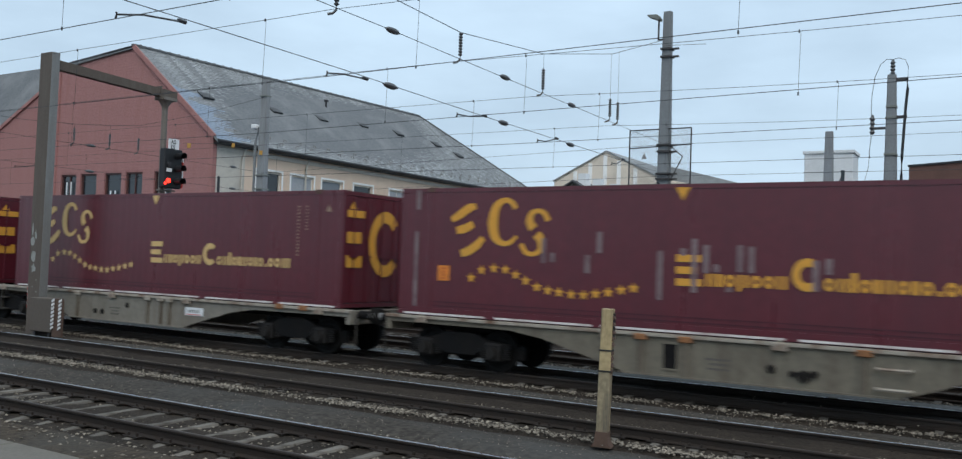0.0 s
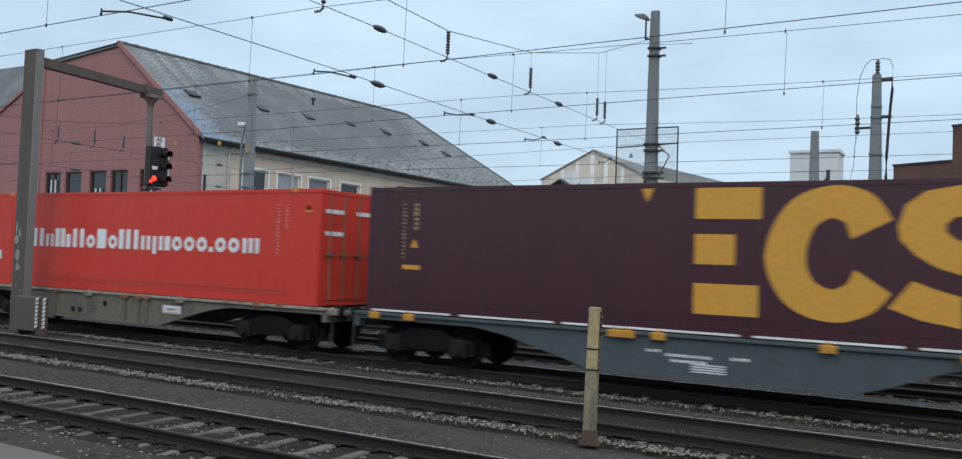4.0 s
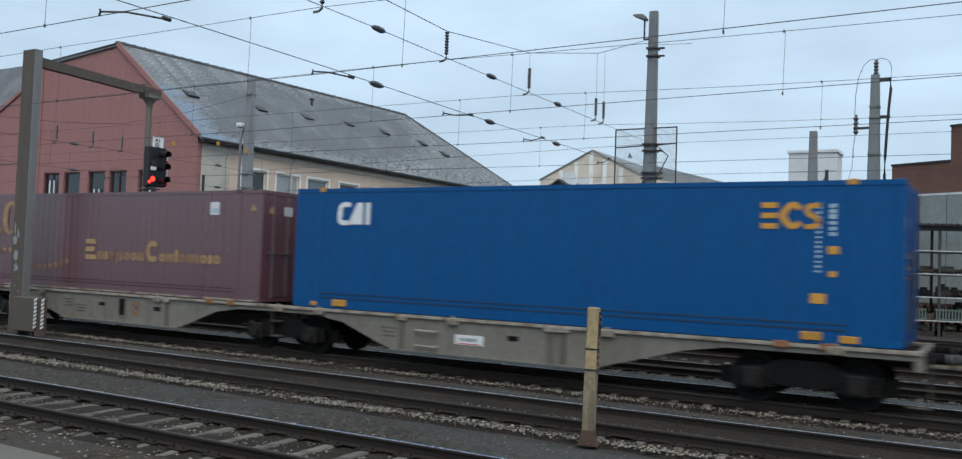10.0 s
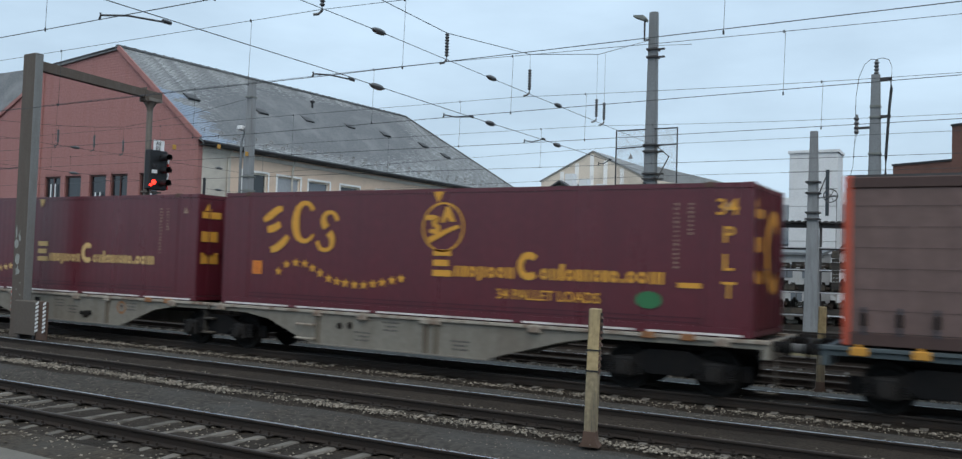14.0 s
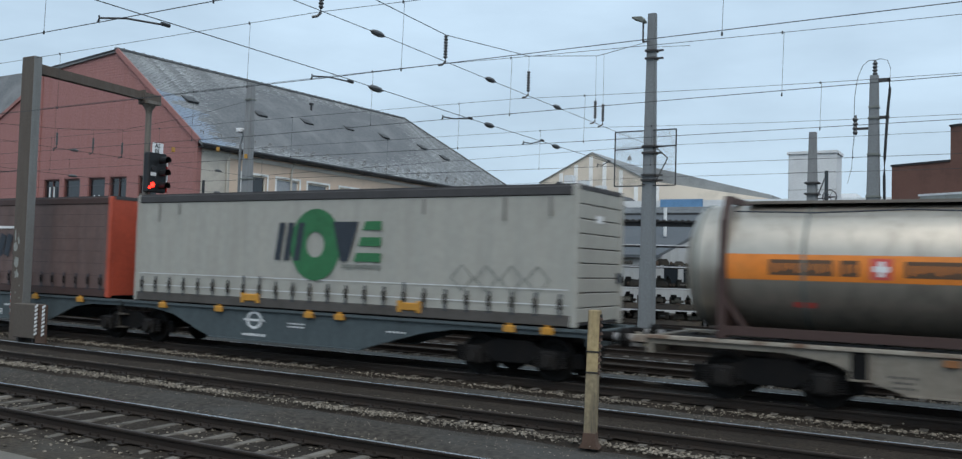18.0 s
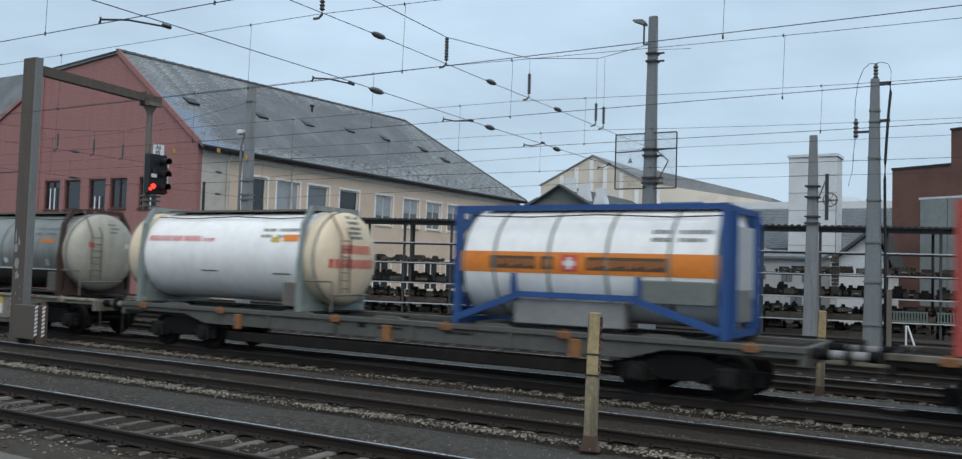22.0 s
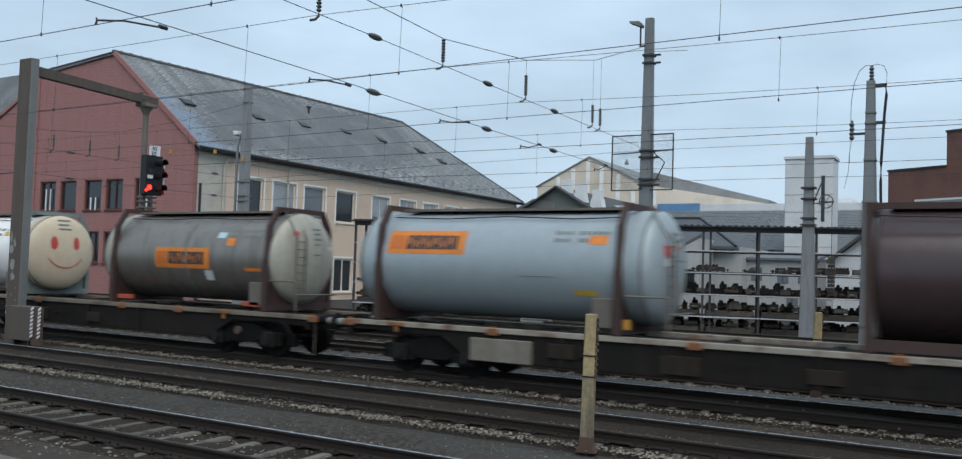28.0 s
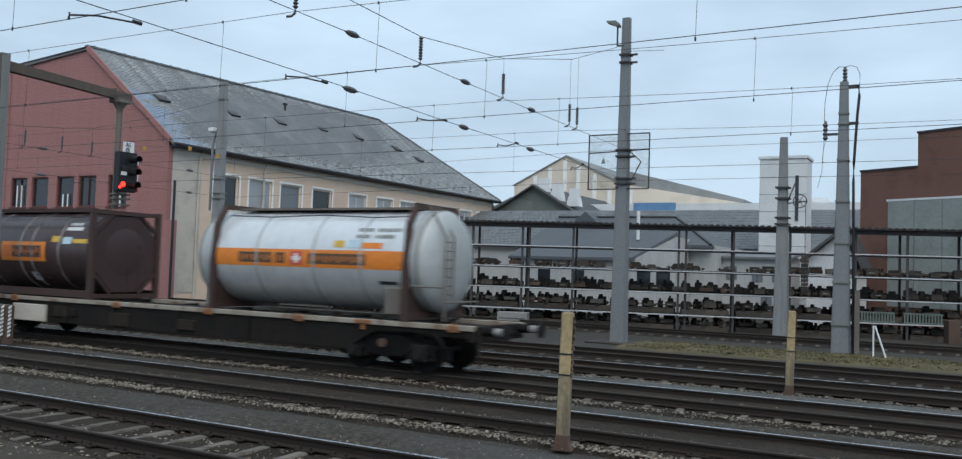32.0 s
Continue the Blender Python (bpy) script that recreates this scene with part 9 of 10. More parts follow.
def sill_detail(th, kind, x, z, y, paint, edge):
    """One small fitting or mark on a wagon's near side; y is the sill's face."""
    b = bmnew()
    if kind == "board":
        for x0, x1, z0, z1 in ((-0.17, 0.17, -0.27, -0.235), (-0.17, 0.17, 0.235, 0.27), (-0.17, -0.135, -0.235, 0.235), (0.135, 0.17, -0.235, 0.235)):
            box(b, x + x0, x + x1, y - 0.03, y - 0.002, z + z0, z + z1)
        part("label_frame", b, paint, th)
        b = bmnew()
        box(b, x - 0.135, x + 0.135, y - 0.014, y - 0.002, z - 0.235, z + 0.235)
        part("label_board", b, M_BOGIE, th, "dark blank label board")
    elif kind == "slot":
        rbox(b, x - 0.13, x + 0.13, y - 0.02, y - 0.002, z - 0.05, z + 0.05, 0.008)
        part("tow_slot", b, M_BOGIE, th, "dark slot in the side sill")
        b = bmnew()
        box(b, x - 0.17, x + 0.17, y - 0.035, y - 0.002, z + 0.055, z + 0.085)
        part("slot_lip", b, paint, th)
    elif kind == "rungs":
        for dz in (-0.17, 0.17):
            b = bmnew()
            tube(b, (x - 0.26, y - 0.11, z + dz), (x + 0.26, y - 0.11, z + dz), 0.03, 6)
            for dx in (-0.26, 0.26):
                tube(b, (x + dx, y - 0.11, z + dz), (x + dx, y, z + dz), 0.03, 6)
            part("step_rung", b, edge, th)
    elif kind == "dots":
        lathe(b, [(0.001, -0.03), (0.07, -0.03), (0.085, -0.002)], (x, y, z), "y", 12)
        part("round_cap", b, M_WDARK, th, "dark round cap")
    elif kind == "ring":
        b.free()
        Marks(lambda x_, z_: y, 0.004).ring(x, z, 0.19, 0.19, 0.68, n=24).done("rust_ring", M_RUSTO, th, "rusty brown ring")
        Marks(lambda x_, z_: y, 0.004).tri(x - 0.07, x + 0.07, z - 0.06, z + 0.07, True).done("ring_mark", M_FBROWN, th)
    elif kind == "text":
        b.free()
        rows = ((0.06, 0.5), (-0.03, 0.34), (-0.12, 0.42))
        mk = Marks(lambda x_, z_: y, 0.004)
        for k, (dz, w) in enumerate(rows):
            mk.bars(x - w / 2, x + w / 2, z + dz, z + dz + 0.045, 4 + k, int(x * 10) + k)
        mk.done("stencil_text", M_SRAIL, th, "small stencilled bars", "stuff")
    elif kind == "label":
        rbox(b, x - 0.36, x + 0.36, y - 0.012, y - 0.002, z - 0.11, z + 0.11, 0.004)
        part("warning_label", b, M_PANEL, th, "white warning label")
        Marks(lambda x_, z_: y - 0.012, 0.003).bars(x - 0.22, x + 0.22, z - 0.03, z + 0.05, 5, 3).done("label_bar", M_SHUTTER, th)
        Marks(lambda x_, z_: y - 0.012, 0.003).rect(x - 0.3, x + 0.3, z - 0.09, z - 0.07).done("label_line", M_LRED, th)
    elif kind == "yellow":
        rbox(b, x - 0.19, x + 0.19, y - 0.014, y - 0.002, z - 0.09, z + 0.09, 0.004)
        part("yellow_plate", b, M_YLABEL, th, "yellow plate")
        b = bmnew()
        rbox(b, x - 0.17, x + 0.17, y - 0.012, y - 0.002, z - 0.42, z - 0.1, 0.004)
        part("pale_plate", b, M_PANEL, th, "pale plate")
    elif kind == "blot":
        for dx, dz, r in ((0, 0, 0.11), (0.17, 0.05, 0.07), (-0.2, 0.03, 0.06)):
            tube(b, (x + dx, y - 0.05, z + dz), (x + dx, y, z + dz), r, 10)
        beam(b, (x - 0.25, y - 0.04, z + 0.04), (x + 0.25, y - 0.04, z + 0.06), 0.04)
        part("brake_valve", b, M_WDARK, th, "dark brake valve with a pipe")
    elif kind == "orange":
        rbox(b, x - 0.12, x + 0.12, y - 0.06, y - 0.002, z - 0.06, z + 0.06, 0.01)
        part("rusty_lug", b, M_RUSTO, th, "rusty orange lug")
    elif kind == "stiff":
        box(b, x - 0.045, x + 0.045, y - 0.055, y - 0.002, 0.37, DECK - 0.08)
        part("stiffener", b, M_WSTIFF, th)
        b = bmnew()
        rbox(b, x - 0.13, x + 0.13, y - 0.085, y - 0.004, DECK - 0.15, DECK - 0.03, 0.015)
        part("lock_pocket", b, M_RUSTO if paint is M_WBROWN else M_WEDGE, th, "worn lock pocket")
    elif kind == "seam":
        box(b, x - 0.012, x + 0.012, y - 0.008, y - 0.002, 0.43, DECK - 0.1)
        part("panel_seam", b, M_SRAIL, th)
        for k in range(6):
            b = bmnew()
            tube(b, (x + 0.06, y - 0.012, 0.5 + 0.1 * k), (x + 0.06, y, 0.5 + 0.1 * k), 0.014, 6)
            part("rivet", b, paint, th)


# what is fixed to the sills, from the front of each load: (kind, x, z)
SILL_A = ((("stiff", 5.95, 0), ("stiff", 6.86, 0), ("stiff", 10.02, 0), ("board", 6.55, 0.73), ("text", 7.5, 0.66), ("dots", 8.45, 0.66), ("blot", 9.03, 0.58), ("rungs", 10.5, 0.66)),
          (("stiff", 3.32, 0), ("stiff", 6.57, 0), ("stiff", 7.14, 0), ("stiff", 7.5, 0), ("dots", 4.17, 0.58), ("dots", 4.5, 0.58), ("text", 5.09, 0.64), ("dots", 5.64, 0.82), ("label", 8.5, 0.8)))
SILL_B = ((("stiff", 10.25, 0), ("stiff", 4.6, 0), ("slot", 7.45, 0.82), ("board", 8.37, 0.78), ("ring", 8.95, 0.76), ("slot", 9.84, 0.8), ("text", 6.5, 0.66), ("text", 5.9, 0.8)),
          (("text", 2.97, 0.74), ("stiff", 3.32, 0), ("rungs", 4.03, 0.65), ("label", 5.12, 0.69), ("slot", 6.21, 0.81), ("stiff", 7.09, 0), ("stiff", 7.39, 0)))
SILL_C = ((("board", 6.69, 0.74), ("stiff", 6.2, 0), ("text", 8.44, 0.7), ("text", 7.8, 0.86), ("blot", 9.09, 0.58), ("stiff", 10.06, 0), ("ring", 10.67, 0.85), ("text", 11.1, 0.9)),
          (("rungs", 2.95, 0.63), ("stiff", 3.31, 0), ("dots", 3.97, 0.82), ("dots", 4.29, 0.85), ("text", 4.67, 0.62), ("text", 5.5, 0.9), ("stiff", 6.48, 0), ("stiff", 6.76, 0), ("text", 7.4, 0.6)))
SILL_D = ((("board", 3.85, 0.85), ("orange", 5.26, 0.99), ("text", 4.55, 0.62), ("text", 6.6, 0.72), ("seam", 7.26, 0), ("blot", 7.85, 0.74), ("seam", 8.2, 0), ("text", 9.1, 0.75), ("text", 10.2, 0.8), ("orange", 11.0, 0.99), ("yellow", 12.4, 0.93), ("orange", 14.8, 0.88)),)


def wagon(u0, units, bogies, paint, edge, style, label, lock, belly=True, logo=False, spots=(), starts=()):
    """A container flat wagon. units: stretches of frame; bogies: their places; style: fishbelly depth; spots: sill details from starts."""
    th = thing("container_wagon", label, "wagon", None, "wagons of the train")
    rider(th, u0, 0.0)
    W_ = 1.2
    top, low = DECK + 0.0, style
    rnd = random.Random(int(u0) + 200)
    for k_, (a, c) in enumerate(units):
        a, c = a - u0, c - u0
        first = k_ == 0
        for sgn in (-1, 1):
            y0, y1 = sorted((sgn * W_, sgn * (W_ - 0.05)))
            b = bmnew()
            if belly:
                if len(units) == 1:
                    s0, m0, m1, s1 = a + 2.6, a + 4.55, c - 4.2, c - 2.3
                else:
                    s0, m0, m1, s1 = (a + 3.3, a + 5.9, c - 3.5, c - 1.3) if first else (a + 1.3, a + 3.5, c - 5.9, c - 3.3)
                prism(b, ((a, top - 0.02), (a, top - 0.17), (s0, top - 0.18), (s0 + 0.8, top - 0.3), (m0 - 0.4, low + 0.12), (m0, low), (m1, low), (m1 + 0.4, low + 0.12), (s1 - 0.8, top - 0.3), (s1, top - 0.18), (c, top - 0.17), (c, top - 0.02)), "y", y0, y1)
            else:
                prism(b, ((a, top - 0.02), (a, top - 0.22), (a + 2.6, top - 0.22), (a + 3.4, low), (c - 3.4, low), (c - 2.6, top - 0.22), (c, top - 0.22), (c, top - 0.02)), "y", y0, y1)
            part("side_sill", b, paint, th)
            b = bmnew()
            lo_, hi_ = sorted((sgn * (W_ + 0.06), sgn * (W_ - 0.1)))
            rbox(b, a, c, lo_, hi_, top - (0.075 if belly else 0.115), top, 0.01)
            part("top_flange", b, edge, th)
            if belly:
                b = bmnew()
                lo_, hi_ = sorted((sgn * (W_ + 0.05), sgn * (W_ - 0.08)))
                box(b, m0, m1, lo_, hi_, low - 0.03, low + 0.0)
                part("bottom_flange", b, paint, th)
            if sgn < 0:
                # stiffeners, plates and small fittings on the near side
                if spots:
                    for kind, x, z in spots[k_]:
                        sill_detail(th, kind, starts[k_] - u0 + x, z, -W_, paint, edge)
                at_x = [a + (c - a) * f + rnd.uniform(-0.3, 0.3) for f in (0.3, 0.42, 0.55, 0.68)] if not belly else []
                for x in at_x:
                    b = bmnew()
                    box(b, x - 0.05, x + 0.05, -W_ - 0.055, -W_ - 0.002, low + 0.01, top - 0.08)
                    part("stiffener", b, paint, th)
                for k in range(0 if belly else 3):
                    x = a + (c - a) * rnd.uniform(0.3, 0.7)
                    z = low + rnd.uniform(0.12, 0.4)
                    b = bmnew()
                    w_ = rnd.uniform(0.12, 0.45)
                    box(b, x, x + w_, -W_ - 0.012, -W_ - 0.002, z, z + rnd.uniform(0.08, 0.22))
                    part("plate", b, M_WDARK if k else paint, th)
                for k in range(0 if belly else 2):
                    x = a + (c - a) * (0.46 + 0.14 * k + rnd.uniform(-0.02, 0.05))
                    Marks(lambda x_, z_: -W_ - 0.004).bars(x, x + 0.7, low + 0.2, low + 0.26, 9, k + int(u0)).bars(x, x + 0.6, low + 0.3, low + 0.36, 7, k + 3).done("stencil_text", M_PANEL if paint is M_WBLUE else M_WDARK, th, "small stencilled bars")
                if not belly and u0 < 175:
                    b = bmnew()
                    rbox(b, a + 4.2, c - 4.2, -W_ + 0.06, -W_ + 0.2, 0.32, 0.56, 0.02)
                    part("lower_beam", b, M_WDARK, th)
                    for x in (2.2, 6.6, 9.4, 12.2, 16.0):
                        b = bmnew()
                        prism(b, ((a + x - 0.5, top), (a + x - 0.3, top + 0.06), (a + x + 0.3, top + 0.06), (a + x + 0.5, top)), "y", -W_ - 0.03, -W_ + 0.1)
                        part("bolster", b, M_WGREY, th)
                    for x in (4.65, 9.44, 14.2):
                        b = bmnew()
                        rbox(b, a + x - 0.12, a + x + 0.12, -W_ - 0.08, -W_ - 0.002, low - 0.08, top - 0.14, 0.015)
                        part("stake_pocket", b, M_RUSTO, th, "rusty orange pocket")
                elif not belly:
                    b = bmnew()
                    rbox(b, a + 3.45, a + 4.92, -W_ - 0.10, -W_ + 0.02, 0.44, 0.93, 0.015)
                    part("equipment_box", b, M_PLASTERG if u0 > 230 else M_WBEIGE if u0 > 190 else M_POSTFOOT, th, "pale sheet metal equipment box")
                    for x0, x1, z0, z1, m_ in ((5.3, 5.9, 0.62, 0.92, M_SRAIL2), (6.0, 6.3, 0.66, 0.88, M_WDARK), (7.7, 8.5, 0.5, 0.86, M_SRAIL2), (10.4, 11.0, 0.55, 0.82, M_SRAIL2)):
                        b = bmnew()
                        rbox(b, a + x0, a + x1, -W_ - 0.06, -W_ + 0.02, z0, z1, 0.012)
                        part("equipment_plate", b, m_, th)
                    for x in (a + 1.45, c - 2.9):
                        b = bmnew()
                        rbox(b, x - 0.24, x + 0.24, -W_ - 0.09, -W_ - 0.02, top - 0.10, top - 0.01, 0.012)
                        rbox(b, x - 0.05, x + 0.05, -W_ - 0.08, -W_ - 0.02, top - 0.24, top - 0.10, 0.012)
                        part("corner_bracket", b, M_RUSTO, th, "rusty orange bracket")
                    b = bmnew()
                    tube(b, (c - 2.35, -W_ - 0.09, 0.66), (c - 2.35, -W_ - 0.02, 0.66), 0.10, 16)
                    part("weighing_valve", b, M_POSTFOOT, th, "round rusty brown cover")
                for x in ((a + 0.63, a + 1.6, a + 6.6, a + 6.88, a + 7.5, a + 10.6, a + 12.8) if first else (a + 1.74, a + 3.92, a + 7.03, a + 7.99, c - 1.9, c - 1.0)) if logo else ():
                    l_ = part("twist_lock", lock, None, th)
                    l_.location = (x, -W_ - 0.05, top - 0.05)
                for k in range(0 if logo else 4 if belly else 6):
                    x = a + 0.5 + (c - a - 1.0) * (k + rnd.uniform(-0.2, 0.2)) / (5 if not belly else 3)
                    l_ = part("twist_lock", lock if belly else LOCKO_ME, None, th)
                    l_.location = (x, -W_ - 0.04, top - 0.06)
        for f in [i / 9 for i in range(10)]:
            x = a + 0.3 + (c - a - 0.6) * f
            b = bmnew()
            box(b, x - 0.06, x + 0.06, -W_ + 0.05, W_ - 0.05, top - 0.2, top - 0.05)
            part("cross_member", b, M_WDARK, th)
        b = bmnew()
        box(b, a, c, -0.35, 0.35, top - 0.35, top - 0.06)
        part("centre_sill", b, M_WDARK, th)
        if logo and first:
            x = a + 7.65
            for x_, w__, z_, k__ in ((0, 0.9, 0.72, 7), (0.1, 0.7, 0.62, 5), (1.25, 0.35, 0.74, 3), (-0.4, 0.3, 0.78, 3)):
                Marks(lambda x__, z__: -W_ - 0.004).bars(x + x_, x + x_ + w__, low + z_ - 0.36, low + z_ - 0.30, k__, k__).done("stencil_text", M_PANEL, th, "pale stencilled bars")
            for k__ in range(4):
                Marks(lambda x__, z__: -W_ - 0.004).rect(x + 0.5, x + 1.15, low + 0.1 + k__ * 0.045, low + 0.125 + k__ * 0.045).done("stencil_text", M_PANEL, th, "pale stencilled lines")
        if logo and not first:
            x = a + 5.15
            Marks(lambda x_, z_: -W_ - 0.004).ring(x, low + 0.5, 0.27, 0.23, 0.72, n=28).rect(x - 0.36, x + 0.36, low + 0.47, low + 0.53).bars(x - 0.4, x + 0.4, low + 0.09, low + 0.16, 9, 2).done("emblem", M_PANEL, th, "pale ring emblem with a bar")
            for x_, z_ in ((1.45, 0.46), (1.45, 0.38), (4.5, 0.44)):
                Marks(lambda x__, z__: -W_ - 0.004).bars(x + x_ - 0.28, x + x_ + 0.28, low + z_, low + z_ + 0.04, 5, int(x_ * 10)).done("stencil_text", M_PANEL, th, "pale stencilled bars")
        if belly and not logo and len(units) > 1:
            for x in (c - 2.3, c - 1.5):
                b = bmnew()
                rbox(b, x - 0.13, x + 0.13, -W_ - 0.08, -W_ - 0.04, top - 0.1, top + 0.03, 0.012)
                part("lock_plate", b, M_RUSTO, th, "rusty orange locking plate")
    for x in bogies:
        bogie(th, x - u0)
    for end, x in ((-1, units[0][0] - u0), (1, units[-1][1] - u0)):
        b = bmnew()
        rbox(b, min(x, x - end * 0.14), max(x, x - end * 0.14), -1.22, 1.22, top - 0.36, top - 0.02, 0.015)
        part("headstock", b, paint, th)
        for y in (-0.875, 0.875):
            bf_ = part("buffer", BUFFER_ME, None, th)
            bf_.location = (x, y, 1.04)
            part("plunger", PLUNGER_ME, None, bf_, "grey worn buffer plunger")
            part("buffer_head", BUFHEAD_ME, None, bf_)
            if end < 0:
                bf_.rotation_euler.z = math.pi
        b = bmnew()
        tube(b, (x, 0, 0.98), (x + end * 0.42, 0, 0.98), 0.06, 8)
        part("coupling", b, M_BOGIE, th)
        b = bmnew()
        tube(b, (x + end * 0.1, -1.1, 0.2), (x + end * 0.1, -1.1, top - 0.1), 0.02, 6)
        tube(b, (x + end * 0.1, -1.1, 0.2), (x - end * 0.25, -1.1, 0.2), 0.02, 6)
        part("step", b, M_MACH, th)
    if len(units) > 1:
        for (a, c), (d, e) in zip(units, units[1:]):
            xm = (c + d) / 2 - u0
            for y in (-1.12, 1.12):
                for z in (0.35, 0.72):
                    b = bmnew()
                    rbox(b, xm - 0.16, xm + 0.16, y - 0.12, y + 0.12, z, z + 0.05, 0.01)
                    part("step_plate", b, M_MACH, th)
                b = bmnew()
                box(b, xm - 0.2, xm - 0.16, y - 0.05, y + 0.05, 0.35, 1.1)
                part("step_bracket", b, M_MACH, th)
    return th


def pair(a0, a1, paint, edge, label, lock, logo=False, spots=()):
    """An articulated wagon under two containers that begin at a0 and a1."""
    u0, m0, m1, u1 = a0 - 0.35, a0 + CL + 0.25, a1 - 0.25, a1 + CL + 0.3
    jm = (a0 + CL + a1) / 2
    wagon(u0, [(u0, jm - 0.06), (jm + 0.06, u1)], [u0 + 1.95, jm + 0.15, u1 - 1.95], paint, edge, 0.36, label, lock, True, logo, spots, (a0, a1))


PALE = "pale grey fishbelly container wagon with rust stains"
pair(-42.9, -27.78, M_WBEIGE, M_WEDGE, PALE, LOCKB_ME, False, SILL_A)
pair(-12.32, 2.27, M_WBROWN, M_WEDGE, PALE, LOCKB_ME, False, SILL_A)
pair(17.5, 32.4, M_WBLUE, M_WBLUE, "blue grey fishbelly container wagon with yellow locks", LOCK_ME, True)
pair(47.48, 62.35, M_WBEIGE, M_WEDGE, PALE, LOCKB_ME, False, SILL_B)
pair(77.76, 92.5, M_WBEIGE, M_WEDGE, PALE, LOCKB_ME, False, SILL_C)
pair(107.75, 122.6, M_WBLUE, M_WBLUE, "blue grey fishbelly container wagon with yellow locks", LOCK_ME, True)
for a, c, p, st, lab in ((137.75, 155.0, M_WOLD, 0.42, "stained beige flat wagon carrying two tanks"), (156.2, 174.9, M_WGREY, 0.72, "grey low flat wagon carrying two tanks"),
                         (176.2, 195.3, M_WDARK, 0.45, "dirty brown flat wagon carrying two tanks"), (196.6, 215.5, M_WDARK, 0.45, "dirty brown flat wagon carrying two tanks"),
                         (216.7, 235.9, M_WDARK, 0.45, "dirty brown flat wagon carrying two tanks"), (237.2, 256.5, M_WDARK, 0.45, "dirty brown last wagon with bare end")):
    wagon(a, [(a, c)], [a + 2.35, c - 2.35], p, M_WEDGE if p is M_WOLD else M_WGREY if p is M_WGREY else M_WEDGED if a < 210 else M_WEDGE, st, lab, LOCKB_ME, p is M_WOLD, False, SILL_D if p is M_WOLD else (), (a,))


# ---- the passenger train in the distance ----
M_PWHITE = mat("coach_white", (0.62, 0.64, 0.65), 0.4, grain=6, big=0.8, bump=0.01, stain=(0.5, 0.51, 0.5))
M_PBLUE = mat("coach_blue", (0.015, 0.045, 0.21), 0.4, grain=6, bump=0.01)
M_PRED = mat("coach_red", (0.55, 0.045, 0.02), 0.4, grain=6, bump=0.01)
M_PROOF = mat("coach_roof_blue", (0.10, 0.24, 0.48), 0.5, grain=6, bump=0.02)
PSPEED = -6.2
COACHES = []


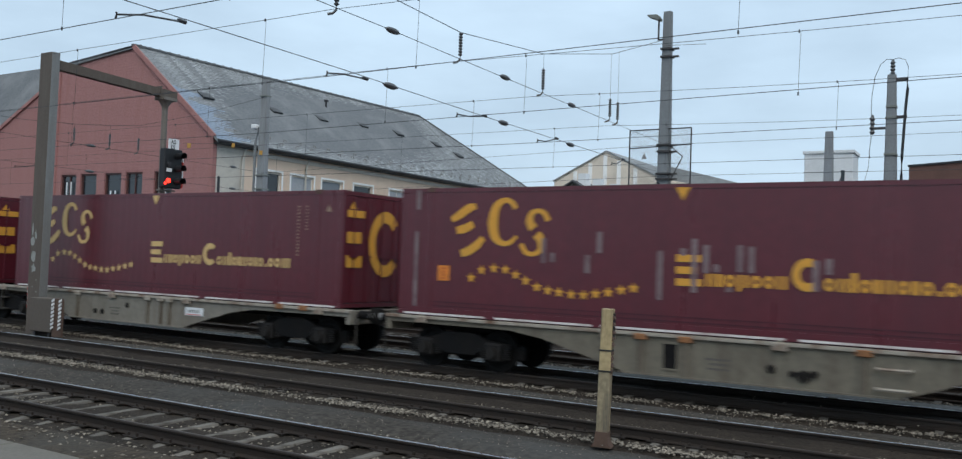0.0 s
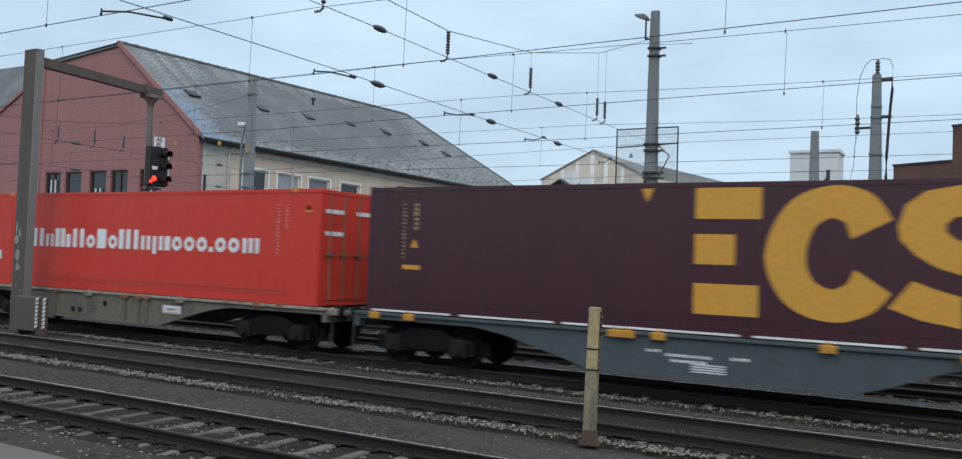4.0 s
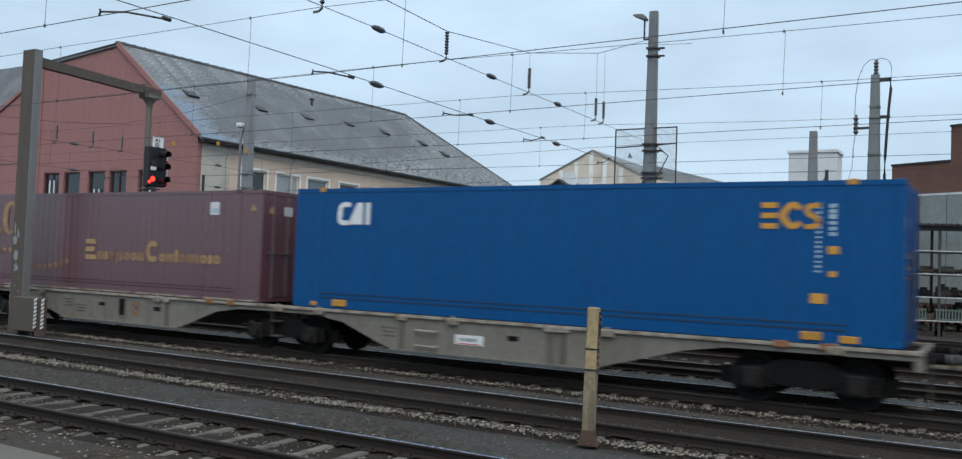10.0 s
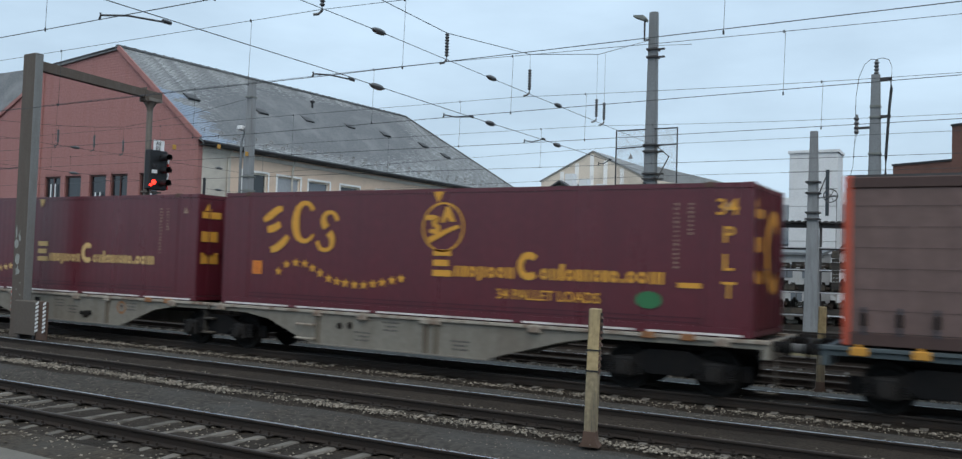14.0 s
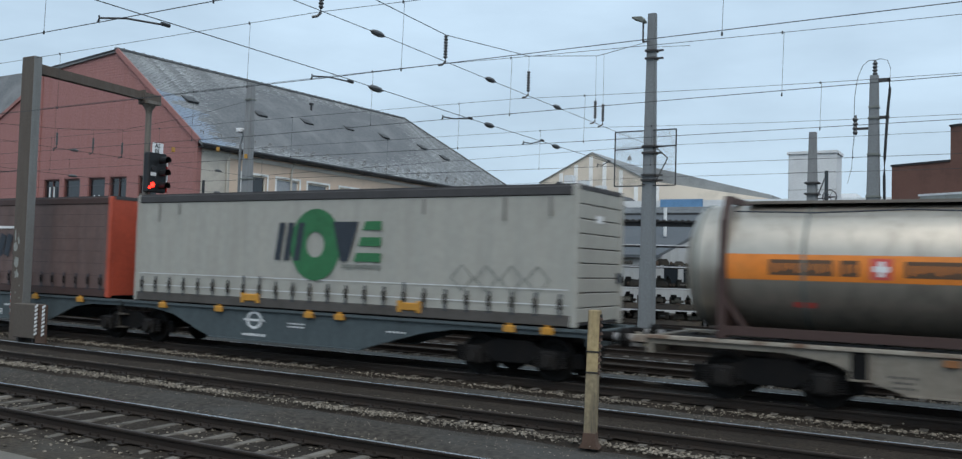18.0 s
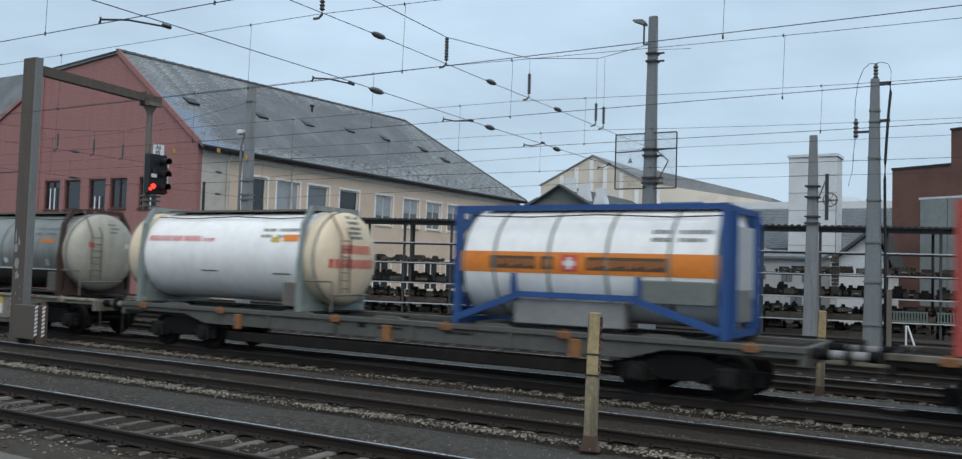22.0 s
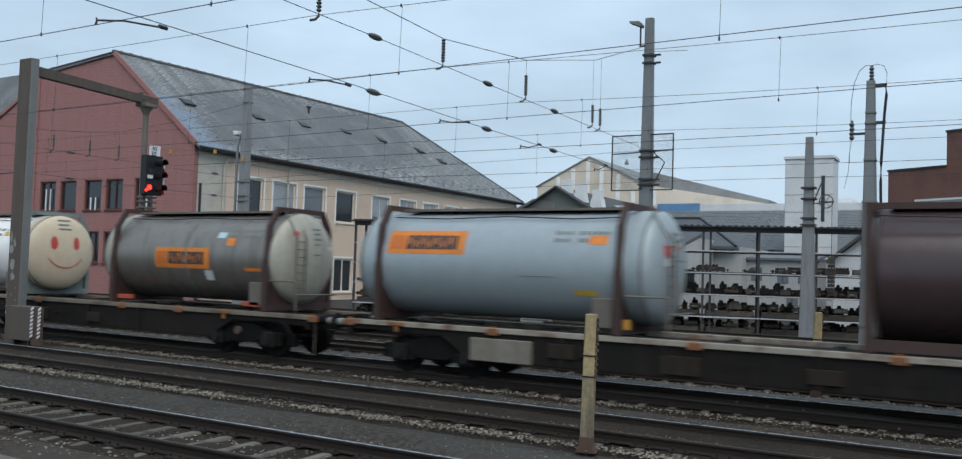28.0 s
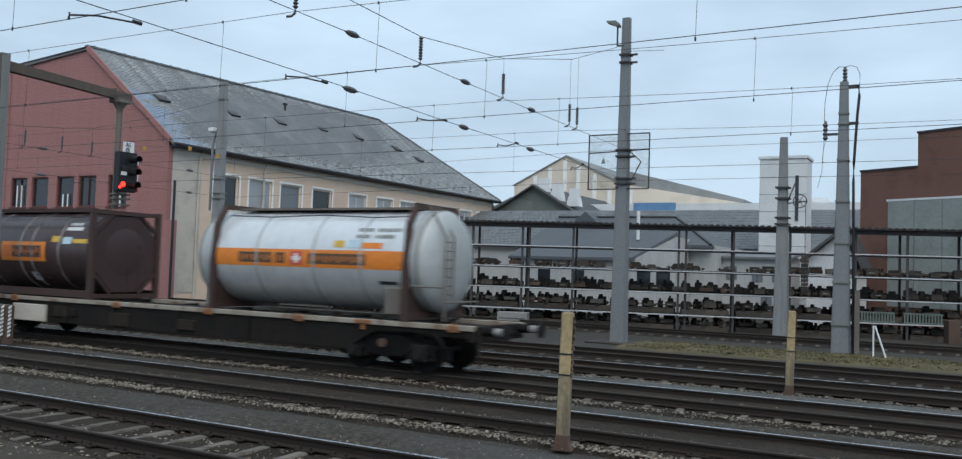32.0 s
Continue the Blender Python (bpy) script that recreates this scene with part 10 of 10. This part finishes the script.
def coach(x_front, label, cab):
    """A coach; its right-hand end lies x_front from the train's front."""
    L_ = 23.0
    th = thing("passenger_coach", label, "train coach", None, "coaches of the passenger train")
    COACHES.append((th, x_front))
    w, zt = 1.4, 3.28
    end = -0.2 if not cab else -1.0
    blue_end = end if not cab else -3.3

    def side(u0, u1, z0, z1, m, nm, off=0.0):
        b = bmnew()
        box(b, u0, u1, -w - off, -w + 0.05, z0, z1)
        return part(nm, b, m, th)
    b = bmnew()
    box(b, -L_, end, -w + 0.06, w, 0.3, zt)
    part("body", b, M_PWHITE, th)
    side(-L_, end, 2.88, zt, M_PWHITE, "upper_band")
    wz0, wz1 = 1.9, 2.72
    us = [-4.85 - i * 1.95 for i in range(9)][::-1]
    cuts_ = [-L_]
    for u in us:
        cuts_ += [u, u + 1.2]
    cuts_.append(blue_end)
    for i in range(0, len(cuts_), 2):
        side(cuts_[i], cuts_[i + 1], wz0, wz1, M_PBLUE, "blue_panel", 0.004)
    side(-L_, blue_end, wz1, 2.88, M_PBLUE, "blue_panel", 0.004)
    side(-L_, blue_end, 1.08, wz0, M_PBLUE, "blue_panel", 0.004)
    side(-L_, end, 0.93, 1.08, M_PWHITE, "white_line", 0.002)
    side(-L_, end, 0.66, 0.93, M_PRED, "red_line", 0.004)
    side(-L_, end, 0.25, 0.66, M_PWHITE, "skirt", 0.002)
    for u in us:
        b = bmnew()
        box(b, u, u + 1.2, -w + 0.02, -w + 0.045, wz0, wz1)
        win = part("window", b, M_GLASS, th)
        for p, q, e, f in ((u, u + 1.2, wz0, wz0 + 0.05), (u, u + 1.2, wz1 - 0.05, wz1), (u, u + 0.05, wz0 + 0.05, wz1 - 0.05), (u + 1.15, u + 1.2, wz0 + 0.05, wz1 - 0.05), (u + 0.05, u + 1.15, 2.3, 2.35)):
            b = bmnew()
            box(b, p, q, -w - 0.012, -w + 0.02, e, f)
            part("window_frame", b, M_PANEL, win)
    b = bmnew()
    prism(b, [(-w, zt)] + [(w * math.cos(k), zt + 0.3 * math.sin(k) ** 0.6) for k in [math.pi * (1 - i / 10) for i in range(1, 10)]] + [(w, zt)], "x", -L_, end)
    part("roof", b, M_PROOF, th, "blue curved roof")
    b = bmnew()
    box(b, -L_ + 4.6, -7, -1.1, 1.1, 0.05, 0.3)
    part("underframe", b, M_BOGIE, th)
    for x in (-L_ + 2.6, -4.9):
        f_ = part("bogie", BOGIE_ME, None, th)
        f_.location = (x, 0, 0)
        for dx in (-0.9, 0.9):
            w_ = part("wheelset", WHEELSET_ME, None, f_)
            w_.location = (dx, 0, WHEEL_R)
    if cab:
        b = bmnew()
        prism(b, ((-1.0, 0.25), (-0.25, 0.25), (0.0, 1.25), (-0.55, 3.3), (-1.0, 3.4)), "y", -w + 0.02, w - 0.02)
        part("cab_nose", b, M_PWHITE, th, "sloping white cab nose")
        b = bmnew()
        prism(b, ((-2.85, 1.09), (-0.35, 1.09), (-0.22, 1.25), (-0.75, 2.87), (-3.6, 2.87)), "y", -w - 0.009, -w + 0.02)
        part("red_panel", b, M_PRED, th, "red cab side panel")
        for u0, u1, z0, z1, m, nm in ((-2.4, -1.75, 1.85, 2.72, M_GLASS, "door_window"), (-1.3, -0.85, 2.0, 2.7, M_GLASS, "cab_window"), (-2.62, -2.6, 0.3, 2.87, M_LNAVY, "door_gap"), (-1.55, -1.53, 0.3, 2.87, M_LNAVY, "door_gap")):
            b = bmnew()
            rbox(b, u0, u1, -w - 0.016, -w - 0.01, z0, z1, 0.003)
            part(nm, b, m, th)
        b = bmnew()
        prism(b, ((-0.68, 2.95), (-0.56, 2.8), (-0.12, 1.5), (-0.24, 1.5)), "y", -w + 0.15, w - 0.15)
        part("windscreen", b, M_GLASS, th)
        b = bmnew()
        rbox(b, -1.72, -1.6, -w - 0.03, -w, 2.42, 2.5, 0.005)
        part("door_lamp", b, glow("door_lamp", (1.0, 0.35, 0.1), 1.5), th)
        text_part("2", 0.62, -5.42, -w - 0.02, 2.25, M_LETW, th, "class_number", "white numeral 2")
        b = bmnew()
        prism(b, ((-13, 1.10), (-5.0, 1.10), (-5.6, 1.62), (-13, 1.62)), "y", -w - 0.014, -w - 0.008)
        part("white_wedge", b, M_PWHITE, th)
    return th


coach(0.0, "white, blue and red driving coach of a passenger train", True)
coach(-23.6, "white and blue passenger coach with a blue roof", False)
coach(-47.2, "white and blue passenger coach with a blue roof", False)


# ---- what moves ----
def motions():
    times = [2.0 * k for k in range(17)]
    for th, u, z in MOVERS:
        walk(th, [(t, pose(u + travel(t), TY, z)) for t in times])
    # the wheels roll on the rails, with a row for every 80 degrees or less
    rolls = [32.0 * k / 448 for k in range(449)]
    spin = [(t, travel(t) / WHEEL_R) for t in rolls]
    for w in WHEELS:
        at = w.location.copy()
        walk(w, [(t, Matrix.Translation(at) @ Matrix.Rotation(a, 4, "Y")) for t, a in spin])
    for th, off in COACHES:
        walk(th, [(t, pose(-2.25 + off + PSPEED * (t - 2.5), T6, 0)) for t in (0.0, 8.0, 16.0, 24.0, 32.0)])


motions()
